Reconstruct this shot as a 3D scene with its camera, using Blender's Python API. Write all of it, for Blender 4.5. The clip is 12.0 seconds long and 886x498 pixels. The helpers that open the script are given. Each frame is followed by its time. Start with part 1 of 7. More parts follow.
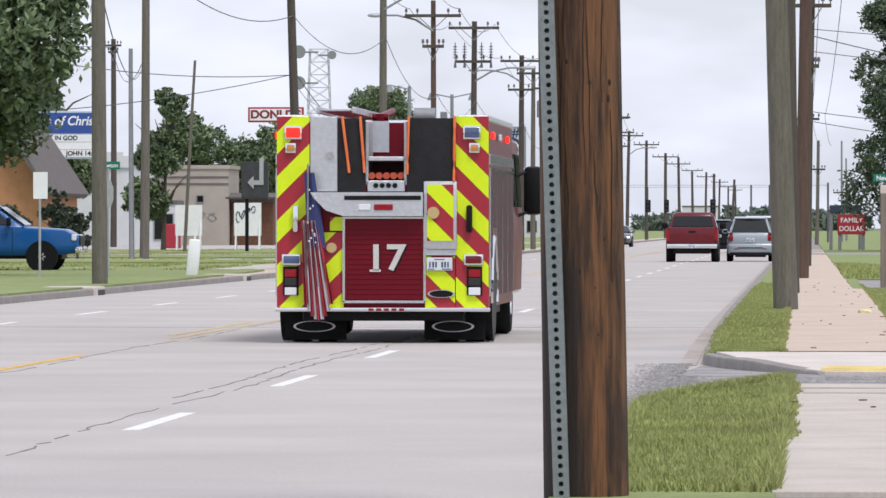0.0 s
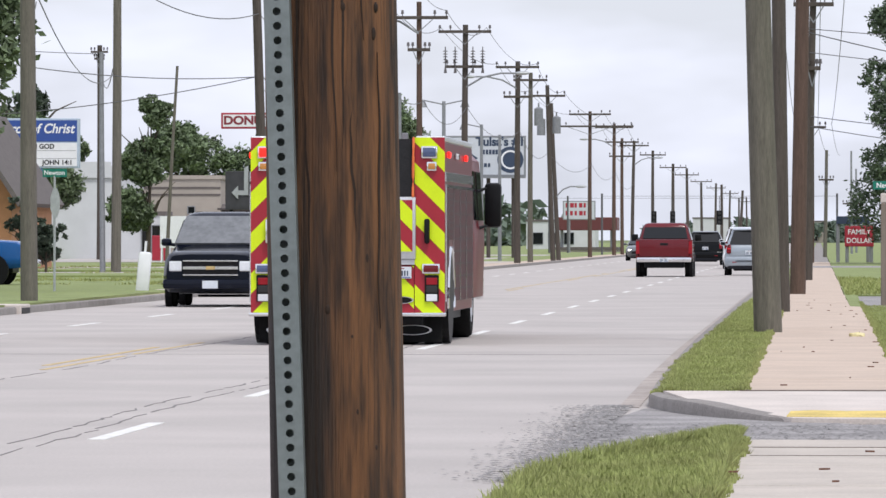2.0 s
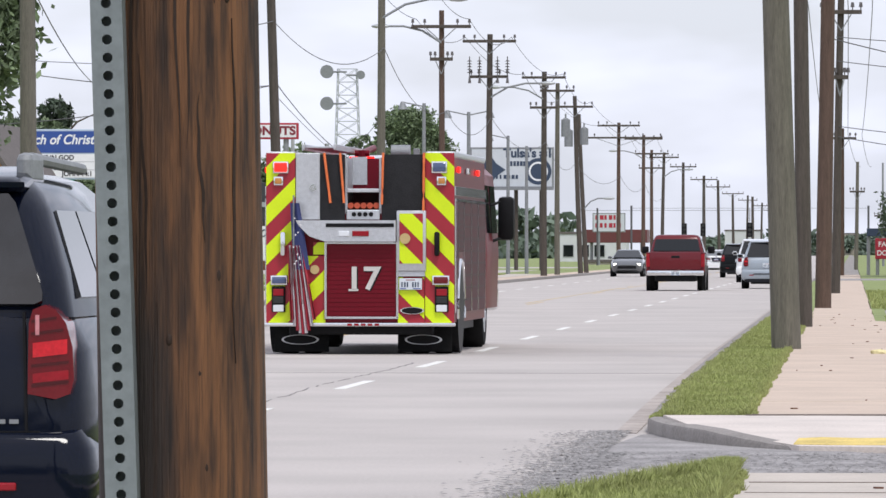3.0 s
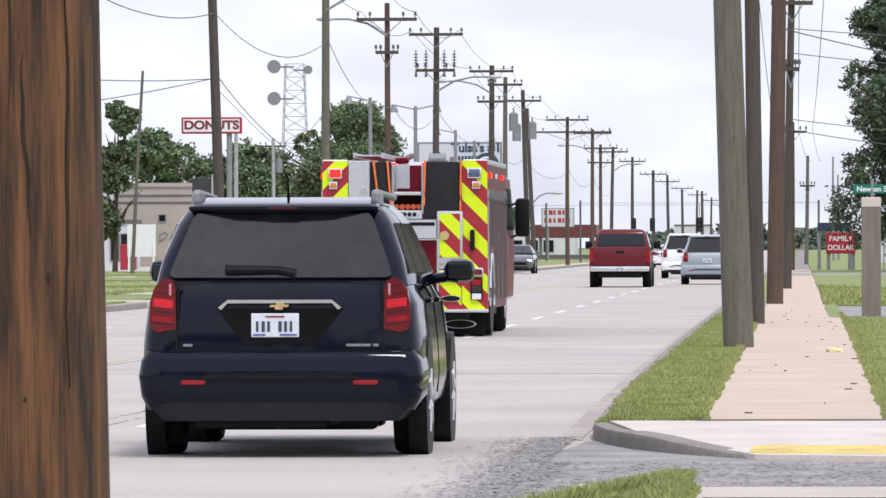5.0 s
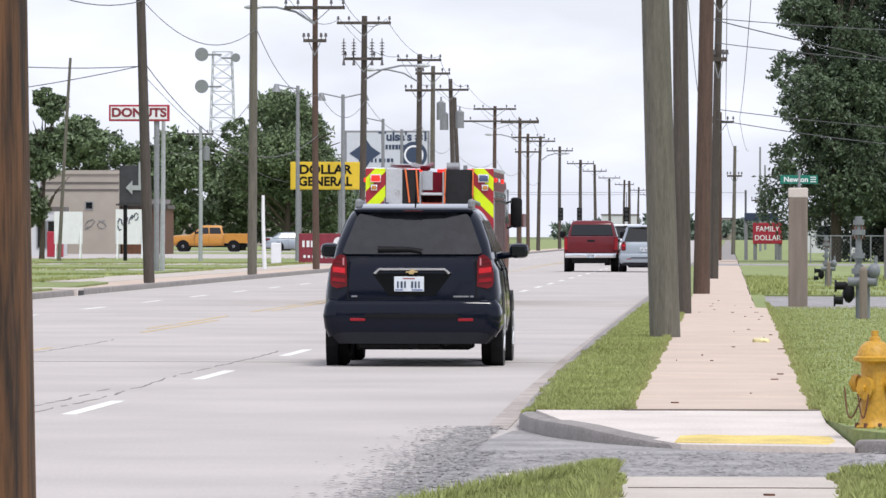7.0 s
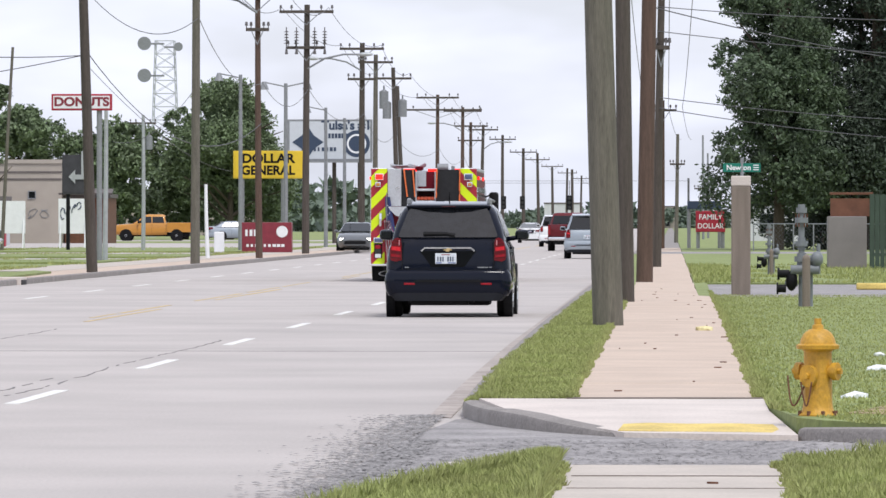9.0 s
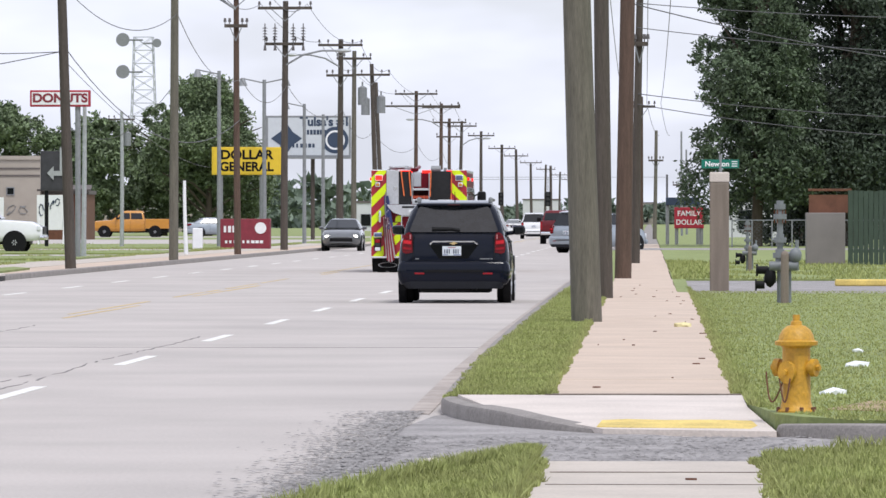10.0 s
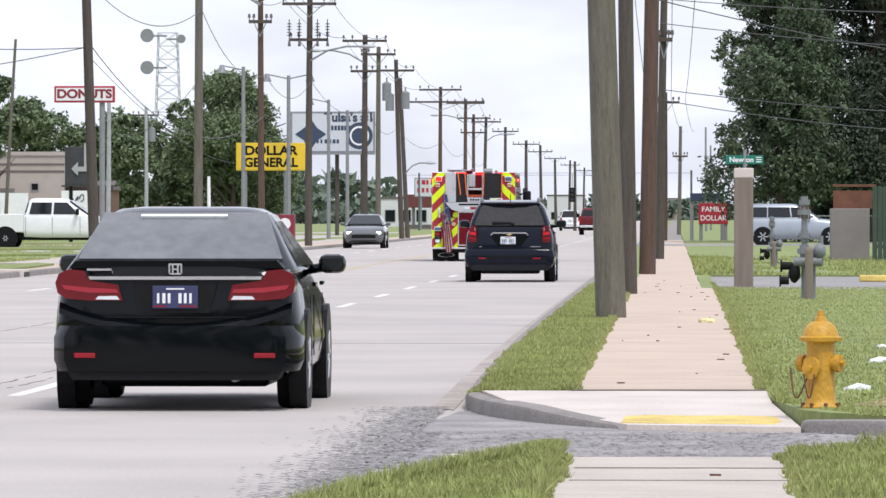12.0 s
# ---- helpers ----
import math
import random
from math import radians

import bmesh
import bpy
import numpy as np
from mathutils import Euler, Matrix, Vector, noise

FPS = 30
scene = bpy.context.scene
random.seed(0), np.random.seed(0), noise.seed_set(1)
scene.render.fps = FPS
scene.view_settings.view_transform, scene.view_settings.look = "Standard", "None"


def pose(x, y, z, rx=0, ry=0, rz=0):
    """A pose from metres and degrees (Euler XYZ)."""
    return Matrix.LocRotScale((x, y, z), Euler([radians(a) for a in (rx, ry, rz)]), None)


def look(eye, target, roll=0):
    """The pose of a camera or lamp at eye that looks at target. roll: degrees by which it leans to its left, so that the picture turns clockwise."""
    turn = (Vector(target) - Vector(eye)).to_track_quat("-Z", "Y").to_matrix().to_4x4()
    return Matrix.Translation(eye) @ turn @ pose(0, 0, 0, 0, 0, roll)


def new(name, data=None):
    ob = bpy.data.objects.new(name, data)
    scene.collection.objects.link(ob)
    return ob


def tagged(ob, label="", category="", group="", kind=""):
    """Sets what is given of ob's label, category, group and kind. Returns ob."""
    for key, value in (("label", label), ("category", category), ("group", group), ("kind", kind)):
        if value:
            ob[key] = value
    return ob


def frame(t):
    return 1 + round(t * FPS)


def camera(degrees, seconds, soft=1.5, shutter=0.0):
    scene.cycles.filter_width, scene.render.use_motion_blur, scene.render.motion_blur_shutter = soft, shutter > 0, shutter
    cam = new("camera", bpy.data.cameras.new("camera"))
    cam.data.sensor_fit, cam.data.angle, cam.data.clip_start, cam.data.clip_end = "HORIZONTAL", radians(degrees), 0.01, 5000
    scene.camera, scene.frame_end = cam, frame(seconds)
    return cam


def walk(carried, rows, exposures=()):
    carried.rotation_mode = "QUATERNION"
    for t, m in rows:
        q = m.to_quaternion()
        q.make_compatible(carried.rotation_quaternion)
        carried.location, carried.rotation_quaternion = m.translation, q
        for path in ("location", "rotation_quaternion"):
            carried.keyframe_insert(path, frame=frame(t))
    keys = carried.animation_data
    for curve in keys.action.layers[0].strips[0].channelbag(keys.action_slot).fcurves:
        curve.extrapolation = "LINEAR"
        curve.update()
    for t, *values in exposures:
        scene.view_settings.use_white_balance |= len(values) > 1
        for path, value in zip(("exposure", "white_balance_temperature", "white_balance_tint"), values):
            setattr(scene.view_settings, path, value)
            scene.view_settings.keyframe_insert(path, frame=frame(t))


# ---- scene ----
LENS = 11700.0 / 1568.0          # focal length over picture width
cam = camera(math.degrees(2 * math.atan(0.5 / LENS)), 12.0)


def aim(t, vx, vy, x, y, roll=0.0):
    """A row of the path: the eye at (x, y), turned so that the road runs off towards (vx, vy) in units of the picture."""
    eye = Vector((x, y, 1.37))
    way = Vector((-(vx - 784.0) / 11700.0, 1.0, (vy - 441.0) / 11700.0))
    return t, look(eye, eye + way * 50, roll)


walk(cam, [
    aim(0.0, 1425, 401, -0.48, -18.6), aim(0.5, 1506, 404, -0.41, -11.8), aim(1.0, 1511, 410, -0.32, -9.2),
    aim(1.5, 1486, 413, -0.23, -7.4), aim(2.0, 1449, 422, -0.10, -6.9), aim(2.5, 1458, 433, 0.02, -5.4),
    aim(3.0, 1508, 444, 0.06, -3.0), aim(3.2, 1518, 446, 0.06, -2.2), aim(4.0, 1495, 444, 0.03, -0.4), aim(4.8, 1438, 438, 0, 0),
    aim(5.0, 1418.5, 436, 0, 0, -0.15), aim(5.5, 1376, 435, 0, 0, -0.2), aim(6.0, 1339, 431, 0, 0, -0.1), aim(6.5, 1310.5, 423, 0, 0),
    aim(7.0, 1289, 416, 0, 0, 0.1), aim(8.0, 1235, 403, 0, 0), aim(9.0, 1188, 396, 0, 0), aim(9.5, 1165, 396, 0, 0), aim(10.0, 1150, 389.5, 0, 0),
    aim(10.5, 1130, 382, 0, 0), aim(11.0, 1121, 377.5, 0, 0), aim(11.5, 1126, 376.5, 0, 0), aim(12.0, 1193, 382, 0, 0)], exposures=((0.0, 0.28), (3.0, 0.31), (5.0, 0.45), (7.0, 0.43), (9.0, 0.36), (10.5, 0.37), (12.0, 0.47)))

# ---- world, sun, exposure ----
world = bpy.data.worlds.new("overcast_sky")
scene.world = world
world.use_nodes = True
wn, wl = world.node_tree.nodes, world.node_tree.links
wn.clear()
w_out = wn.new("ShaderNodeOutputWorld")
w_bg = wn.new("ShaderNodeBackground")
w_sky = wn.new("ShaderNodeTexSky")
w_sky.sky_type, w_sky.sun_disc = "NISHITA", False
w_sky.sun_elevation, w_sky.sun_rotation = radians(58), radians(200)
w_sky.dust_density, w_sky.air_density = 2.0, 1.0
w_co = wn.new("ShaderNodeTexCoord")
w_map = wn.new("ShaderNodeMapping")
w_map.inputs["Scale"].default_value = (1.0, 1.0, 3.0)
w_noise = wn.new("ShaderNodeTexNoise")
w_noise.inputs["Scale"].default_value, w_noise.inputs["Detail"].default_value = 15.0, 4.0
w_ramp = wn.new("ShaderNodeMapRange")
w_ramp.inputs["From Min"].default_value, w_ramp.inputs["From Max"].default_value = 0.38, 0.66
w_ramp.inputs["To Min"].default_value, w_ramp.inputs["To Max"].default_value = 0.60, 1.0
w_mix = wn.new("ShaderNodeMix")
w_mix.data_type = "RGBA"
w_mix.inputs["B"].default_value = (8.2, 8.5, 9.9, 1)      # bright cloud sheet
wl.new(w_co.outputs["Generated"], w_map.inputs["Vector"])
wl.new(w_map.outputs["Vector"], w_noise.inputs["Vector"])
wl.new(w_noise.outputs["Fac"], w_ramp.inputs["Value"])
wl.new(w_ramp.outputs["Result"], w_mix.inputs["Factor"])
wl.new(w_sky.outputs["Color"], w_mix.inputs["A"])
wl.new(w_mix.outputs["Result"], w_bg.inputs["Color"])
wl.new(w_bg.outputs["Background"], w_out.inputs["Surface"])
w_bg.inputs["Strength"].default_value = 0.1
sun = new("sun", bpy.data.lights.new("sun", "SUN"))
sun.data.energy, sun.data.angle, sun.data.color = 1.75, radians(14), (1.0, 0.97, 0.93)
sun.matrix_world = look((0, 0, 60), (0 - 14, 0 + 22, 60 - 44))

# ---- materials ----
def surface(name, colour, rough=0.6, metal=0.0, vary=0.15, scale=4.0, bump=0.0, fine=60.0, glow=0.0, stretch=(1, 1, 1), coat=0.0, second=None, island=False, spec=0.5, spread=(0.72, 1.35)):
    """A material whose colour varies at two scales, with a fine relief."""
    m = bpy.data.materials.new(name)
    m.use_nodes = True
    n, l = m.node_tree.nodes, m.node_tree.links
    b = n["Principled BSDF"]
    b.inputs["Roughness"].default_value, b.inputs["Metallic"].default_value = rough, metal
    b.inputs["Coat Weight"].default_value = coat
    b.inputs["Specular IOR Level"].default_value = spec
    if coat:
        b.inputs["Coat Roughness"].default_value = 0.06
    co, mp = n.new("ShaderNodeTexCoord"), n.new("ShaderNodeMapping")
    mp.inputs["Scale"].default_value = stretch
    l.new(co.outputs["Object"], mp.inputs["Vector"])
    a, f = n.new("ShaderNodeTexNoise"), n.new("ShaderNodeTexNoise")
    a.inputs["Scale"].default_value, a.inputs["Detail"].default_value = scale, 6
    f.inputs["Scale"].default_value, f.inputs["Detail"].default_value = fine, 4
    l.new(mp.outputs["Vector"], a.inputs["Vector"])
    l.new(mp.outputs["Vector"], f.inputs["Vector"])
    add = n.new("ShaderNodeMath")
    add.operation = "ADD"
    l.new(a.outputs["Fac"], add.inputs[0])
    l.new(f.outputs["Fac"], add.inputs[1])
    ramp = n.new("ShaderNodeMapRange")
    ramp.inputs["From Min"].default_value, ramp.inputs["From Max"].default_value = 0.7, 1.3
    l.new(add.outputs["Value"], ramp.inputs["Value"])
    mix = n.new("ShaderNodeMix")
    mix.data_type = "RGBA"
    lo = second or tuple(c * (1 - vary) for c in colour)
    mix.inputs["A"].default_value = (*lo, 1)
    mix.inputs["B"].default_value = (*(min(1.0, c * (1 + vary)) for c in colour), 1)
    l.new(ramp.outputs["Result"], mix.inputs["Factor"])
    out = mix.outputs["Result"]
    if island:
        g, hs, mr = n.new("ShaderNodeNewGeometry"), n.new("ShaderNodeHueSaturation"), n.new("ShaderNodeMapRange")
        mr.inputs["To Min"].default_value, mr.inputs["To Max"].default_value = spread
        l.new(g.outputs["Random Per Island"], mr.inputs["Value"])
        l.new(mr.outputs["Result"], hs.inputs["Value"])
        l.new(out, hs.inputs["Color"])
        out = hs.outputs["Color"]
    l.new(out, b.inputs["Base Color"])
    if bump:
        bp = n.new("ShaderNodeBump")
        bp.inputs["Strength"].default_value, bp.inputs["Distance"].default_value = bump, 0.02
        l.new(add.outputs["Value"], bp.inputs["Height"])
        l.new(bp.outputs["Normal"], b.inputs["Normal"])
    if glow:
        b.inputs["Emission Color"].default_value = (*colour, 1)
        b.inputs["Emission Strength"].default_value = glow
    return m


M = {}
M["asphalt"] = surface("worn_asphalt", (0.42, 0.385, 0.362), 0.9, vary=0.15, scale=0.35, bump=0.45, fine=40)
M["asphalt_dark"] = surface("patched_asphalt", (0.27, 0.255, 0.25), 0.92, vary=0.4, scale=1.6, bump=0.5, fine=30)
M["concrete"] = surface("pinkish_concrete", (0.50, 0.40, 0.322), 0.9, vary=0.13, scale=1.2, bump=0.2, fine=50)
M["concrete_old"] = surface("old_grey_concrete", (0.46, 0.41, 0.36), 0.9, vary=0.14, scale=1.6, bump=0.2, fine=50)
M["concrete_new"] = surface("pale_concrete", (0.56, 0.50, 0.455), 0.9, vary=0.14, scale=1.5, bump=0.15, fine=50)
M["kerb"] = surface("kerb_concrete", (0.235, 0.215, 0.20), 0.9, vary=0.25, scale=2.5, bump=0.3, fine=40)
M["grass"] = surface("mown_grass", (0.205, 0.245, 0.085), 0.95, vary=0.25, scale=0.7, bump=0.6, fine=14)
M["blade"] = surface("grass_blades", (0.26, 0.295, 0.098), 0.8, vary=0.25, scale=0.8, fine=4, island=True, spread=(0.86, 1.15), second=(0.225, 0.235, 0.082))
M["field"] = surface("far_ground", (0.14, 0.17, 0.06), 0.95, vary=0.3, scale=0.05, fine=1)
M["white_paint"] = surface("road_white", (0.68, 0.67, 0.64), 0.8, vary=0.15, scale=3, fine=25)
M["yellow_paint"] = surface("road_yellow", (0.60, 0.36, 0.07), 0.8, vary=0.25, scale=2, fine=20)
M["tactile"] = surface("tactile_yellow", (0.62, 0.47, 0.14), 0.8, vary=0.28, scale=3, fine=40)
M["pole_grey"] = surface("weathered_pole", (0.128, 0.118, 0.094), 0.9, vary=0.3, scale=3, bump=0.5, fine=18, stretch=(6, 6, 0.5))
M["pole_dark"] = surface("dark_pole", (0.075, 0.062, 0.052), 0.9, vary=0.3, scale=3, bump=0.4, fine=18, stretch=(6, 6, 0.5))
M["pole_brown"] = surface("brown_pole", (0.095, 0.06, 0.044), 0.9, vary=0.3, scale=3, bump=0.5, fine=18, stretch=(6, 6, 0.5))
M["steel"] = surface("galvanised_steel", (0.42, 0.44, 0.44), 0.5, 0.6, vary=0.15, scale=8, fine=60)
M["steel_dull"] = surface("dull_grey_metal", (0.24, 0.25, 0.26), 0.6, 0.3, vary=0.15, scale=8, fine=60)
M["cable"] = surface("black_cable", (0.09, 0.09, 0.095), 0.7, vary=0.1)
M["insulator"] = surface("insulator", (0.10, 0.09, 0.09), 0.4, vary=0.2)
M["leaf"] = surface("leaves", (0.12, 0.165, 0.08), 0.6, vary=0.45, scale=0.5, fine=6, island=True)
M["leaf_dark"] = surface("dark_leaves", (0.042, 0.062, 0.037), 0.65, vary=0.45, scale=0.4, fine=6, island=True)
# dark leaves made lighter, standing in for light on the thicket's outer edge
M["leaf_lit_edge"] = surface("edge_lit_leaves", (0.066, 0.098, 0.050), 0.65, vary=0.4, scale=0.4, fine=6, island=True)
M["crack"] = surface("dark_joint", (0.17, 0.16, 0.155), 0.95, vary=0.2)
M["gutter"] = surface("gutter_dirt", (0.355, 0.31, 0.28), 0.95, vary=0.3, scale=2, fine=14)
M["gravel"] = surface("asphalt_crumbs", (0.22, 0.21, 0.205), 0.95, vary=0.3, scale=3, island=True)
M["tail_dark"] = surface("dark_red_lens", (0.06, 0.002, 0.004), 0.2, vary=0.1)
M["joint_dirt"] = surface("joint_dirt", (0.12, 0.095, 0.075), 0.95, vary=0.3, scale=6)
M["skirt_grey"] = surface("dark_skirt", (0.009, 0.010, 0.014), 0.4, vary=0.2, scale=6, spec=0.25)
M["shutter_alu"] = surface("satin_shutter", (0.07, 0.012, 0.016), 0.5, 0.0, vary=0.25, scale=6, fine=40, spec=0.15)
M["bare_earth"] = surface("dry_earth", (0.30, 0.23, 0.13), 0.95, vary=0.3, scale=2, bump=0.5, fine=14)
M["yellow_faded"] = surface("faded_yellow", (0.50, 0.38, 0.20), 0.85, vary=0.2, scale=2, fine=12)
M["leaf_mid"] = surface("mid_leaves", (0.11, 0.15, 0.075), 0.6, vary=0.45, scale=0.5, fine=6, island=True)
M["post_steel"] = surface("dull_sign_post_steel", (0.20, 0.225, 0.23), 0.5, 0.3, vary=0.15, scale=6, fine=40)
M["plate_navy"] = surface("plate_navy", (0.03, 0.035, 0.10), 0.5, vary=0.15, scale=20)
M["bark"] = surface("bark", (0.07, 0.055, 0.04), 0.95, vary=0.3, scale=4, bump=0.6, fine=20, stretch=(3, 3, 0.6))
M["rubber"] = surface("tyre_rubber", (0.012, 0.012, 0.012), 0.85, vary=0.3, scale=10, spec=0.12)
M["black"] = surface("black_plastic", (0.009, 0.009, 0.010), 0.45, vary=0.2, scale=10, spec=0.14)
M["glass"] = surface("dark_glass", (0.010, 0.012, 0.014), 0.05, vary=0.05, spec=0.45)
M["chrome"] = surface("chrome", (0.75, 0.75, 0.76), 0.15, 1.0, vary=0.05)
M["alu"] = surface("tread_aluminium", (0.55, 0.56, 0.58), 0.38, 0.7, vary=0.1, scale=20, bump=0.3, fine=110)
M["red_engine"] = surface("engine_red", (0.135, 0.006, 0.014), 0.3, vary=0.08, spec=0.14)
M["red_reflex"] = surface("red_reflective", (0.33, 0.012, 0.026), 0.45, vary=0.06)
M["lime"] = surface("lime_reflective", (0.62, 0.78, 0.0), 0.45, vary=0.05)
M["navy"] = surface("navy_paint", (0.003, 0.005, 0.013), 0.08, vary=0.06, spec=0.24)
M["black_car"] = surface("black_paint", (0.002, 0.003, 0.004), 0.08, vary=0.06, spec=0.21)
M["red_car"] = surface("dark_red_paint", (0.12, 0.008, 0.013), 0.2, vary=0.06, spec=0.4)
M["silver_car"] = surface("blue_silver_paint", (0.30, 0.34, 0.38), 0.35, 0.3, vary=0.05, coat=1.0)
M["white_car"] = surface("white_paint", (0.75, 0.76, 0.77), 0.3, vary=0.04, coat=1.0)
M["blue_car"] = surface("blue_paint", (0.008, 0.085, 0.28), 0.18, vary=0.06, spec=0.35)
M["grey_car"] = surface("grey_paint", (0.08, 0.085, 0.09), 0.3, vary=0.06, coat=1.0)
M["orange_car"] = surface("orange_paint", (0.50, 0.22, 0.03), 0.4, vary=0.08, coat=0.5)
M["tail"] = surface("tail_lamp_red", (0.27, 0.004, 0.012), 0.12, vary=0.15, scale=7, spec=0.5)
M["lens_white"] = surface("clear_lens", (0.7, 0.72, 0.75), 0.15, vary=0.1, coat=1.0)
M["lens_amber"] = surface("amber_lens", (0.5, 0.2, 0.03), 0.2, vary=0.1, coat=1.0)
M["glow_red"] = surface("lit_red_lens", (1.0, 0.020, 0.015), 0.4, vary=0.02, glow=1.5, spec=0.1)
M["headlamp"] = surface("lit_headlamp", (1.0, 0.97, 0.9), 0.3, vary=0.02, glow=3)
M["plate"] = surface("plate_white", (0.62, 0.66, 0.70), 0.5, vary=0.08, scale=20)
M["ink"] = surface("dark_ink", (0.03, 0.05, 0.09), 0.6, vary=0.05)
M["black_cloth"] = surface("black_vinyl", (0.016, 0.016, 0.018), 0.7, vary=0.3, scale=8, bump=0.3, spec=0.25)
M["orange_strap"] = surface("orange_strap", (0.75, 0.17, 0.05), 0.7, vary=0.1)
M["flag_red"] = surface("flag_red", (0.36, 0.03, 0.05), 0.8, vary=0.15, scale=6)
M["flag_white"] = surface("flag_white", (0.62, 0.60, 0.62), 0.8, vary=0.1, scale=6)
M["flag_blue"] = surface("flag_blue", (0.03, 0.04, 0.13), 0.8, vary=0.15, scale=6)
M["hydrant"] = surface("yellow_hydrant_paint", (0.50, 0.27, 0.025), 0.5, vary=0.22, scale=7, bump=0.25, fine=40)
M["sign_green"] = surface("sign_green", (0.0, 0.16, 0.11), 0.5, vary=0.08)
M["sign_white"] = surface("sign_white", (0.75, 0.76, 0.77), 0.5, vary=0.06)
M["sign_blue"] = surface("sign_blue", (0.025, 0.07, 0.28), 0.45, vary=0.06)
M["post_blue"] = surface("post_blue", (0.05, 0.20, 0.50), 0.5, vary=0.1)
M["sign_yellow"] = surface("sign_yellow", (0.72, 0.50, 0.03), 0.5, vary=0.06)
M["sign_red"] = surface("sign_red", (0.36, 0.02, 0.04), 0.5, vary=0.08)
M["sign_maroon"] = surface("sign_maroon", (0.20, 0.02, 0.035), 0.6, vary=0.2, scale=5)
M["tan_wall"] = surface("tan_stucco", (0.37, 0.33, 0.285), 0.9, vary=0.08, scale=1, bump=0.2)
M["white_wall"] = surface("white_block_wall", (0.55, 0.56, 0.57), 0.9, vary=0.07, scale=1, bump=0.15)
M["cream_metal"] = surface("cream_metal_siding", (0.55, 0.45, 0.30), 0.6, vary=0.06)
M["orange_brick"] = surface("orange_brick", (0.40, 0.20, 0.10), 0.9, vary=0.15, scale=3)
M["roof_grey"] = surface("grey_shingle", (0.12, 0.105, 0.10), 0.9, vary=0.2, scale=3, fine=15)
M["fence_wood"] = surface("weathered_fence", (0.24, 0.20, 0.16), 0.9, vary=0.25, scale=3, stretch=(4, 4, 0.6))
M["green_wood"] = surface("green_fence", (0.045, 0.068, 0.05), 0.85, vary=0.25, scale=3, stretch=(4, 4, 0.6))
M["rust"] = surface("rusty_brown", (0.14, 0.06, 0.035), 0.85, vary=0.3)

M["glass_tint"] = surface("tinted_rear_glass", (0.014, 0.015, 0.018), 0.04, vary=0.4, scale=2.5, fine=8, spec=0.5)
M["lens_blue"] = surface("unlit_blue_lens", (0.05, 0.075, 0.17), 0.15, vary=0.2, coat=1.0)
M["tail_bright"] = surface("bright_red_lens", (0.56, 0.014, 0.024), 0.12, vary=0.2, scale=9, spec=0.5)
# colour of a painted highlight on the tail lamps
M["lens_pink"] = surface("pale_pink_glint", (0.55, 0.22, 0.24), 0.15, vary=0.2, scale=20)
M["tail_deep"] = surface("deep_red_lens", (0.13, 0.003, 0.008), 0.10, vary=0.15, scale=7, spec=0.5)
M["badge_gold"] = surface("badge_gold", (0.62, 0.46, 0.22), 0.3, 0.6, vary=0.1)
M["litter_paper"] = surface("stained_paper", (0.62, 0.55, 0.30), 0.9, vary=0.2, scale=10)
M["sign_faded"] = surface("faded_black_sign", (0.035, 0.035, 0.04), 0.6, vary=0.3, scale=3)
M["tar"] = surface("dark_resin", (0.028, 0.016, 0.011), 0.7, vary=0.3, scale=20, spec=0.3)
M["lens_dark"] = surface("unlit_lens", (0.02, 0.02, 0.02), 0.3, vary=0.1)
# grey base stands in for sky reflection and light inside the car
M["glass_rear"] = surface("sky_painted_glass", (0.13, 0.135, 0.14), 0.04, vary=0.25, scale=2.0, fine=9, spec=1.0)
M["number_silver"] = surface("silver_lettering", (0.55, 0.53, 0.50), 0.4, vary=0.1)
M["orange_hose"] = surface("orange_red_hose", (0.45, 0.07, 0.03), 0.7, vary=0.2)
M["post_wood"] = surface("grey_post_timber", (0.20, 0.165, 0.135), 0.9, vary=0.2, scale=2, bump=0.3, stretch=(5, 5, 0.6))
# haze of distance put into the leaf colour as a pale grey-green
M["leaf_far"] = surface("haze_tinted_leaves", (0.13, 0.17, 0.13), 0.8, vary=0.25, scale=0.02, fine=0.3)
M["meter_grey"] = surface("grey_pipe_paint", (0.17, 0.185, 0.195), 0.5, vary=0.15, scale=8)
M["fence_grey"] = surface("grey_panel", (0.22, 0.20, 0.195), 0.85, vary=0.12, scale=2)
M["billboard_face"] = surface("billboard_white", (0.52, 0.55, 0.58), 0.6, vary=0.06)
M["pole_pale"] = M["steel"]
M["tower_grey"] = surface("pale_tower_steel", (0.45, 0.47, 0.49), 0.6, vary=0.1)
M["canopy_red"] = surface("canopy_red", (0.12, 0.03, 0.03), 0.5, vary=0.1)
M["sign_frame"] = surface("sign_frame", (0.40, 0.48, 0.56), 0.5, vary=0.06)


# ---- building helpers ----
def box(bm, x0, x1, y0, y1, z0, z1, bevel=0.0):
    """A box, with chamfered edges where bevel is given."""
    r = bmesh.ops.create_cube(bm, size=1.0, matrix=Matrix.Translation(((x0 + x1) / 2, (y0 + y1) / 2, (z0 + z1) / 2)) @ Matrix.Diagonal((x1 - x0, y1 - y0, z1 - z0, 1)))
    if bevel:
        es = list({e for v in r["verts"] for e in v.link_edges})
        bmesh.ops.bevel(bm, geom=es, offset=bevel, segments=2, affect="EDGES", profile=0.5)
    return bm


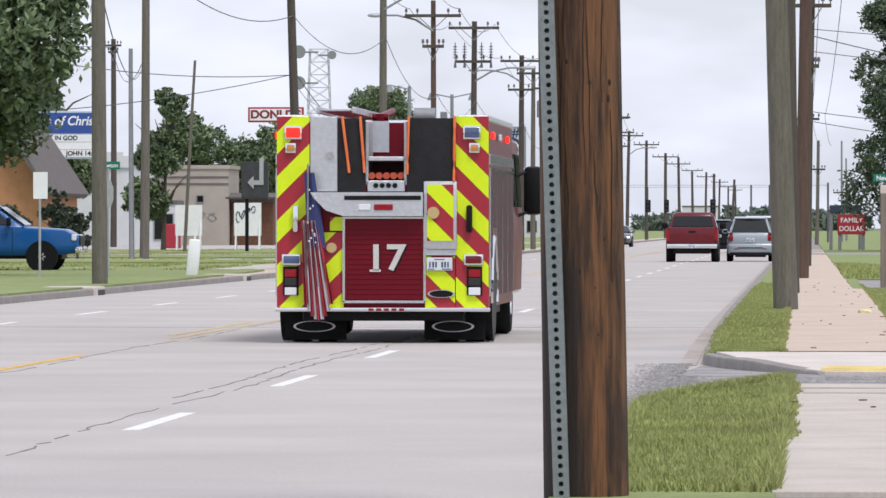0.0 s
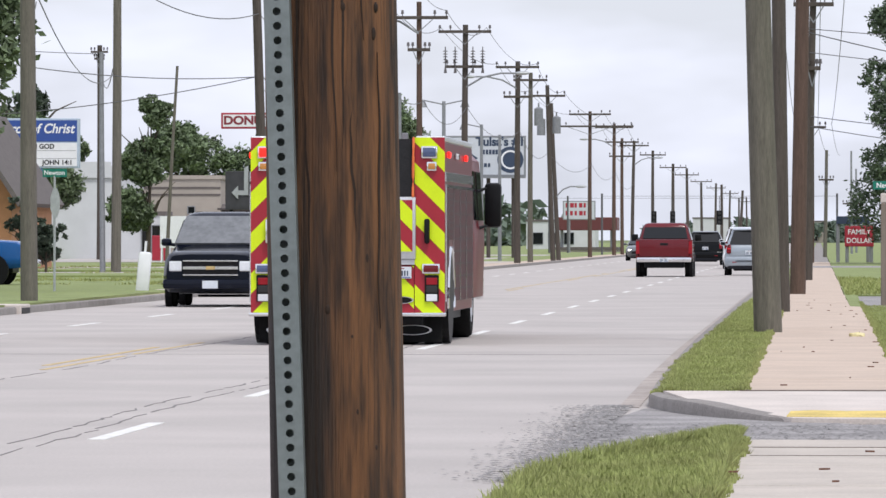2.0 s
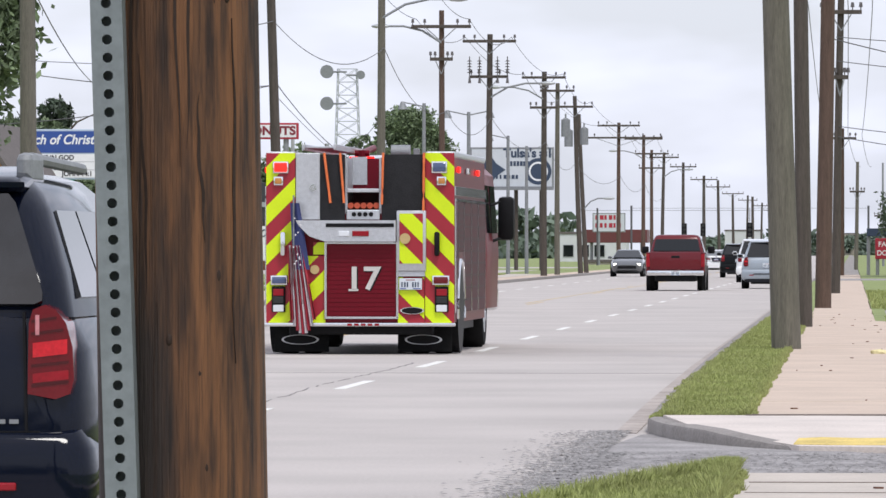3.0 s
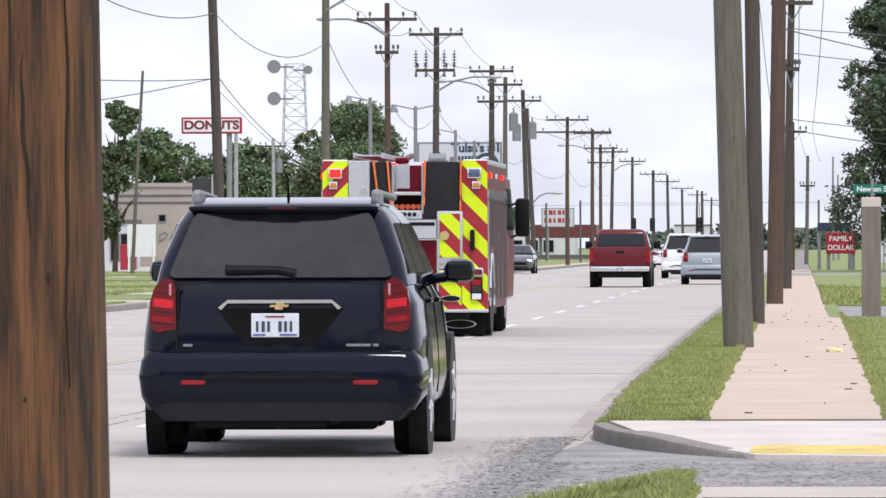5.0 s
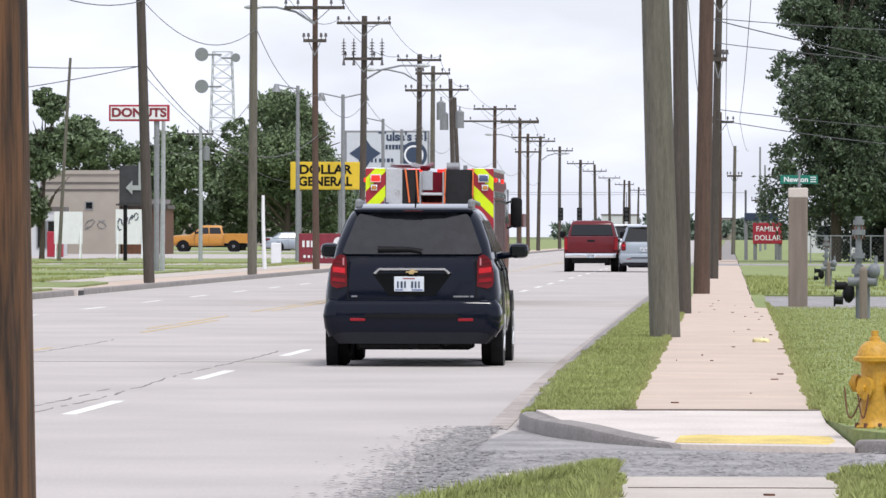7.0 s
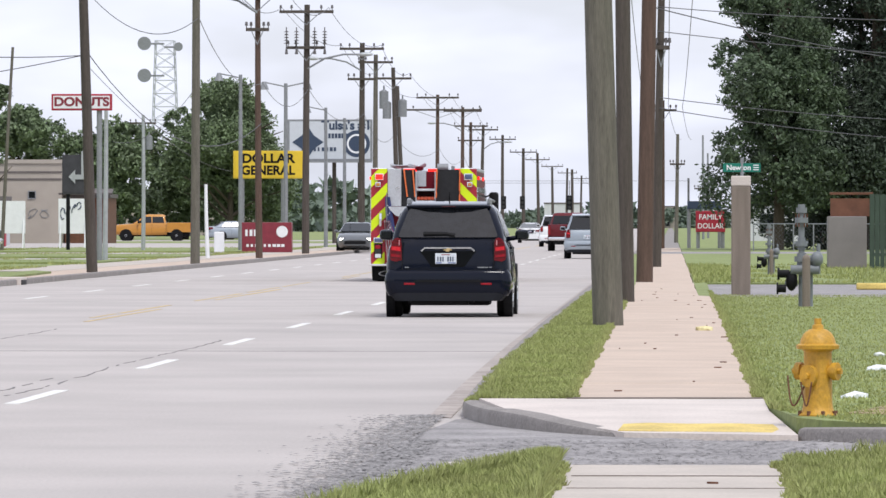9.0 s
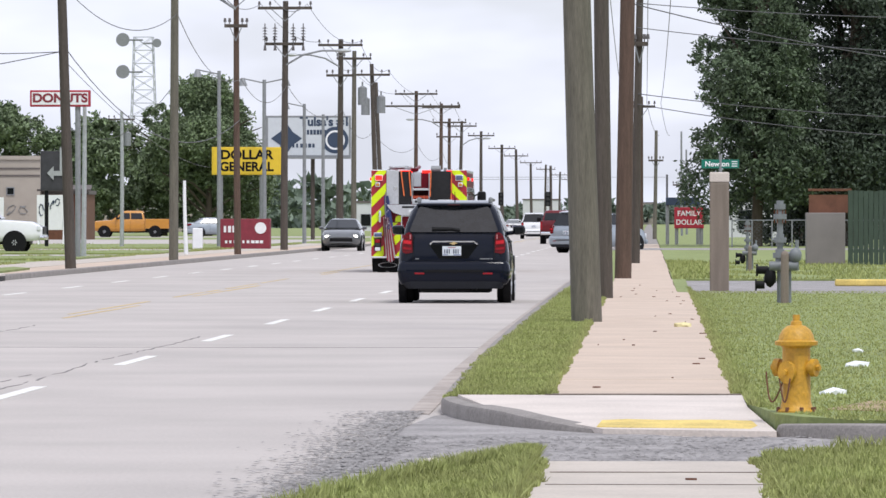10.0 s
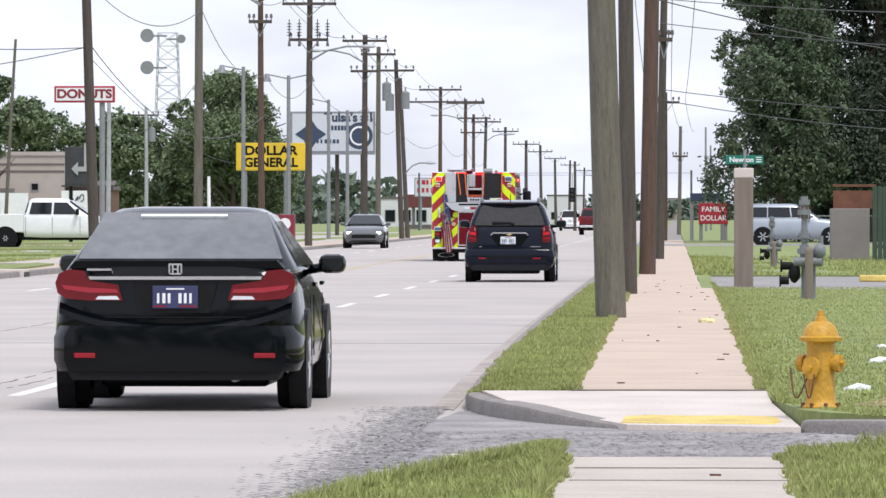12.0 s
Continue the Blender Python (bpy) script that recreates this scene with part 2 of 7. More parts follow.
def tube(bm, a, b, r0, r1=None, seg=12):
    """A tapered cylinder from a to b."""
    a, b = Vector(a), Vector(b)
    d = b - a
    m = Matrix.Translation((a + b) / 2) @ d.to_track_quat("Z", "Y").to_matrix().to_4x4()
    bmesh.ops.create_cone(bm, cap_ends=True, segments=seg, radius1=r0, radius2=r0 if r1 is None else r1, depth=d.length, matrix=m)
    return bm


def pipe(bm, points, r, seg=8):
    """One bent round bar along points."""
    pts = [Vector(p) for p in points]
    rings = []
    for i, p in enumerate(pts):
        d = (pts[min(i + 1, len(pts) - 1)] - pts[max(i - 1, 0)]).normalized()
        q = d.to_track_quat("Z", "Y")
        rings.append([p + q @ Vector((r * math.cos(2 * math.pi * k / seg), r * math.sin(2 * math.pi * k / seg), 0)) for k in range(seg)])
    return loft(bm, rings)


def ball(bm, c, r, sx=1, sy=1, sz=1, sub=2):
    bmesh.ops.create_icosphere(bm, subdivisions=sub, radius=r, matrix=Matrix.Translation(c) @ Matrix.Diagonal((sx, sy, sz, 1)))
    return bm


def prism(bm, outline, axis, a, b):
    """An outline of (u, v) pushed from a to b along x ('x': u=y, v=z), y ('y': u=x, v=z) or z ('z': u=x, v=y)."""
    def at(u, v, w):
        return {"x": (w, u, v), "y": (u, w, v), "z": (u, v, w)}[axis]
    lo = [bm.verts.new(at(u, v, a)) for u, v in outline]
    hi = [bm.verts.new(at(u, v, b)) for u, v in outline]
    k = len(outline)
    faces = [bm.faces.new(lo), bm.faces.new(hi)] + [bm.faces.new((lo[i], lo[(i + 1) % k], hi[(i + 1) % k], hi[i])) for i in range(k)]
    bmesh.ops.recalc_face_normals(bm, faces=faces)
    return bm


def loft(bm, rings, cap=True):
    """A skin over closed rings of equally many points."""
    vs = [[bm.verts.new(p) for p in ring] for ring in rings]
    k = len(rings[0])
    fs = [bm.faces.new((r[i], r[(i + 1) % k], q[(i + 1) % k], q[i])) for r, q in zip(vs, vs[1:]) for i in range(k)]
    if cap:
        fs += [bm.faces.new(vs[0]), bm.faces.new(vs[-1])]
    bmesh.ops.recalc_face_normals(bm, faces=fs)
    return bm


def patch(bm, corners, out, thick=0.006, n=4):
    """A thin slab on four corners, raised along out."""
    c = [Vector(p) for p in corners]
    o = Vector(out).normalized()
    lo = [bm.verts.new(p - o * 0.01) for p in c]
    hi = [bm.verts.new(p + o * thick) for p in c]
    fs = [bm.faces.new(lo), bm.faces.new(hi)] + [bm.faces.new((lo[i], lo[(i + 1) % 4], hi[(i + 1) % 4], hi[i])) for i in range(4)]
    bmesh.ops.recalc_face_normals(bm, faces=fs)
    return bm


def mesh_of(name, bm, material, smooth=False):
    me = bpy.data.meshes.new(name)
    bm.to_mesh(me)
    bm.free()
    for m in (material if isinstance(material, (list, tuple)) else [material]):
        me.materials.append(M[m] if isinstance(m, str) else m)
    if smooth:
        me.shade_smooth()
        me.set_sharp_from_angle(angle=radians(38))
    return me


def thing(name, label, category, m=None, group="", kind="", bm=None, material=None, smooth=False):
    ob = new(name, mesh_of(name, bm, material, smooth) if bm else None)
    if m is not None:
        ob.matrix_basis = m
    return tagged(ob, label, category, group, kind)


def part(name, bm, material, parent, label="", smooth=False, m=None):
    ob = new(name, mesh_of(name, bm, material, smooth))
    ob.parent = parent
    if m is not None:
        ob.matrix_basis = m
    return tagged(ob, label) if label else ob


def B():
    return bmesh.new()


def words(text, size, material, parent, m, name="lettering", depth=0.004, align="CENTER", shear=0.0, wide=1.0, label="", bold=0.022):
    """Lettering in the built-in font, turned into a mesh."""
    cu = bpy.data.curves.new(name, "FONT")
    cu.body, cu.size, cu.extrude, cu.align_x, cu.align_y, cu.shear = text, size, depth, align, "CENTER", shear
    cu.offset = size * bold
    tmp = bpy.data.objects.new(name, cu)
    scene.collection.objects.link(tmp)
    me = bpy.data.meshes.new_from_object(tmp.evaluated_get(bpy.context.evaluated_depsgraph_get()))
    bpy.data.objects.remove(tmp)
    me.materials.clear()
    me.materials.append(M[material])
    ob = new(name, me)
    ob.parent = parent
    ob.matrix_basis = m @ Matrix.Diagonal((wide, 1, 1, 1))
    return tagged(ob, label) if label else ob


UPRIGHT = pose(0, 0, 0, 90, 0, 0)     # lettering that faces -y

# ---- ground, road, kerbs, pavements ----
def bend(x0, y0, x1, y1, cx, cy, n=10):
    return [((1 - s) ** 2 * x0 + 2 * s * (1 - s) * cx + s * s * x1, (1 - s) ** 2 * y0 + 2 * s * (1 - s) * cy + s * s * y1) for s in [i / n for i in range(n + 1)]]


bm = B()
prism(bm, [(-3000, -200), (3000, -200), (3000, 4500), (-3000, 4500)], "z", -0.4, -0.06)
thing("ground", "flat grassy land reaching the horizon", "ground", kind="structure", bm=bm, material="field")

bm = B()
prism(bm, [(-14.6, -60), (-1.68, -60), (-1.68, 1800), (-14.6, 1800)], "z", -0.3, 0.0)
prism(bm, [(-1.68, 43), (-1.42, 47.4), (-1.46, 52), (-1.55, 65), (-1.60, 90), (-1.68, 90)], "z", -0.3, -0.002)
prism(bm, [(-1.68, 34.5), (30, 35.5), (30, 41.2), (-1.68, 43.0)], "z", -0.3, -0.004)
road = thing("road", "worn pale grey asphalt road with four lanes", "road", kind="structure", bm=bm, material="asphalt")
bm = B()
prism(bm, [(-1.72, 29.5), (-1.5, 32.5), (-1.05, 35.2), (0.4, 36.0), (6, 36.2), (6, 41.0), (0.2, 41.6), (-1.0, 44.5), (-1.42, 46.4)] + bend(-1.5, 46.0, -1.72, 29.5, -1.9, 38, 14), "z", -0.02, 0.006)
part("asphalt_patch", bm, "asphalt_dark", road, "coarse broken patch of darker asphalt")
flake_rng = np.random.default_rng(9)
verts, faces = [], []
for k in range(9000):
    y = flake_rng.uniform(30, 47)
    x = -1.70 - abs(flake_rng.normal(0, 0.22)) + 0.25 * flake_rng.random() if flake_rng.random() < 0.6 else flake_rng.uniform(-1.6, 2.5)
    if x > -1.6:
        y = flake_rng.uniform(35.6, 41.6)
    s = flake_rng.uniform(0.006, 0.026)
    a = flake_rng.uniform(0, 6.28)
    n0 = len(verts)
    for i in range(5):
        q = s * flake_rng.uniform(0.6, 1.2)
        verts.append((x + q * math.cos(a + i * 1.257), y + 1.6 * q * math.sin(a + i * 1.257), 0.010 + 0.004 * flake_rng.random()))
    verts.append((x, y, 0.011 + s * 0.2))
    faces += [(n0 + i, n0 + (i + 1) % 5, n0 + 5) for i in range(5)]
me = bpy.data.meshes.new("loose_gravel")
me.from_pydata(verts, [], faces)
me.materials.append(M["gravel"])
tagged(new("loose_gravel", me), "loose grey gravel and broken asphalt crumbs", "gravel", kind="stuff")
bm = B()
prism(bm, [(-1.72, 47), (-1.55, 46.5), (-1.60, 56), (-1.69, 75), (-1.70, 300), (-1.83, 300), (-1.84, 75), (-1.78, 56)], "z", -0.02, 0.004)
part("gutter_dirt", bm, "gutter", road, "dirty gutter along the kerb")

for k in range(-3, 40):
    bm = B()
    prism(bm, [(-5.06, 62.2 + k * 12.2), (-4.94, 62.2 + k * 12.2), (-4.94, 66.3 + k * 12.2), (-5.06, 66.3 + k * 12.2)], "z", -0.01, 0.005)
    part("lane_dash", bm, "white_paint", road)
    if k > 0:
        bm = B()
        prism(bm, [(-11.8, 59 + k * 12.2), (-11.68, 59 + k * 12.2), (-11.68, 63 + k * 12.2), (-11.8, 63 + k * 12.2)], "z", -0.01, 0.005)
        part("lane_dash", bm, "white_paint", road)
fade = random.Random(12)
for x in (-8.45, -8.2):
    y = -40
    while y < 700:
        y1 = y + fade.uniform(3, 14)
        if y < 42 or (y > 58 and fade.random() < 0.75):
            bm = B()
            w = 0.1 if y < 42 else fade.uniform(0.05, 0.1)
            prism(bm, [(x, y), (x + w, y), (x + w, y1), (x, y1)], "z", -0.01, 0.005)
            part("centre_line", bm, "yellow_paint" if y < 42 else "yellow_faded", road)
        y = y1 + (0.05 if y < 42 else fade.uniform(0.1, 2.5))
rng = random.Random(5)
for x0, y0, n in ((-5.3, 20, 110), (-5.52, 34, 50), (-8.0, 30, 110)):
    bm, x, y = B(), x0, y0
    for i in range(n):
        nx, ny = x0 + 0.05 * math.sin(y * 0.35 + x0) + rng.uniform(-0.03, 0.03), y + rng.uniform(0.25, 0.8)
        w = rng.uniform(0.003, 0.012)
        if rng.random() < 0.8:
            prism(bm, [(x - w, y), (x + w, y), (nx + w, ny), (nx - w, ny)], "z", -0.01, 0.003)
        x, y = nx, ny
    part("crack", bm, "crack", road)
for y in (71,):
    bm, x = B(), -14
    while x < -1.9:
        nx, ny = x + rng.uniform(0.6, 1.5), y + rng.uniform(-0.05, 0.05)
        prism(bm, [(x, y - 0.008), (nx, ny - 0.008), (nx, ny + 0.008), (x, y + 0.008)], "z", -0.01, 0.003)
        x, y = nx, ny
    part("crack", bm, "crack", road)


def kerb_run(points, height=0.13, wide=0.16):
    """A kerb with a rounded top edge along points."""
    bm, rings = B(), []
    for i, p in enumerate(points):
        a, b = Vector(points[max(0, i - 1)]), Vector(points[min(len(points) - 1, i + 1)])
        d = (b - a).normalized()
        s = Vector((d.y, -d.x))
        p, h = Vector(p), height(i) if callable(height) else height
        rings.append([(*(p + s * u), v) for u, v in ((0, -0.2), (0.0, h - 0.035), (0.012, h - 0.01), (0.045, h), (wide, h), (wide, -0.2))])
    return loft(bm, rings)


corner = bend(-0.30, 42.2, -1.49, 47.2, -1.36, 44.0)
far_edge = [(-1.53, 51), (-1.57, 57), (-1.63, 68), (-1.66, 80)] + [(-1.67, y) for y in (100, 140, 200, 300, 500, 1000, 1800)]
for k, (pts, h) in enumerate((([(6, 39.2), (2.6, 39.9), (1.6, 40.5), (1.2, 41.05), (0.98, 41.45), (0.80, 41.8)][::1], lambda i: 0.142 - 0.012 * i),
                              (corner, lambda i: min(0.115, 0.03 + 0.02 * i)), ([(-1.49, 47.2)] + far_edge, 0.115))):
    ob = thing("kerb_%d" % (k + 1), "weathered concrete kerb at the road's edge", "kerb", kind="structure", bm=kerb_run(pts, h), material="kerb", smooth=True)
thing("kerb_4", "weathered concrete kerb on the far side of the road", "kerb", kind="structure",
      bm=kerb_run([(-14.58, y) for y in (1800, 600, 300, 150, 60, 0, -60)]), material="kerb", smooth=True)


def lawn(name, outline, z=0.12, label="mown green grass with worn edges", mat_name="grass"):
    """A sheet of turf with a gently uneven surface."""
    bm = B()
    prism(bm, outline, "z", -0.25, z)
    return thing(name, label, "grass", kind="structure", bm=bm, material=mat_name)


lawn("verge_far", [(-1.33, 46.75), (-1.38, 47.6), (-1.41, 52), (-1.44, 57), (-1.50, 75), (-1.52, 300), (-1.52, 1800), (-0.72, 1800), (-0.72, 48.2), (-0.74, 46.7)])
lawn("verge_near", [(-1.68, -60), (-1.68, 27.5), (-1.62, 29.5), (-1.40, 31.8), (-1.1, 33.6), (-0.85, 34.5), (-0.62, 34.9), (-0.62, -60)], 0.10)
lawn("lawn_far", [(0.68, 44.6), (0.80, 42.35), (0.95, 41.75), (1.22, 41.3), (1.65, 40.7), (2.65, 40.1), (60, 39.2), (60, 112), (2.6, 112), (0.70, 112), (0.68, 80)], 0.13)
lawn("lawn_beyond", [(0.47, 138), (3.0, 138), (60, 138), (60, 1800), (0.47, 1800)], 0.135)
lawn("lawn_edge", [(0.47, 114), (0.69, 113), (0.74, 137.9), (0.47, 137.9)], 0.13)
lawn("lawn_near", [(0.62, -60), (60, -60), (60, 36), (1.2, 36), (0.85, 35.6), (0.62, 34.6)], 0.12)
lawn("lawn_kerbside", [(-16.4, -60), (-14.80, -60), (-14.80, 120), (-15.1, 150), (-15.6, 166), (-16.4, 170)], 0.165)
lawn("lawn_opposite", [(-400, -60), (-16.3, -60), (-16.3, 1800), (-400, 1800)], 0.11)
bm = B()
prism(bm, [(0.7, 112.05), (60, 112.05), (60, 137.95), (0.75, 137.95)], "z", -0.2, 0.10)
thing("parking_lot", "grey asphalt parking lot entrance", "parking lot", kind="structure", bm=bm, material="asphalt_dark")
bm = B()
for x0, y0, x1, y1 in ((-60, 222, -16.3, 238), (-60, 262, -16.3, 284), (-46, 340, -20, 420), (-28, 284, -22, 340), (-60, 470, -20, 500)):
    prism(bm, [(x0, y0), (x1, y0), (x1, y1), (x0, y1)], "z", -0.2, 0.118)
thing("shop_forecourt", "pale concrete forecourt of roadside shops", "forecourt", kind="structure", bm=bm, material="asphalt")
for y0, y1 in ((205, 221), (240, 261), (286, 330)):
    lawn("lawn_strip_%d" % y0, [(-30, y0), (-18.0, y0 + 0.6), (-18.0, y1 - 0.6), (-30, y1)], 0.17)

bm = B()
prism(bm, [(-18.3, 174), (-16.28, 172), (-16.28, 350), (-18.3, 350)], "z", -0.2, 0.124)
thing("forecourt_apron", "pale worn concrete apron along the far pavement", "forecourt", kind="structure", bm=bm, material="concrete_old")

# pavement slabs, one by one
bm = B()
prism(bm, [(-0.72, 48), (0.64, 48), (0.70, 112), (0.45, 113), (0.45, 1800), (-0.72, 1800)], "z", -0.2, 0.10)
pave = thing("pavement_far", "pinkish concrete pavement in long slabs", "pavement", kind="structure", bm=bm, material="kerb")
rng = random.Random(8)
y = 46.88
while y < 330:
    n = 4.6 if y < 150 else 9.2
    r = 0.645 + 0.10 * min(1, (y - 46) / 70)
    if y > 112:
        r = 0.46
    bm = B()
    box(bm, -0.745 - rng.uniform(-0.01, 0.02), r + rng.uniform(-0.02, 0.02), y, y + n - 0.014, 0.02, 0.128 + rng.uniform(-0.002, 0.002), 0.006)
    part("slab", bm, "concrete", pave)
    if y < 47:
        bm = B()
        prism(bm, [(-0.74, y - 0.20), (-0.1, y - 0.14 - rng.uniform(0, 0.03)), (0.2, y - 0.20), (r, y - 0.16), (r, y + 0.05), (0.2, y + 0.08), (-0.74, y + 0.05)], "z", 0.10, 0.138)
        part("joint", bm, "joint_dirt", pave)
    y += n
bm = B()
prism(bm, [(-0.62, -60), (0.62, -60), (0.62, 34.6), (-0.62, 34.9)], "z", -0.2, 0.08)
pave = thing("pavement_near", "pale concrete pavement in slabs", "pavement", kind="structure", bm=bm, material="kerb")
for k in range(14):
    bm = B()
    y = 34.6 - k * 1.55
    box(bm, -0.62 + rng.uniform(-0.02, 0.02), 0.62, y - 1.545, y, 0.0, 0.108 + rng.uniform(-0.002, 0.002), 0.004)
    part("slab", bm, "concrete_old", pave)
    if k in (1, 2):
        bm = B()
        e = [rng.uniform(0.0, 0.018) * (rng.random() < 0.6) for i in range(9)]
        prism(bm, [(-0.5 + 0.14 * i, y - 0.008 - e[i]) for i in range(9)] + [(-0.5 + 0.14 * i, y + 0.008 + e[8 - i] * 0.6) for i in range(8, -1, -1)], "z", 0.05, 0.1115)
        part("joint", bm, "joint_dirt", pave)
bm = B()
prism(bm, [(-0.30, 42.15), (0.80, 41.75), (0.78, 42.3), (0.66, 44.6), (0.65, 46.75), (-0.74, 46.75), (-1.36, 46.8)] + [(x + 0.1, y + 0.05) for x, y in corner[7:2:-1]], "z", -0.2, 0.0)
for v in bm.verts:
    if v.co.z > -0.1:
        v.co.z = 0.035 + 0.098 * min(1, max(0, (v.co.y - 42.0) / 3.5))
ramp = thing("kerb_ramp", "pale new concrete kerb ramp with a yellow strip", "kerb ramp", kind="structure", bm=bm, material="concrete_new")
bm = B()
prism(bm, [(-0.34, 42.30), (-0.1, 42.22), (0.2, 42.17), (0.64, 42.05), (0.69, 42.4), (0.66, 42.95), (0.4, 43.06), (0.1, 43.02), (-0.15, 43.12), (-0.31, 43.0)], "z", 0.0, 0.05)
for v in bm.verts:
    if v.co.z > 0.02:
        v.co.z = 0.041 + 0.098 * max(0, (v.co.y - 42.0) / 3.5)
pad = part("tactile_strip", bm, "tactile", ramp, "worn yellow tactile strip")
bm = B()
prism(bm, [(-14.6 - 1.7, -60), (-14.75, -60), (-14.75, 1800), (-14.6 - 1.7, 1800)], "z", -0.2, 0.115)
thing("pavement_opposite", "pinkish concrete pavement on the far side", "pavement", kind="structure", bm=bm, material="concrete")

bm = B()
prism(bm, [(1.15, 43.2), (1.7, 42.6), (2.6, 42.9), (3.6, 43.6), (3.4, 45.4), (2.4, 46.2), (1.5, 45.2)], "z", 0.05, 0.136)
thing("bare_patch", "bare dry patch of earth in the lawn", "earth", kind="structure", bm=bm, material="bare_earth")
# ---- poles and lines ----
def shaft(bm, h, r0, r1, lean=(0, 0), seg=16):
    """A slightly crooked round pole, standing 0.3 m in the ground."""
    rings = []
    for i in range(13):
        s = i / 12
        z = -0.3 + (h + 0.3) * s
        r = r0 + (r1 - r0) * s
        cx = lean[0] * z + 0.02 * math.sin(3.1 * s + h)
        cy = lean[1] * z
        rings.append([(cx + r * math.cos(2 * math.pi * k / seg), cy + r * math.sin(2 * math.pi * k / seg), z) for k in range(seg)])
    return loft(bm, rings)


def utility_pole(x, y, h, r=0.16, lean=(0, 0), paint="pole_grey", arms=(), lamp=None, cans=(), label="weathered wooden utility pole with cross-arms", z=0.12, bells=()):
    """A wooden pole with cross-arms (height, half length), a street lamp on a bracket (height, reach) and transformer cans."""
    p = thing("utility_pole", label, "utility pole", pose(x, y, z), "utility poles along the road")
    part("shaft", shaft(B(), h, r, r * 0.72, lean), paint, p, smooth=True)
    for az, half in arms:
        ox = lean[0] * az
        bm = B()
        box(bm, ox - half, ox + half, -r - 0.12, -r * 0.6, az - 0.06, az + 0.06, 0.01)
        arm = part("cross_arm", bm, "pole_dark", p)
        for s in (-1, 1):
            bm = B()
            tube(bm, (ox, -r - 0.13, az - 0.55), (ox + s * half * 0.5, -r - 0.13, az - 0.05), 0.018, seg=6)
            part("brace", bm, "steel_dull", arm)
        for u in (-0.95, -0.55, 0.55, 0.95):
            bm = B()
            tube(bm, (ox + u * half, -r - 0.06, az + 0.05), (ox + u * half, -r - 0.06, az + 0.14), 0.02, seg=6)
            tube(bm, (ox + u * half, -r - 0.06, az + 0.14), (ox + u * half, -r - 0.06, az + 0.28), 0.06, 0.04, seg=8)
            part("insulator", bm, "insulator", arm)
    for bz, u in bells:
        for s in (-1, 1):
            bm = B()
            for k in range(5):
                tube(bm, (s * u, -r - 0.16, bz + 0.16 + 0.12 * k), (s * u, -r - 0.16, bz + 0.21 + 0.12 * k), 0.12, 0.05, 10)
            tube(bm, (s * u, -r - 0.16, bz), (s * u, -r - 0.16, bz + 0.85), 0.025, seg=6)
            tube(bm, (s * u, -r - 0.16, bz - 0.28), (s * u, -r - 0.16, bz), 0.07, 0.03, 8)
            part("bell_insulator", bm, "insulator", p, "tall dark ribbed insulator")
    for cz, side in cans:
        bm = B()
        ox = lean[0] * cz + side * (r + 0.28)
        tube(bm, (ox, 0, cz), (ox, 0, cz + 0.9), 0.24, seg=14)
        tube(bm, (ox, 0, cz + 0.9), (ox, 0, cz + 0.98), 0.2, 0.1, seg=14)
        tube(bm, (ox, 0, cz + 0.98), (ox, 0, cz + 1.2), 0.05, seg=6)
        part("transformer", bm, "steel_dull", p, "grey transformer can")
    if lamp:
        lz, reach = lamp
        bm = B()
        ox = lean[0] * lz
        pts = [(ox, -r * 0.5, lz), (ox + reach * 0.35, -r * 0.5, lz + 0.45), (ox + reach * 0.7, -r * 0.5, lz + 0.62), (ox + reach, -r * 0.5, lz + 0.62)]
        pipe(bm, pts, 0.04)
        arm = part("lamp_bracket", bm, "steel_dull", p)
        bm = B()
        ball(bm, (ox + reach + math.copysign(0.25, reach), -r * 0.5, lz + 0.62), 0.16, 2.2, 1, 0.55)
        part("lamp_head", bm, "steel", arm, "grey cobra-head street lamp")
    return p


# near side of the road
utility_pole(-0.75, 80.8, 11, 0.19, (-0.034, 0), "pole_grey", lamp=(9.0, -2.2), label="grey-green weathered utility pole beside the pavement")
utility_pole(-0.70, 105, 11.5, 0.135, (-0.016, 0), "pole_dark", lamp=(9.3, -2.0), label="black creosoted utility pole beside the pavement")
utility_pole(-0.56, 140.6, 12, 0.18, (0.012, 0), "pole_brown", arms=((11.6, 1.2),), label="reddish brown utility pole beside the pavement")
utility_pole(-0.42, 190, 9, 0.13, (0.02, 0), "pole_dark", arms=((6.3, 0.25), (8.2, 0.6)))
utility_pole(-0.50, 330, 7.4, 0.15, (0.01, 0), "pole_brown", arms=((6.9, 0.7),))
utility_pole(0.3, 440, 7.2, 0.14, (0.02, 0), "pole_grey", arms=((5.2, 0.5),))
utility_pole(2.5, 520, 8.2, 0.10, (0, 0), "steel_dull", arms=((4.0, 0.7),), label="slim grey pole with brackets")
utility_pole(3.1, 560, 7.2, 0.10, (0, 0), "steel_dull", arms=((3.5, 0.7),), label="slim grey pole with brackets")
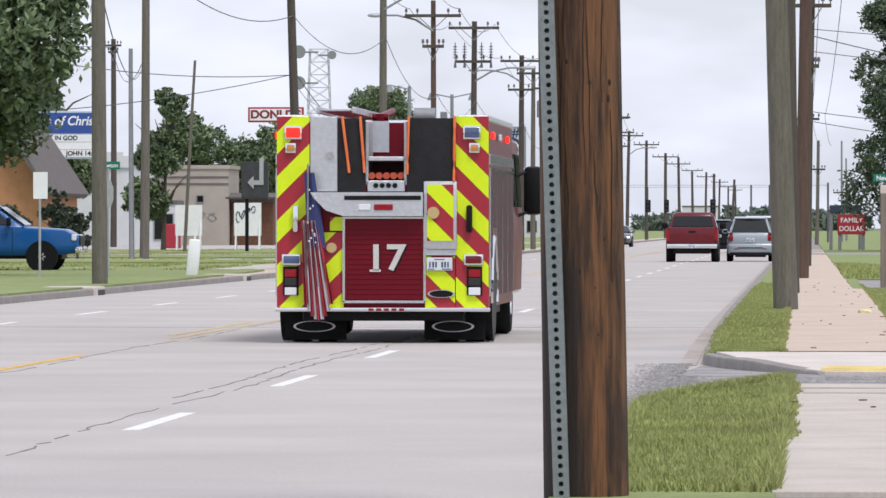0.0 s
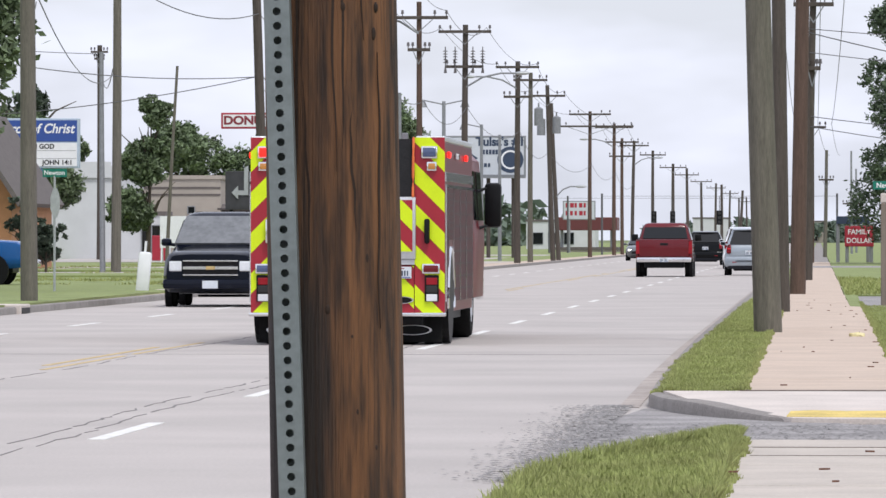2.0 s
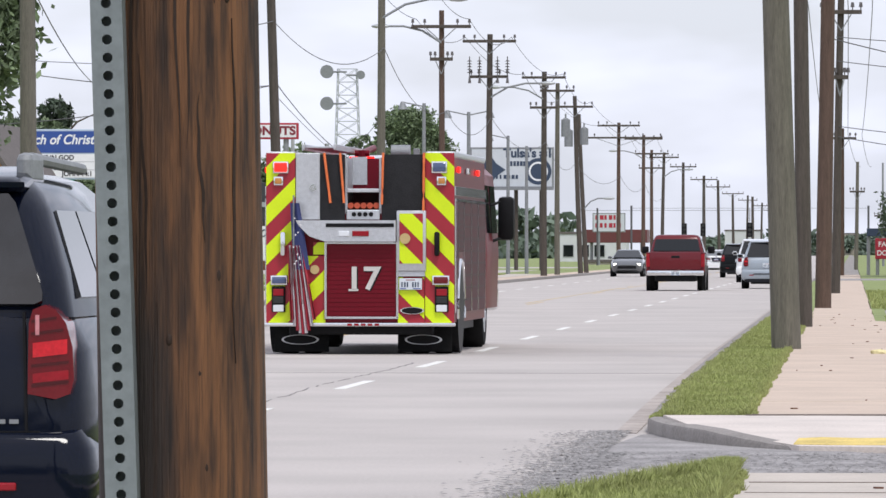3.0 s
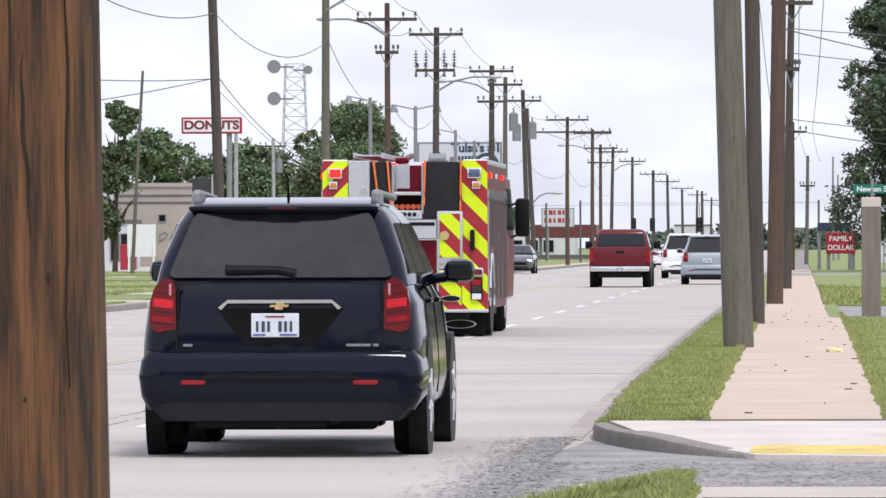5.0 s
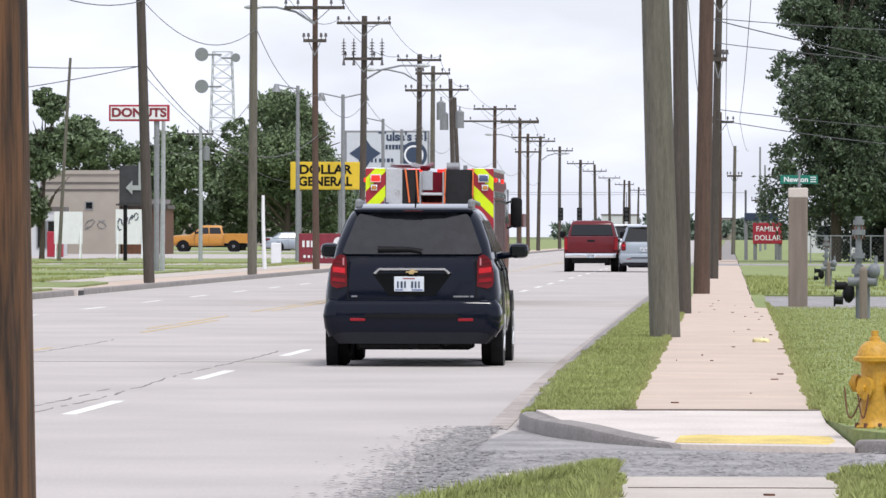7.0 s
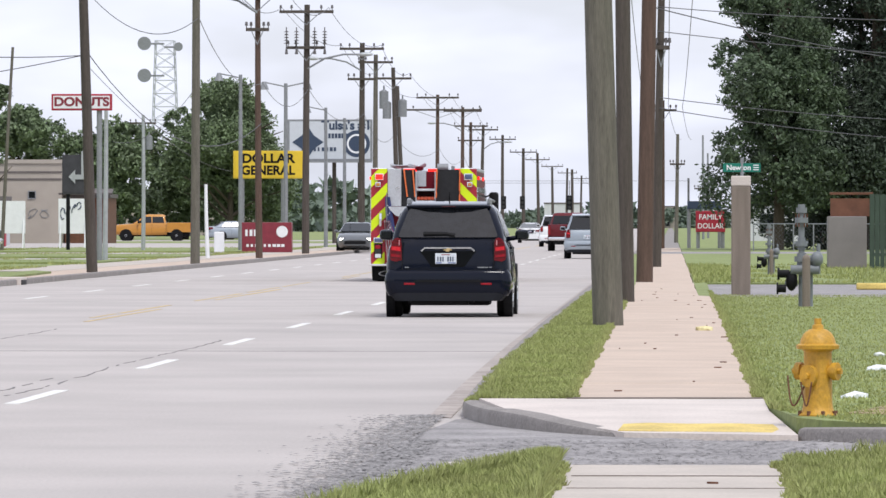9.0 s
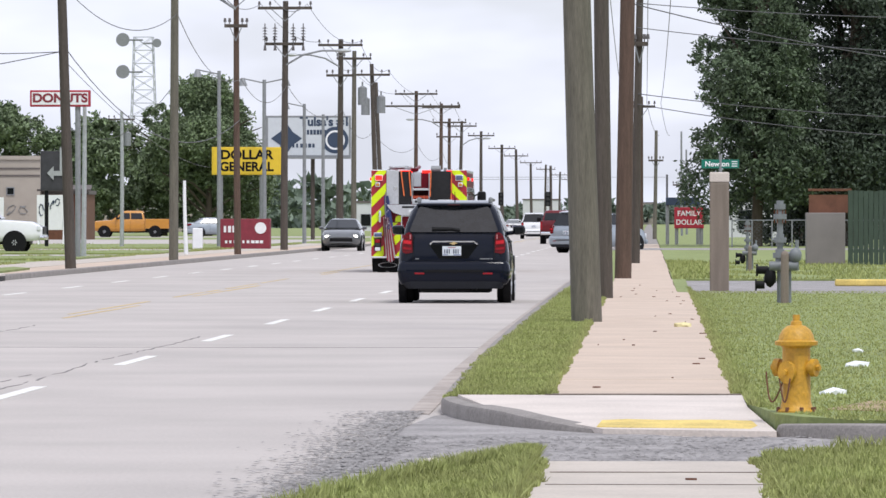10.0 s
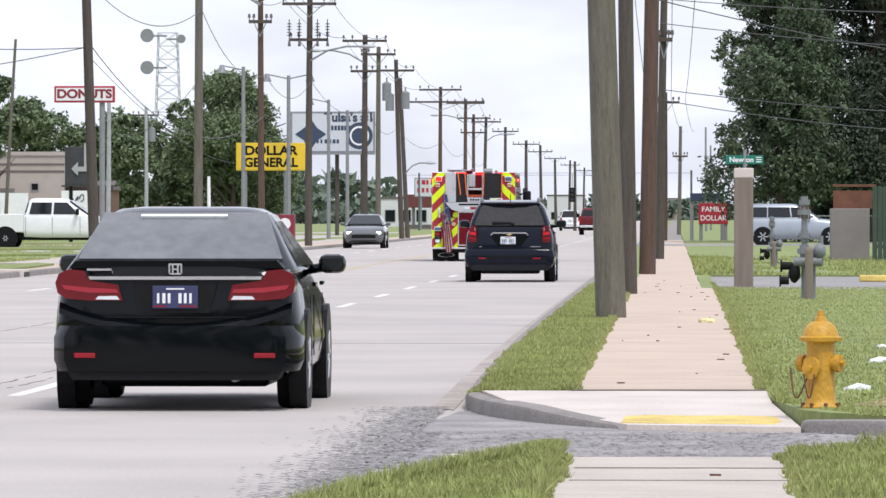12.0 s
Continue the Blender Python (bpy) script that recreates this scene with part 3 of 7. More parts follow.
# far side
utility_pole(-14.9, 170, 11, 0.145, (-0.036, 0), "pole_dark", lamp=(8.6, 1.8))
utility_pole(-14.84, 206, 11.5, 0.15, (0, 0), "pole_grey", lamp=(8.6, 2.2))
utility_pole(-14.96, 240, 10.1, 0.13, (-0.008, 0), "pole_brown", arms=((8.3, 0.42), (9.5, 1.1)), lamp=(8.9, -2.0), label="slender brown utility pole with short cross-arms")
utility_pole(-15.26, 276, 10.4, 0.16, (0.003, 0), "pole_dark", arms=((10.1, 1.13), (8.6, 0.8)), lamp=(7.7, 2.2), label="dark utility pole with double cross-arms and insulators", bells=((8.6, 0.8), (8.6, 0.38)))
utility_pole(-15.3, 327, 10.2, 0.17, (0, 0), "pole_dark", arms=((9.9, 1.1), (8.4, 0.7)), lamp=(8.8, -2.2))
utility_pole(-15.3, 342, 10.0, 0.15, (0, 0), "pole_grey", arms=((9.6, 0.9),), cans=((7.2, 1),))
utility_pole(-14.9, 362, 9.8, 0.15, (-0.035, 0), "pole_dark", arms=((9.2, 1.0),), cans=((7.1, 1), (7.0, -1)), label="leaning dark utility pole with transformer cans")
utility_pole(-15.0, 372, 9.0, 0.14, (-0.045, 0), "pole_dark", lamp=(3.6, 1.2), label="leaning dark utility pole with a low lamp")
utility_pole(-15.3, 433, 9.7, 0.15, (0, 0), "pole_brown", arms=((9.5, 1.4), (8.7, -2.9)))
utility_pole(-15.3, 485, 9.8, 0.16, (0, 0), "pole_brown", arms=((9.5, 1.4),), lamp=(8.0, -2))
utility_pole(-15.3, 505, 9.0, 0.15, (0, 0), "pole_brown", arms=((8.7, 1.3), (7.6, 1.0)))
utility_pole(-15.3, 532, 9.2, 0.16, (0.02, 0), "pole_dark", arms=((8.8, 1.2),), lamp=(7.2, 1.8))
utility_pole(-15.3, 600, 9.3, 0.17, (0, 0), "pole_dark", arms=((8.9, 1.2),))
for k, (y, x) in enumerate(((680, -15.2), (760, -15.2), (850, -15.2), (960, -15.2), (1080, -14.8), (1200, -14.6), (1320, -14.4))):
    utility_pole(x, y, 9.0 + 0.5 * math.sin(k * 2.3), 0.2, (0.02 * math.sin(k * 5), 0), "pole_dark", arms=((8.6, 1.4),), label="distant dark utility pole")


def cable(a, b, sag=0.6, r=0.012):
    """A sagging line from a to b."""
    cu = bpy.data.curves.new("cable", "CURVE")
    cu.dimensions, cu.bevel_depth, cu.bevel_resolution = "3D", r, 0
    sp = cu.splines.new("POLY")
    n = 16
    sp.points.add(n)
    a, b = Vector(a), Vector(b)
    for i in range(n + 1):
        s = i / n
        p = a.lerp(b, s)
        sp.points[i].co = (p.x, p.y, p.z - sag * 4 * s * (1 - s), 1)
    cu.materials.append(M["cable"])
    ob = new("overhead_cable", cu)
    return tagged(ob, "thin black overhead cable sagging between poles", "cable", "overhead cables")


left = [(-15.0, 120, 11), (-15.2, 170, 10.8), (-14.84, 206, 11.2), (-14.96, 240, 9.9), (-15.26, 276, 10.4), (-15.3, 327, 10.2), (-15.3, 362, 9.6), (-15.3, 433, 9.7), (-15.3, 485, 9.7), (-15.3, 532, 9.2)]
for (x0, y0, z0), (x1, y1, z1) in zip(left, left[1:]):
    for dx, dz, sg in ((-1.0, 0, 0.5), (0.95, 0, 0.6), (0.1, -3.4, 0.8)):
        cable((x0 + dx, y0, z0 + dz), (x1 + dx, y1, z1 + dz), sg, 0.013)
right = [(-0.9, 60, 10.5), (-1.0, 80.8, 10.4), (-0.8, 105, 10.4), (-0.45, 140.6, 11.6), (-0.3, 190, 8.4), (-0.4, 330, 7.2), (0.4, 440, 7)]
for (x0, y0, z0), (x1, y1, z1) in zip(right, right[1:]):
    for dx in (-0.9, 0.25, 0.95):
        cable((x0 + dx, y0, z0), (x1 + dx, y1, z1), 0.5, 0.012)
cable((-15.2, 170, 5.7), (-24, 150, 6.6), 0.5)
cable((-15.2, 170, 5.7), (-26, 158, 4.4), 0.4)
cable((-15.2, 170, 6.0), (-14.9, 240, 5.0), 1.6, 0.016)
cable((-15.1, 170, 5.5), (-22, 330, 4.0), 0.6)
cable((-14.84, 206, 5.6), (-22, 260, 4.6), 0.6)
cable((-0.4, 190, 7.6), (14, 150, 6.0), 0.25)
cable((-0.4, 190, 6.9), (14, 160, 5.2), 0.25)
cable((-0.5, 140.6, 6.0), (9, 150, 4.6), 0.2)
cable((-0.4, 190, 5.0), (14, 170, 3.9), 0.3)
cable((-0.4, 190, 4.7), (12, 168, 3.3), 0.3)

# the treated pole close to the camera, with a perforated steel sign post strapped to it
def near_pole():
    p = thing("treated_pole", "brown treated timber pole with drying cracks and dark creosote stains", "utility pole", pose(-1.53, 12.6, 0.1))
    bm = B()
    seg, rings = 56, []
    for i in range(60):
        z = -0.3 + i * 0.07
        r = 0.2 * (1 - 0.012 * z)
        cx = -0.0145 * (z - 1.2)
        ring = []
        for k in range(seg):
            a = 2 * math.pi * k / seg
            n = 0.004 * noise.noise((math.cos(a) * 5, math.sin(a) * 5, z * 0.5)) + 0.0025 * noise.noise((math.cos(a) * 16, math.sin(a) * 16, z * 1.2))
            ring.append((cx + (r + n) * math.cos(a), (r + n) * math.sin(a), z))
        rings.append(ring)
    loft(bm, rings)
    tube(bm, (-0.07, 0, 3.8), (-0.27, 0, 10), 0.19, 0.15, 28)
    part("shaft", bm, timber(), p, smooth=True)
    rng = random.Random(3)
    for k in range(11):       # drying cracks
        a = radians(rng.uniform(225, 335))
        z0, ln = rng.uniform(0.1, 2.0), rng.uniform(0.3, 1.1)
        rings = []
        for i in range(13):
            t = i / 12
            z = z0 + ln * t
            aa = a + 0.03 * math.sin(t * 5 + k) + 0.012 * math.sin(t * 17 + 2 * k)
            r, cx, h = 0.2 * (1 - 0.012 * z), -0.0145 * (z - 1.2), (0.0004 + 0.0036 * math.sin(math.pi * t)) / 0.2
            rings.append([(cx + q * math.cos(b), q * math.sin(b), z) for q, b in ((r - 0.004, aa - h), (r + 0.0015, aa - h), (r + 0.0015, aa + h), (r - 0.004, aa + h))])
        bm = B()
        loft(bm, rings)
        part("crack", bm, "tar", p)
    for k in range(9):       # knots
        a, z = radians(rng.uniform(235, 320)), rng.uniform(0.5, 2.1)
        bm = B()
        r = 0.192
        ball(bm, (-0.0145 * (z - 1.2) + r * math.cos(a), r * math.sin(a), z), 0.0095, 0.9, 0.8, rng.uniform(1.2, 2.2), 2)
        part("knot", bm, "tar", p)
    # square tube in front of the pole's flank
    sp = thing("sign_post", "galvanised square steel sign post with rows of punched holes", "sign post", pose(-1.62, 12.6 - 0.215, 0.1, 0, -1.8, 0))
    bm = B()
    w = 0.0375
    pitch = 0.0425
    n = 84
    # front wall with round openings, built as a strip of eight-sided holes
    for k in range(n):
        z = 0.0 + k * pitch
        hole = [(0.0125 * math.cos(radians(22.5 + 45 * i)), z + pitch / 2 + 0.0125 * math.sin(radians(22.5 + 45 * i))) for i in range(8)]
        rim = [(w, z + pitch * 0.75), (w * 0.4, z + pitch), (-w * 0.4, z + pitch), (-w, z + pitch * 0.75), (-w, z + pitch * 0.25), (-w * 0.4, z), (w * 0.4, z), (w, z + pitch * 0.25)]
        hv = [bm.verts.new((u, -w, v)) for u, v in hole]
        rv = [bm.verts.new((u, -w, v)) for u, v in rim]
        iv = [bm.verts.new((u, -w + 0.006, v)) for u, v in hole]
        for i in range(8):
            j = (i + 1) % 8
            bm.faces.new((hv[i], hv[j], rv[j], rv[i]))
            bm.faces.new((hv[i], iv[i], iv[j], hv[j]))
        for cx, cz in ((w, z), (w, z + pitch), (-w, z + pitch), (-w, z)):
            sgn = 1 if cx > 0 else -1
            if cz == z:
                bm.faces.new([bm.verts.new(q) for q in ((cx, -w, z), (cx, -w, z + pitch * 0.25), (sgn * w * 0.4, -w, z))])
            else:
                bm.faces.new([bm.verts.new(q) for q in ((cx, -w, z + pitch), (cx, -w, z + pitch * 0.75), (sgn * w * 0.4, -w, z + pitch))])
    hgt = n * pitch
    box(bm, -w, -w + 0.006, -w + 0.0005, w, 0, hgt)
    box(bm, w - 0.006, w, -w + 0.0005, w, 0, hgt)
    box(bm, -w + 0.006, w - 0.006, w - 0.006, w, 0, hgt)
    part("square_tube", bm, "post_steel", sp)


def timber():
    """Treated timber: fine vertical grain, warm and dark blotches, old creosote low on one flank, which stays darker
    above.
    """
    m = surface("treated_timber", (0.15, 0.07, 0.032), 0.8, bump=0.0)
    n, l = m.node_tree.nodes, m.node_tree.links
    b = n["Principled BSDF"]
    co = n.new("ShaderNodeTexCoord")

    def grain(scale, stretch, detail=6, rough=0.6):
        mp, t = n.new("ShaderNodeMapping"), n.new("ShaderNodeTexNoise")
        mp.inputs["Scale"].default_value = stretch
        t.inputs["Scale"].default_value, t.inputs["Detail"].default_value, t.inputs["Roughness"].default_value = scale, detail, rough
        l.new(co.outputs["Object"], mp.inputs["Vector"])
        l.new(mp.outputs["Vector"], t.inputs["Vector"])
        return t.outputs["Fac"]

    def span(src, lo, hi):
        r = n.new("ShaderNodeMapRange")
        r.inputs["From Min"].default_value, r.inputs["From Max"].default_value = lo, hi
        l.new(src, r.inputs["Value"])
        return r.outputs["Result"]

    def math_of(kind, a, b):
        k = n.new("ShaderNodeMath")
        k.operation = kind
        for i, v in enumerate((a, b)):
            if isinstance(v, float):
                k.inputs[i].default_value = v
            else:
                l.new(v, k.inputs[i])
        return k.outputs["Value"]

    def blend(fac, a, b):
        k = n.new("ShaderNodeMix")
        k.data_type = "RGBA"
        for key, v in (("A", a), ("B", b)):
            if isinstance(v, tuple):
                k.inputs[key].default_value = (*v, 1)
            else:
                l.new(v, k.inputs[key])
        l.new(fac, k.inputs["Factor"])
        return k.outputs["Result"]

    fine, broad, blot = grain(3.2, (11, 11, 1.0)), grain(1.6, (8, 8, 0.5)), grain(1.3, (6, 6, 0.9), 4)
    lines = grain(5.0, (30, 30, 0.6), 3)
    wood = blend(span(fine, 0.40, 0.60), (0.026, 0.012, 0.007), (0.125, 0.055, 0.023))
    wood = blend(math_of("MULTIPLY", span(broad, 0.46, 0.60), 0.65), wood, (0.235, 0.100, 0.038))
    wood = blend(math_of("MULTIPLY", span(lines, 0.55, 0.66), 0.5), wood, (0.018, 0.010, 0.007))
    wood = blend(math_of("MULTIPLY", span(blot, 0.54, 0.66), 0.8), wood, (0.024, 0.013, 0.009))
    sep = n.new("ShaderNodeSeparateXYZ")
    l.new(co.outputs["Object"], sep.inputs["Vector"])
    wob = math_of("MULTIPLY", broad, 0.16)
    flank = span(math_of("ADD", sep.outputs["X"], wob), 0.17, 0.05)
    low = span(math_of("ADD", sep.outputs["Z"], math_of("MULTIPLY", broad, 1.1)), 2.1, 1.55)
    # above the low creosote the flank keeps 0.30 of the darkening
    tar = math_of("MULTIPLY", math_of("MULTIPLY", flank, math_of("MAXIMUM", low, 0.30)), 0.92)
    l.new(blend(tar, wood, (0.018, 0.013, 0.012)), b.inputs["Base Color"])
    bp = n.new("ShaderNodeBump")
    bp.inputs["Strength"].default_value, bp.inputs["Distance"].default_value = 0.8, 0.012
    l.new(math_of("ADD", fine, lines), bp.inputs["Height"])
    l.new(bp.outputs["Normal"], b.inputs["Normal"])
    return m


near_pole()
# ---- vehicles: y = 0 is the rear bumper, +y is forward ----
def rounded(x, y0, y1, z, r):
    """A ring round a rectangle with rounded corners."""
    pts = []
    for cx, cy, a0 in ((x - r, y0 + r, -90), (x - r, y1 - r, 0), (-x + r, y1 - r, 90), (-x + r, y0 + r, 180)):
        for k in range(4):
            a = radians(a0 + 30 * k)
            pts.append((cx + r * math.cos(a), cy + r * math.sin(a), z))
    return pts


def section(y, w, zb, top, crown=0.02, tuck=0.10, waist=0.0, tumble=0.0):
    """A cross-section of a car's lower body."""
    half = [(w - tuck, zb), (w - 0.02, zb + 0.10), (w, zb + 0.28), (w - waist, (zb + top) / 2 + 0.06), (w - 0.015 - tumble * 0.4, top - 0.16), (w - 0.05 - tumble, top - 0.03), (w - 0.12 - tumble, top), (w * 0.5, top + crown)]
    return [(x, y, z) for x, z in half] + [(-x, y, z) for x, z in reversed(half)]


def wheel(parent, x, y, r, wide, rim="alu"):
    """A tyre with its rim, the axle along x."""
    s = 1 if x > 0 else -1
    bm = B()
    prof = [(r * 0.62, -wide / 2), (r * 0.93, -wide / 2), (r, -wide * 0.36), (r, wide * 0.36), (r * 0.93, wide / 2), (r * 0.62, wide / 2)]
    loft(bm, [[(u, q * math.cos(a), q * math.sin(a)) for q, u in prof] for a in [2 * math.pi * k / 28 for k in range(29)]], cap=False)
    w = part("wheel", bm, "rubber", parent, "black rubber tyre", True, pose(x, y, r))
    bm = B()
    tube(bm, (-s * wide * 0.3, 0, 0), (s * wide * 0.40, 0, 0), r * 0.64, seg=24)
    for k in range(6):
        a = k * math.pi / 3
        d = Vector((0, math.cos(a), math.sin(a)))
        tube(bm, Vector((s * wide * 0.45, 0, 0)) + d * 0.04, Vector((s * wide * 0.43, 0, 0)) + d * r * 0.6, 0.035, seg=6)
    part("rim", bm, rim, w)
    return w


def arch(bm, x, y, r):
    s = 1 if x > 0 else -1
    tube(bm, (x - s * 0.12, y, r), (x + s * 0.006, y, r), r + 0.07, seg=26)


def plate(parent, x, y, z, w=0.31, h=0.155, dark=False):
    """A number plate with its characters as plain bars."""
    bm = B()
    box(bm, x - w / 2, x + w / 2, y - 0.012, y, z - h / 2, z + h / 2, 0.004)
    p = part("number_plate", bm, "plate_navy" if dark else "plate", parent, "small number plate with illegible characters")
    for k in range(7):
        if k == 3:
            continue
        bm = B()
        u, q = x - w * 0.40 + k * w * 0.118, (0.052, 0.068, 0.06)[k % 3]
        box(bm, u, u + w * q, y - 0.016, y - 0.011, z - h * 0.27, z + h * 0.17)
        part("bar", bm, "sign_white" if dark else "ink", p)
    for u0, u1, v, mt in ((-0.2, 0.2, 0.36, "sign_white" if dark else "tail"), (-0.46, -0.2, -0.40, "tail" if dark else "sign_blue"), (0.1, 0.46, -0.40, "tail" if dark else "sign_blue")):
        bm = B()
        box(bm, x + w * u0, x + w * u1, y - 0.015, y - 0.011, z + h * v - 0.005, z + h * v + 0.005)
        part("bar", bm, mt, p)


def lamp_piece(name, parent, outline, y0, y1, material, label=""):
    bm = B()
    prism(bm, outline, "y", y0, y1)
    return part(name, bm, material, parent, label, True)


def mirror_x(outline, s):
    return [(s * u, v) for u, v in outline]


def hatchback(name, label, paint, W=1.84, L=4.65, H=1.68, belt=1.16, category="suv", detail=True, lit=False):
    """A sport utility car with a sloping tail gate."""
    car = thing(name, label, category)
    w, k = W / 2, H / 1.68
    bm = B()
    st = [(-0.02, w - 0.14, 0.42, belt - 0.26), (0.0, w - 0.08, 0.40, belt - 0.12), (0.07, w - 0.03, 0.36, belt - 0.02), (0.25, w, 0.30, belt), (1.2, w, 0.24, belt), (3.0, w, 0.24, belt - 0.02),
          (3.35, w, 0.24, belt - 0.04), (4.1, w - 0.03, 0.26, belt - 0.13), (L - 0.16, w - 0.1, 0.30, belt - 0.26), (L - 0.02, w - 0.25, 0.38, belt - 0.42)]
    if not detail:
        st[-2:] = [(L - 0.14, w - 0.05, 0.30, belt - 0.17), (L - 0.01, w - 0.12, 0.36, belt - 0.22)]
    loft(bm, [section(y, ww, zb, tp, waist=0.012, tumble=0.06) for y, ww, zb, tp in st])
    body = part("body", bm, paint, car, smooth=True)
    lv = [(belt - 0.04, 0.05, 3.30, w - 0.095, 0.14), (belt + 0.06, 0.085, 3.14, w - 0.115, 0.14), (belt + 0.14, 0.13, 3.02, w - 0.135, 0.13), (belt + 0.36, 0.30, 2.55, w - 0.215, 0.15), (H - 0.09, 0.34, 2.38, w - 0.255, 0.17), (H - 0.035, 0.40, 2.28, w - 0.31, 0.19), (H - 0.008, 0.52, 2.2, w - 0.40, 0.2), (H + 0.006, 0.8, 2.0, w - 0.55, 0.2)]
    bm = B()
    loft(bm, [rounded(x, y0, y1, z, r) for z, y0, y1, x, r in lv])
    part("cabin", bm, paint, car, smooth=True)
    bm = B()        # rounded spoiler lip over the rear window
    rings = []
    for u in (-1.0, -0.97, -0.9, -0.5, 0.0, 0.5, 0.9, 0.97, 1.0):
        q = 0.10 * abs(u) ** 3
        x, d = u * (w - 0.30), 0.02 * (abs(u) > 0.98)
        rings.append([(x, 0.225 + q, H - 0.088 + d), (x, 0.195 + q, H - 0.07), (x, 0.19 + q, H - 0.05), (x, 0.205 + q, H - 0.040 - d), (x, 0.32 + q, H - 0.024 - d), (x, 0.55 + q * 0.5, H - 0.002 - d), (x, 0.85, H + 0.016 - d), (x, 0.85, H - 0.08)])
    loft(bm, rings)
    part("spoiler", bm, paint, car, smooth=True)
    bm = B()
    box(bm, -0.10, 0.10, 0.187, 0.21, H - 0.067, H - 0.053, 0.004)
    part("brake_lamp", bm, "tail_dark", car)
    zb, zt = belt + 0.005, H - 0.09
    bm = B()        # tinted glass with cut corners
    xb, xt, n = w - 0.185, w - 0.345, Vector((0, -0.93, 0.37))
    def on(u, v):
        return Vector((u * (xb + (xt - xb) * v), 0.048 + 0.245 * v, zb + (zt - zb) * v))
    loop = [on(-0.94, 0.0), on(0.94, 0.0), on(0.985, 0.03), on(1.0, 0.10), on(1.0, 0.90), on(0.97, 0.98), on(-0.97, 0.98), on(-1.0, 0.90), on(-1.0, 0.10), on(-0.985, 0.03)]
    loft(bm, [[p - n * 0.012 for p in loop], [p + n * 0.014 for p in loop]])
    rear = part("rear_window", bm, "glass_tint" if detail else "glass", car, "dark tinted rear window")
    if detail:
        bm = B()
        tube(bm, (-0.36, 0.05, zb + 0.055), (-0.02, 0.052, zb + 0.055), 0.032, 0.024, 8)
        tube(bm, (-0.02, 0.05, zb + 0.055), (0.10, 0.05, zb + 0.03), 0.024, 0.03, 8)
        part("wiper", bm, "black", rear)
    for s in (-1, 1):
        for y0, y1, t0, t1 in ((0.34, 1.05, 0.5, 1.05), (1.10, 2.05, 1.10, 2.0), (2.10, 3.0, 2.05, 2.36)):
            bm = B()
            patch(bm, [(s * (w - 0.100), y0, belt + 0.03), (s * (w - 0.100), y1, belt + 0.03), (s * (w - 0.216), t1, H - 0.16), (s * (w - 0.216), t0, H - 0.16)], (s, 0, 0.4), 0.012)
            part("side_window", bm, "glass", car)
        for y in (0.88, 3.72):
            bm = B()
            arch(bm, s * (w + 0.001), y, 0.35)
            part("wheel_arch", bm, "black", car)
            wheel(car, s * (w - 0.11), y, 0.35, 0.225)
        bm = B()
        box(bm, s * (w + 0.10) - 0.105, s * (w + 0.10) + 0.105, 2.74, 2.90, belt - 0.04, belt + 0.12, 0.055)
        tube(bm, (s * (w - 0.12), 2.84, belt - 0.02), (s * (w + 0.03), 2.82, belt + 0.0), 0.035, seg=8)
        mir = part("wing_mirror", bm, paint, car, smooth=True)
        bm = B()
        box(bm, s * (w + 0.10) - 0.075, s * (w + 0.10) + 0.075, 2.733, 2.745, belt - 0.01, belt + 0.09, 0.004)
        part("mirror_glass", bm, "glass", mir)
        lo = [(w - 0.245, belt - 0.325), (w - 0.14, belt - 0.345), (w - 0.085, belt - 0.325), (w - 0.07, belt - 0.27), (w - 0.075, belt - 0.15), (w - 0.10, belt - 0.06), (w - 0.14, belt - 0.01), (w - 0.18, belt + 0.008), (w - 0.225, belt - 0.01), (w - 0.24, belt - 0.06)]
        lamp = lamp_piece("tail_lamp", car, mirror_x(lo, s), -0.035, 0.24, "tail_deep", "red wrap-around tail lamp")
        lo = [(w - 0.225, belt - 0.19), (w - 0.095, belt - 0.175), (w - 0.095, belt - 0.12), (w - 0.225, belt - 0.135)]
        lamp_piece("lamp_band", lamp, mirror_x(lo, s), -0.039, 0.0, "glow_red" if lit else "tail_bright")
        lo = [(w - 0.225, belt - 0.285), (w - 0.09, belt - 0.27), (w - 0.09, belt - 0.235), (w - 0.225, belt - 0.25)]
        lamp_piece("lamp_band", lamp, mirror_x(lo, s), -0.039, 0.0, "tail")
        # reflection on the tail lamp set as a pale pink strip
        lo = [(w - 0.215, belt - 0.105), (w - 0.20, belt - 0.105), (w - 0.20, belt - 0.03), (w - 0.215, belt - 0.03)]
        lamp_piece("lamp_glint", lamp, mirror_x(lo, s), -0.040, 0.0, "lens_pink")
        for z, k in ((belt - 0.30, 0.0), (belt - 0.225, 0.0), (belt - 0.105, 0.02), (belt - 0.06, 0.045)):
            lo = [(w - 0.23, z), (w - 0.09 - k, z + 0.015), (w - 0.09 - k, z + 0.025), (w - 0.23, z + 0.010)]
            lamp_piece("lamp_band", lamp, mirror_x(lo, s), -0.038, 0.0, "tail_dark")
        bm = B()
        box(bm, s * 0.56 - 0.08, s * 0.56 + 0.08, -0.098, -0.05, 0.475, 0.505, 0.006)
        part("reflector", bm, "tail", car)
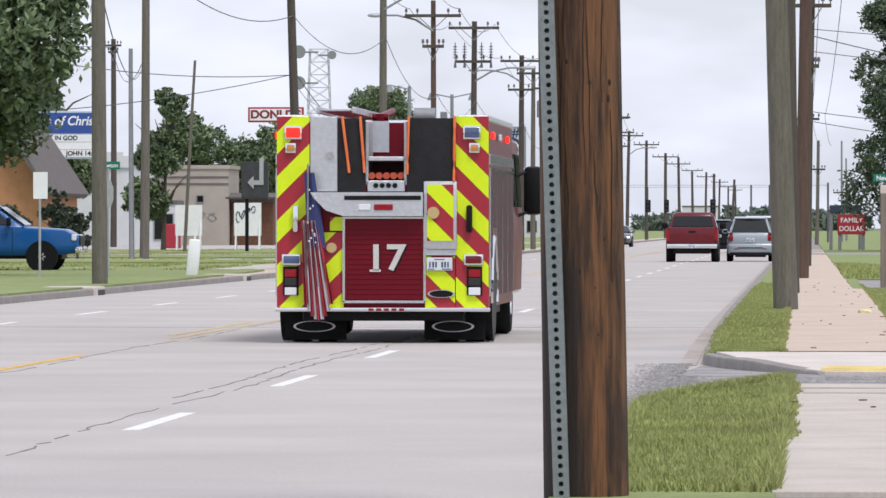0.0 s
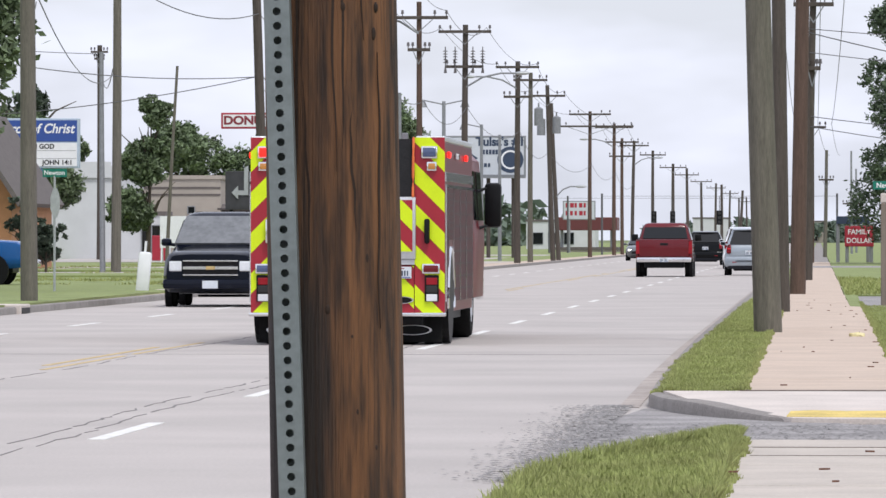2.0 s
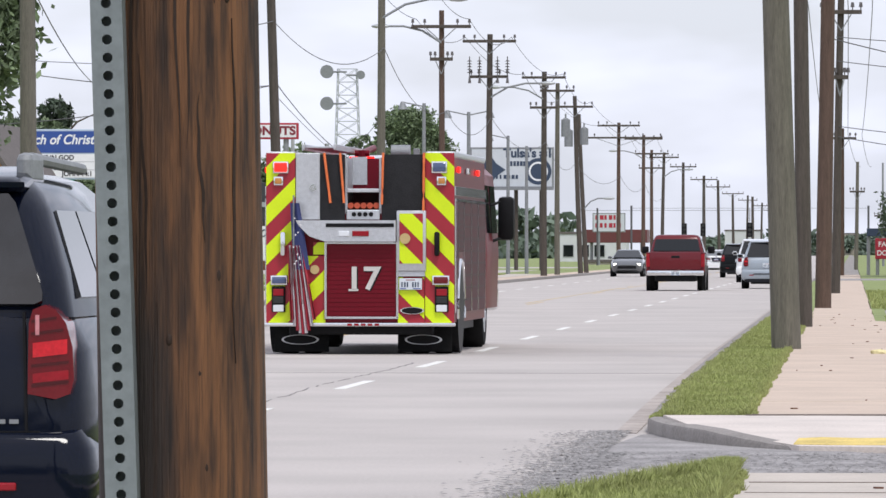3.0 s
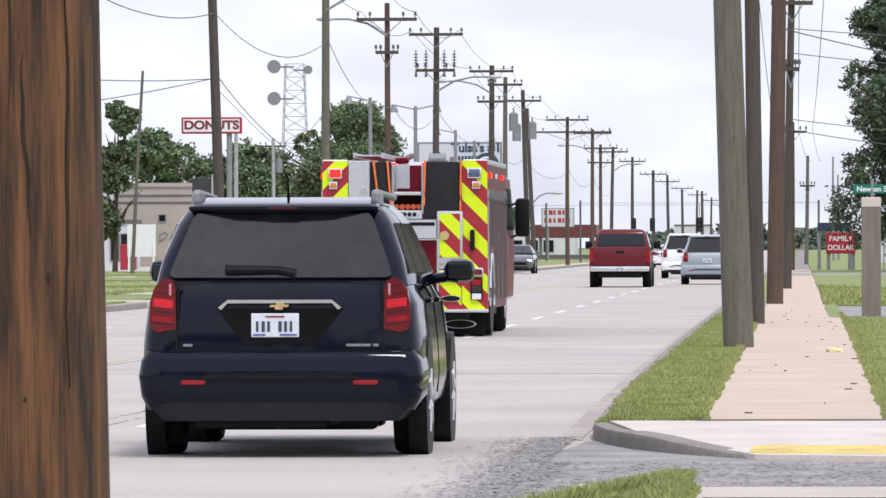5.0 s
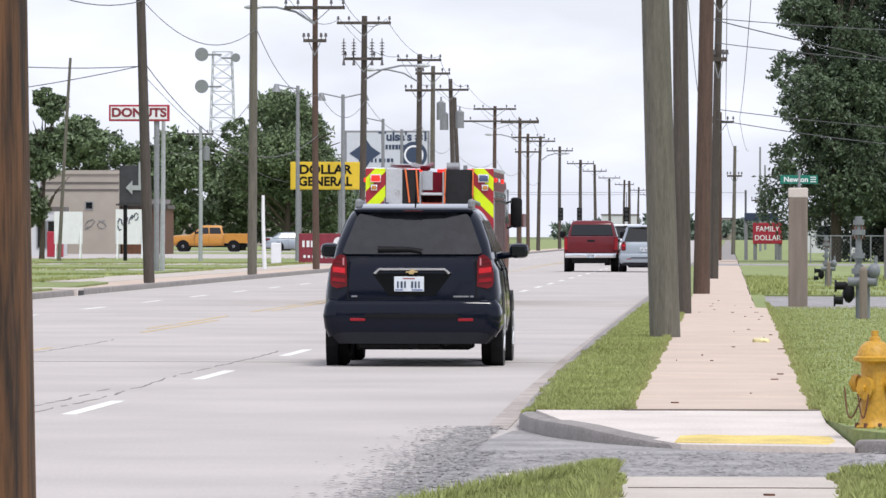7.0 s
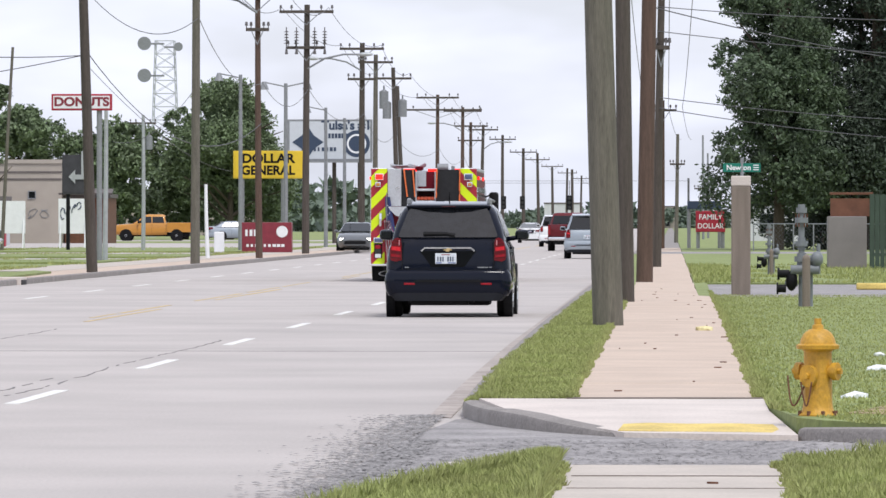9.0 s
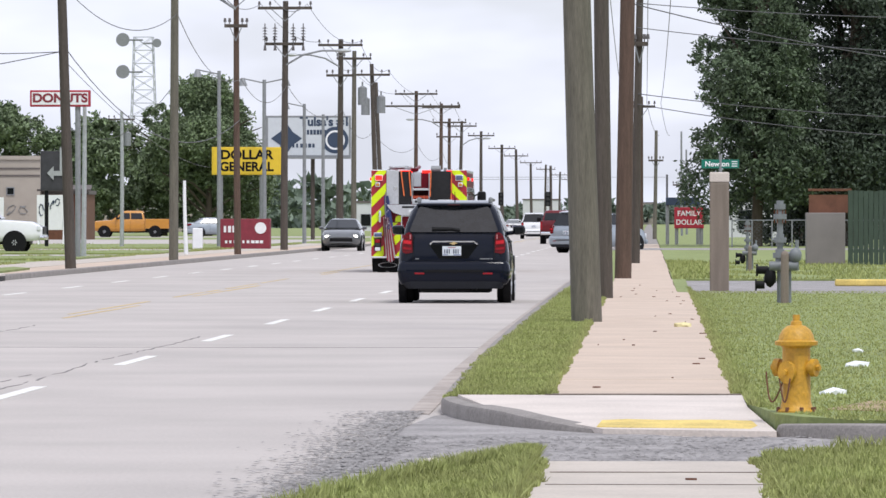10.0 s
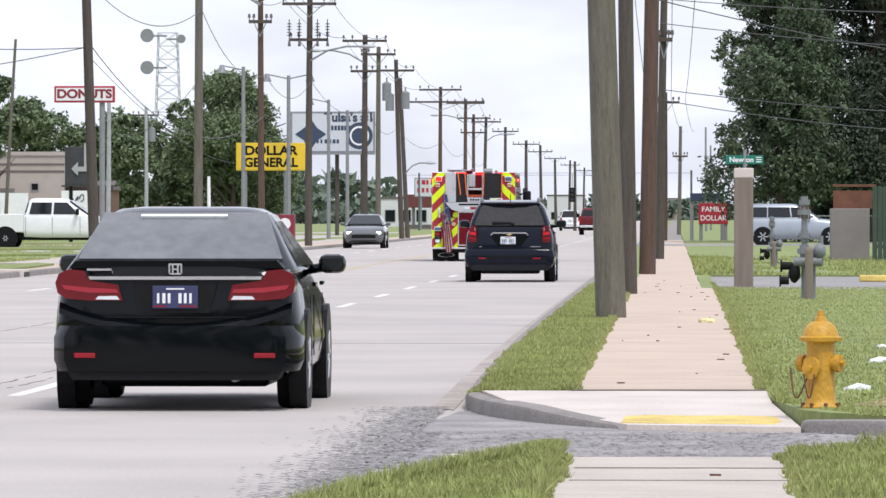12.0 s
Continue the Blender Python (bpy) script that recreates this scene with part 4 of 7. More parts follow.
        if detail:
            bm = B()
            tube(bm, (s * (w - 0.33), 0.70, H + 0.045), (s * (w - 0.31), 2.1, H + 0.02), 0.024, seg=8)
            part("roof_rail", bm, "steel_dull", car)
            bm = B()
            box(bm, s * (w - 0.33) - 0.032, s * (w - 0.33) + 0.032, 0.50, 0.85, H - 0.06, H + 0.065, 0.028)
            part("rail_foot", bm, "steel_dull", car)
            for y in (1.35, 2.3):
                bm = B()
                box(bm, s * (w - 0.03) - 0.02, s * (w - 0.03) + 0.02, y, y + 0.2, belt - 0.17, belt - 0.135, 0.012)
                part("door_handle", bm, paint, car)
            for y in (1.08, 2.08, 3.1):
                bm = B()
                loft(bm, [[(s * (x + 0.003), y, z), (s * (x + 0.003), y + 0.007, z), (s * (x - 0.012), y + 0.007, z), (s * (x - 0.012), y, z)] for x, z in ((w - 0.012, 0.38), (w, 0.53), (w - 0.012, (0.24 + belt) / 2 + 0.06), (w - 0.038, belt - 0.16), (w - 0.105, belt - 0.035))])
                part("door_gap", bm, "black", car)
    bm = B()
    loft(bm, [[(x, y, z) for x, z in ((-ww + 0.04, 0.31 + q), (ww - 0.04, 0.31 + q), (ww + 0.005, 0.40 + q), (ww + 0.022, 0.53), (ww + 0.005, 0.63 - q * 0.5), (ww - 0.035, 0.70 - q), (-ww + 0.035, 0.70 - q), (-ww - 0.005, 0.63 - q * 0.5), (-ww - 0.022, 0.53), (-ww - 0.005, 0.40 + q))] for y, ww, q in ((-0.085, w - 0.16, 0.10), (-0.075, w - 0.11, 0.05), (-0.05, w - 0.05, 0.02), (0.0, w - 0.02, 0.0), (0.1, w - 0.01, 0.0), (0.5, w + 0.003, 0.0))])
    part("bumper", bm, paint, car, smooth=True)
    bm = B()
    loft(bm, [[(x, y, z) for x, z in ((-ww + 0.10, 0.24), (ww - 0.10, 0.24), (ww - 0.02, 0.33), (ww - 0.02, 0.42), (-ww + 0.02, 0.42), (-ww + 0.02, 0.33))] for y, ww in ((-0.075, w - 0.20), (-0.065, w - 0.12), (-0.03, w - 0.06), (0.5, w - 0.03))])
    part("bumper_skirt", bm, "skirt_grey", car, "dark grey plastic lower bumper", True)
    bm = B()
    prism(bm, [(-0.52, 0.515), (0.52, 0.515), (0.46, 0.55), (-0.46, 0.55)], "y", -0.105, -0.05)
    part("bumper_step", bm, "black", car)
    bm = B()
    for y, x0 in ((0.4, 0.18), (1.2, -0.1)):
        box(bm, -0.6, 0.6, y, y + 0.25, 0.17, 0.28, 0.03)
    tube(bm, (0.35, -0.02, 0.25), (0.35, 0.6, 0.25), 0.035)
    tube(bm, (0.0, 0.02, 0.24), (0.0, 0.2, 0.24), 0.05)
    box(bm, -0.55, 0.30, 0.05, 0.35, 0.19, 0.26, 0.03)
    part("underbody", bm, "black", car, "dark underside with exhaust")
    plate(car, -0.03 if detail else 0.0, -0.032, belt - 0.30)
    if detail:
        # flat dark slab stands in for the shaded recess round the plate
        bm = B()
        prism(bm, [(-0.41, belt - 0.19), (0.41, belt - 0.19), (0.24, belt - 0.42), (-0.24, belt - 0.42)], "y", -0.026, 0.0)
        part("plate_recess_shade", bm, "black_car", car)
        for s in (-1, 1):
            bm = B()
            prism(bm, [(s * 0.655, belt - 0.02), (s * 0.665, belt - 0.02), (s * 0.675, belt - 0.47), (s * 0.665, belt - 0.47)], "y", -0.03, 0.0)
            part("gate_gap", bm, "black", car)
        bm = B()
        prism(bm, [(-0.40, belt - 0.185), (-0.34, belt - 0.135), (0.34, belt - 0.135), (0.40, belt - 0.185), (0.38, belt - 0.20), (0.34, belt - 0.157), (-0.34, belt - 0.157), (-0.38, belt - 0.20)], "y", -0.045, -0.01)
        part("chrome_trim", bm, "chrome", car, "chrome strip over the plate", True)
        bm = B()
        prism(bm, [(-0.06, belt - 0.168), (-0.02, belt - 0.166), (-0.02, belt - 0.15), (0.03, belt - 0.15), (0.03, belt - 0.166), (0.06, belt - 0.166), (0.055, belt - 0.182), (0.02, belt - 0.182), (0.02, belt - 0.198), (-0.03, belt - 0.198), (-0.03, belt - 0.182), (-0.065, belt - 0.182)], "y", -0.055, -0.04)
        part("badge", bm, "badge_gold", car, "small pale gold badge")
        for x0, x1 in ((0.43, 0.53), (0.535, 0.59), (0.605, 0.64), (-0.63, -0.57)):
            bm = B()
            box(bm, x0, x1, -0.025, -0.012, belt - 0.437, belt - 0.421)
            part("name_bar", bm, "steel_dull", car)
        bm = B()
        tube(bm, (0, 0.75, H - 0.01), (0, 0.66, H + 0.16), 0.012, 0.004, 6)
        part("aerial", bm, "black", car)
        bm = B()
        for z in (belt - 0.47, ):
            box(bm, -w + 0.2, w - 0.2, -0.028, -0.014, z, z + 0.006)
        part("gate_gap", bm, "black", car)
    bm = B()          # front: windscreen, grille, lamps
    patch(bm, [(-w + 0.12, 3.26, belt + 0.0), (w - 0.12, 3.26, belt + 0.0), (w - 0.27, 2.42, H - 0.10), (-w + 0.27, 2.42, H - 0.10)], (0, 0.6, 1), 0.03)
    # plain cars get the glass with sky grey painted in
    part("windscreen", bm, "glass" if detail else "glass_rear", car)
    bm = B()
    gz = 0.52 if detail else belt - 0.62
    box(bm, -0.55, 0.55, L - 0.06, L + 0.01, gz, gz + 0.30, 0.03)
    grille = part("grille", bm, "black", car)
    if not detail:
        for z, q in ((gz + 0.01, 0.012), (gz + 0.15, 0.03), (gz + 0.29, 0.014)):
            bm = B()
            box(bm, -0.55, 0.55, L - 0.005, L + 0.025, z - q, z + q, 0.005)
            part("grille_bar", bm, "chrome", grille)
        bm = B()
        box(bm, -0.09, 0.09, L + 0.02, L + 0.035, gz + 0.115, gz + 0.185, 0.01)
        part("badge", bm, "badge_gold", grille)
        bm = B()
        box(bm, -w + 0.05, w - 0.05, L - 0.10, L + 0.07, 0.36, 0.56, 0.05)
        part("front_bumper", bm, paint, car, smooth=True)
    for s in (-1, 1):
        bm = B()
        box(bm, s * 0.70 - 0.13, s * 0.70 + 0.13, L - 0.22, L - 0.03 if detail else L + 0.008, gz + 0.08, gz + 0.29, 0.03)
        part("headlamp", bm, "lens_white", car)
    plate(car, 0, L + 0.09, 0.45) if not detail else None
    return car


def saloon(name, label, paint, W=1.755, L=4.5, H=1.435, lit=False, category="car"):
    """A four-door saloon."""
    car = thing(name, label, category)
    w = W / 2
    bm = B()
    st = [(0.02, w - 0.20, 0.38, 0.90), (0.05, w - 0.10, 0.36, 0.98), (0.13, w - 0.04, 0.30, 1.03), (0.35, w, 0.25, 1.02), (1.2, w + 0.005, 0.20, 1.0), (3.0, w, 0.20, 0.97), (3.3, w + 0.005, 0.20, 0.95), (3.75, w + 0.003, 0.20, 0.90), (4.05, w - 0.04, 0.24, 0.85), (L - 0.18, w - 0.15, 0.28, 0.72), (L, w - 0.32, 0.36, 0.60)]
    loft(bm, [section(y, ww, zb, tp, waist=0.015, tumble=0.05) for y, ww, zb, tp in st])
    part("body", bm, paint, car, smooth=True)
    lv = [(0.98, 0.40, 3.30, w - 0.06, 0.12), (1.10, 0.62, 2.95, w - 0.13, 0.12), (1.26, 0.88, 2.55, w - 0.22, 0.14), (1.37, 1.10, 2.32, w - 0.29, 0.16), (1.42, 1.30, 2.15, w - 0.38, 0.18), (H, 1.5, 1.95, w - 0.52, 0.2)]
    bm = B()
    loft(bm, [rounded(x, y0, y1, z, r) for z, y0, y1, x, r in lv])
    part("cabin", bm, paint, car, smooth=True)
    bm = B()
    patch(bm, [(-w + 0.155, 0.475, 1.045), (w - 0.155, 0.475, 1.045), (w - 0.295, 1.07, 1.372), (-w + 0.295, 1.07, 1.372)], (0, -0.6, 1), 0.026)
    rear = part("rear_window", bm, "glass_rear", car, "grey sloping rear window, sky reflection partly put into its colour")
    bm = B()
    patch(bm, [(-0.32, 0.99, 1.345), (0.30, 0.99, 1.345), (0.30, 1.02, 1.36), (-0.32, 1.02, 1.36)], (0, -0.6, 1), 0.026)
    part("sticker", bm, "sign_white", rear, "long white sticker")
    bm = B()
    patch(bm, [(-w + 0.14, 3.25, 1.0), (w - 0.14, 3.25, 1.0), (w - 0.32, 2.4, 1.36), (-w + 0.32, 2.4, 1.36)], (0, 0.5, 1), 0.03)
    part("windscreen", bm, "glass", car)
    bm = B()      # boot lid lip
    prism(bm, [(-w + 0.12, 1.0), (w - 0.12, 1.0), (w - 0.17, 1.055), (-w + 0.17, 1.055)], "y", 0.07, 0.5)
    part("boot_lid", bm, paint, car, smooth=True)
    bm = B()
    prism(bm, [(-0.60, 0.922), (0.60, 0.922), (0.61, 0.945), (-0.61, 0.945)], "y", -0.019, 0.05)
    part("chrome_trim", bm, "chrome", car, "chrome strip across the boot")
    bm = B()
    for x0, x1, z0, z1 in ((-0.048, -0.036, 0.965, 1.028), (0.036, 0.048, 0.965, 1.028), (-0.04, 0.04, 0.957, 0.967), (-0.046, 0.046, 1.024, 1.034), (-0.024, -0.012, 0.967, 1.024), (0.012, 0.024, 0.967, 1.024), (-0.014, 0.014, 0.99, 1.0)):
        box(bm, x0, x1, -0.012, 0.03, z0, z1, 0.002)
    part("badge", bm, "chrome", car, "chrome badge")
    bm = B()
    box(bm, -0.62, -0.45, -0.002, 0.05, 0.985, 1.0)
    part("name_bar", bm, "chrome", car)
    plate(car, 0.0, -0.006, 0.80, 0.32, 0.16, True)
    for s in (-1, 1):
        lo = [(0.37, 0.775), (0.60, 0.775), (w - 0.11, 0.79), (w - 0.05, 0.83), (w - 0.035, 0.90), (w - 0.06, 0.965), (w - 0.13, 0.995), (0.645, 0.985), (0.60, 0.915), (0.40, 0.885)]
        lamp = lamp_piece("tail_lamp", car, mirror_x(lo, s), -0.012, 0.32, "tail_deep", "red tail lamp reaching round the corner")
        lo = [(0.39, 0.782), (0.56, 0.784), (0.54, 0.806), (0.41, 0.808)]
        lamp_piece("reverse_lamp", lamp, mirror_x(lo, s), -0.02, 0.05, "lens_white")
        lo = [(0.40, 0.83), (0.61, 0.83), (w - 0.10, 0.855), (w - 0.08, 0.885), (0.60, 0.865), (0.41, 0.855)]
        lamp_piece("lamp_band", lamp, mirror_x(lo, s), -0.017, 0.05, "red_reflex")
        bm = B()
        box(bm, s * 0.63 - 0.075, s * 0.63 + 0.075, -0.085, -0.04, 0.375, 0.41, 0.006)
        part("reflector", bm, "tail", car)
        for y0, y1, t0, t1 in ((0.95, 1.62, 1.22, 1.66), (1.68, 2.85, 1.72, 2.28)):
            bm = B()
            patch(bm, [(s * (w - 0.075), y0, 1.01), (s * (w - 0.075), y1, 1.01), (s * (w - 0.275), t1, 1.325), (s * (w - 0.275), t0, 1.325)], (s, 0, 0.5), 0.012)
            part("side_window", bm, "glass", car)
        for y in (0.95, 3.62):
            bm = B()
            arch(bm, s * (w + 0.004), y, 0.32)
            part("wheel_arch", bm, "black", car)
            wheel(car, s * (w - 0.105), y, 0.32, 0.205)
        bm = B()
        box(bm, s * (w + 0.085) - 0.10, s * (w + 0.085) + 0.10, 2.60, 2.76, 0.945, 1.085, 0.05)
        tube(bm, (s * (w - 0.13), 2.70, 0.965), (s * (w + 0.02), 2.68, 0.99), 0.035, seg=8)
        mir = part("wing_mirror", bm, paint, car, smooth=True)
        bm = B()
        box(bm, s * (w + 0.085) - 0.075, s * (w + 0.085) + 0.075, 2.593, 2.605, 0.97, 1.06, 0.004)
        part("mirror_glass", bm, "glass", mir)
        for y in (1.5, 2.5):
            bm = B()
            box(bm, s * (w + 0.012) - 0.015, s * (w + 0.012) + 0.015, y, y + 0.2, 0.86, 0.89, 0.008)
            part("door_handle", bm, paint, car)
        for y in (1.2, 1.68, 2.8):
            bm = B()
            box(bm, s * (w + 0.002) - 0.004, s * (w + 0.002) + 0.004, y, y + 0.008, 0.36, 0.80)
            part("door_gap", bm, "black", car)
        bm = B()
        box(bm, s * 0.58 - 0.14, s * 0.58 + 0.14, L - 0.30, L - 0.13, 0.60, 0.70, 0.03)
        part("headlamp", bm, "headlamp" if lit else "lens_white", car)
    bm = B()
    loft(bm, [[(x, y, z) for x, z in ((-ww + 0.03, 0.28), (ww - 0.03, 0.28), (ww, 0.36), (ww, 0.52), (ww - 0.04, 0.60), (-ww + 0.04, 0.60), (-ww, 0.52), (-ww, 0.36))] for y, ww in ((-0.07, w - 0.2), (-0.05, w - 0.1), (0.05, w - 0.02), (0.4, w + 0.004))])
    part("bumper", bm, paint, car, smooth=True)
    # shade of the plate's recess, laid on as a flat black piece
    bm = B()
    prism(bm, [(-0.24, 0.69), (0.24, 0.69), (0.30, 0.92), (-0.30, 0.92)], "y", -0.004, 0.03)
    part("plate_recess_shade", bm, "black", car)
    bm = B()
    box(bm, -w + 0.10, w - 0.10, -0.008, 0.012, 0.655, 0.663)
    part("boot_gap", bm, "black", car)
    bm = B()      # upswept ledge between boot lid and bumper
    rings = []
    for i in range(17):
        u = -1 + i / 8
        x, z, d = u * (w - 0.06), 0.585 + 0.15 * u * u, 0.07 * u ** 4
        rings.append([(x, -0.068 + d, z - 0.05), (x, -0.06 + d, z - 0.01), (x, -0.035 + d, z + 0.012), (x, 0.01 + d, z + 0.03), (x, 0.06 + d, z - 0.05)])
    loft(bm, rings)
    part("bumper_ledge", bm, paint, car, smooth=True)
    bm = B()
    tube(bm, (0.42, -0.03, 0.24), (0.42, 0.3, 0.24), 0.035)
    part("exhaust", bm, "steel_dull", car)
    bm = B()
    prism(bm, [(-w + 0.16, 0.22), (w - 0.16, 0.22), (w - 0.12, 0.285), (-w + 0.12, 0.285)], "y", -0.05, 0.5)
    box(bm, -0.6, 0.6, 0.9, 3.4, 0.15, 0.26, 0.03)
    part("underbody", bm, "black", car)
    bm = B()
    box(bm, -0.5, 0.5, L - 0.05, L + 0.015, 0.42, 0.58, 0.02)
    part("grille", bm, "black", car)
    return car


def pickup(name, label, paint, W=2.0, L=5.8, H=1.92, trim="chrome", lit=False):
    """A pickup truck with a crew cab and an open bed."""
    car = thing(name, label, "pickup truck")
    w = W / 2
    bm = B()       # bed: two sides, floor and front wall
    for s in (-1, 1):
        box(bm, s * (w - 0.05) - 0.05, s * (w - 0.05) + 0.05, 0.02, 1.75, 0.62, 1.32, 0.03)
    box(bm, -w + 0.1, w - 0.1, 0.05, 1.75, 0.68, 0.78)
    box(bm, -w + 0.1, w - 0.1, 1.68, 1.75, 0.7, 1.32)
    part("bed", bm, paint, car)
    bm = B()
    box(bm, -w + 0.12, w - 0.12, -0.03, 0.06, 0.72, 1.33, 0.03)
    gate = part("tailgate", bm, paint, car, smooth=True)
    bm = B()
    box(bm, -0.14, 0.14, -0.04, -0.02, 1.12, 1.2, 0.01)
    part("handle", bm, "black", gate)
    bm = B()
    st = [(1.76, w, 0.45, 1.28), (2.4, w, 0.42, 1.28), (4.0, w, 0.42, 1.26), (4.2, w, 0.42, 1.24), (5.4, w - 0.05, 0.45, 1.16), (L, w - 0.16, 0.5, 0.95)]
    loft(bm, [section(y, ww, zb, tp, waist=0.02) for y, ww, zb, tp in st])
    part("body", bm, paint, car, smooth=True)
    lv = [(1.24, 1.80, 4.25, w - 0.06, 0.1), (1.5, 1.86, 3.85, w - 0.13, 0.1), (H - 0.12, 1.93, 3.45, w - 0.22, 0.12), (H - 0.03, 2.0, 3.35, w - 0.28, 0.14), (H, 2.15, 3.2, w - 0.4, 0.16)]
    bm = B()
    loft(bm, [rounded(x, y0, y1, z, r) for z, y0, y1, x, r in lv])
    part("cabin", bm, paint, car, smooth=True)
    bm = B()
    patch(bm, [(-w + 0.20, 1.80, 1.36), (w - 0.20, 1.80, 1.36), (w - 0.28, 1.915, H - 0.16), (-w + 0.28, 1.915, H - 0.16)], (0, -1, 0.2), 0.03)
    part("rear_window", bm, "glass", car, "dark rear window")
    bm = B()
    patch(bm, [(-w + 0.13, 4.22, 1.28), (w - 0.13, 4.22, 1.28), (w - 0.26, 3.5, H - 0.12), (-w + 0.26, 3.5, H - 0.12)], (0, 0.6, 1), 0.04)
    part("windscreen", bm, "glass", car)
    for s in (-1, 1):
        for y0, y1, t0, t1 in ((1.95, 2.8, 2.05, 2.82), (2.88, 3.85, 2.9, 3.4)):
            bm = B()
            patch(bm, [(s * (w - 0.07), y0, 1.31), (s * (w - 0.07), y1, 1.31), (s * (w - 0.195), t1, H - 0.17), (s * (w - 0.195), t0, H - 0.17)], (s, 0, 0.3), 0.016)
            part("side_window", bm, "glass", car)
        lo = [(w - 0.13, 0.82), (w - 0.005, 0.82), (w - 0.005, 1.26), (w - 0.12, 1.26)]
        lamp_piece("tail_lamp", car, mirror_x(lo, s), -0.02, 0.14, "glow_red" if lit else "tail", "upright red tail lamp")
        for y in (1.05, 4.75):
            bm = B()
            arch(bm, s * (w + 0.004), y, 0.39)
            part("wheel_arch", bm, "black", car)
            wheel(car, s * (w - 0.14), y, 0.39, 0.27)
        bm = B()
        box(bm, s * (w + 0.14) - 0.12, s * (w + 0.14) + 0.12, 3.75, 3.87, 1.27, 1.52, 0.04)
        part("wing_mirror", bm, "black", car, smooth=True)
        for y in (2.84, 3.9, 1.82):
            bm = B()
            box(bm, s * (w + 0.002) - 0.004, s * (w + 0.002) + 0.004, y, y + 0.01, 0.5, 1.22)
            part("door_gap", bm, "black", car)
        bm = B()
        box(bm, s * 0.78 - 0.14, s * 0.78 + 0.14, L - 0.2, L - 0.06, 0.85, 1.03, 0.03)
        part("headlamp", bm, "lens_white", car)
    bm = B()
    box(bm, -w + 0.03, w - 0.03, -0.16, 0.02, 0.52, 0.70, 0.04)
    part("bumper", bm, trim, car, "shiny rear step bumper", True)
    bm = B()
    box(bm, -w + 0.06, w - 0.06, L - 0.1, L + 0.08, 0.48, 0.68, 0.05)
    part("front_bumper", bm, trim, car, "", True)
    bm = B()
    box(bm, -0.6, 0.6, L - 0.08, L + 0.03, 0.7, 1.0, 0.03)
    part("grille", bm, "black", car)
    bm = B()
    box(bm, -0.7, 0.7, 0.1, L - 0.5, 0.32, 0.6, 0.04)
    part("chassis", bm, "black", car)
    plate(car, 0, -0.165, 0.61)
    return car


def clip(poly, axis, limit, keep_above):
    out = []
    for i, p in enumerate(poly):
        q = poly[(i + 1) % len(poly)]
        ip, iq = (p[axis] >= limit) == keep_above, (q[axis] >= limit) == keep_above
        if ip:
            out.append(p)
        if ip != iq:
            s = (limit - p[axis]) / (q[axis] - p[axis])
            out.append((p[0] + s * (q[0] - p[0]), p[1] + s * (q[1] - p[1])))
    return out


def chevrons(parent, u0, u1, z0, z1, y, slope, pitch=0.50, phase=0.0):
    """Slanting lime stripes on a red reflective panel."""
    bm = B()
    box(bm, u0, u1, y - 0.006, y + 0.02, z0, z1)
    panel = part("chevron_panel", bm, "red_reflex", parent, "red reflective panel with slanting lime stripes")
    rise = abs(slope) * (u1 - u0)
    z = z0 - rise - pitch + phase
    while z < z1 + rise:
        a = (u0, z) if slope > 0 else (u0, z + rise)
        b = (u1, z + rise) if slope > 0 else (u1, z)
        poly = [a, b, (b[0], b[1] + pitch / 2), (a[0], a[1] + pitch / 2)]
        poly = clip(poly, 1, z0, True)
        poly = clip(poly, 1, z1, False) if len(poly) > 2 else poly
        if len(poly) > 2:
            bm = B()
            prism(bm, poly, "y", y - 0.010, y - 0.005)
            part("stripe", bm, "lime", panel)
        z += pitch


def warning_lamp(parent, u, z, w, h, material, y=-0.012):
    bm = B()
    box(bm, u - w / 2 - 0.02, u + w / 2 + 0.02, y - 0.02, y + 0.03, z - h / 2 - 0.02, z + h / 2 + 0.02, 0.012)
    bezel = part("lamp_bezel", bm, "chrome", parent, "", True)
    bm = B()
    box(bm, u - w / 2, u + w / 2, y - 0.04, y - 0.015, z - h / 2, z + h / 2, 0.012)
    part("lens", bm, material, bezel, "", True)


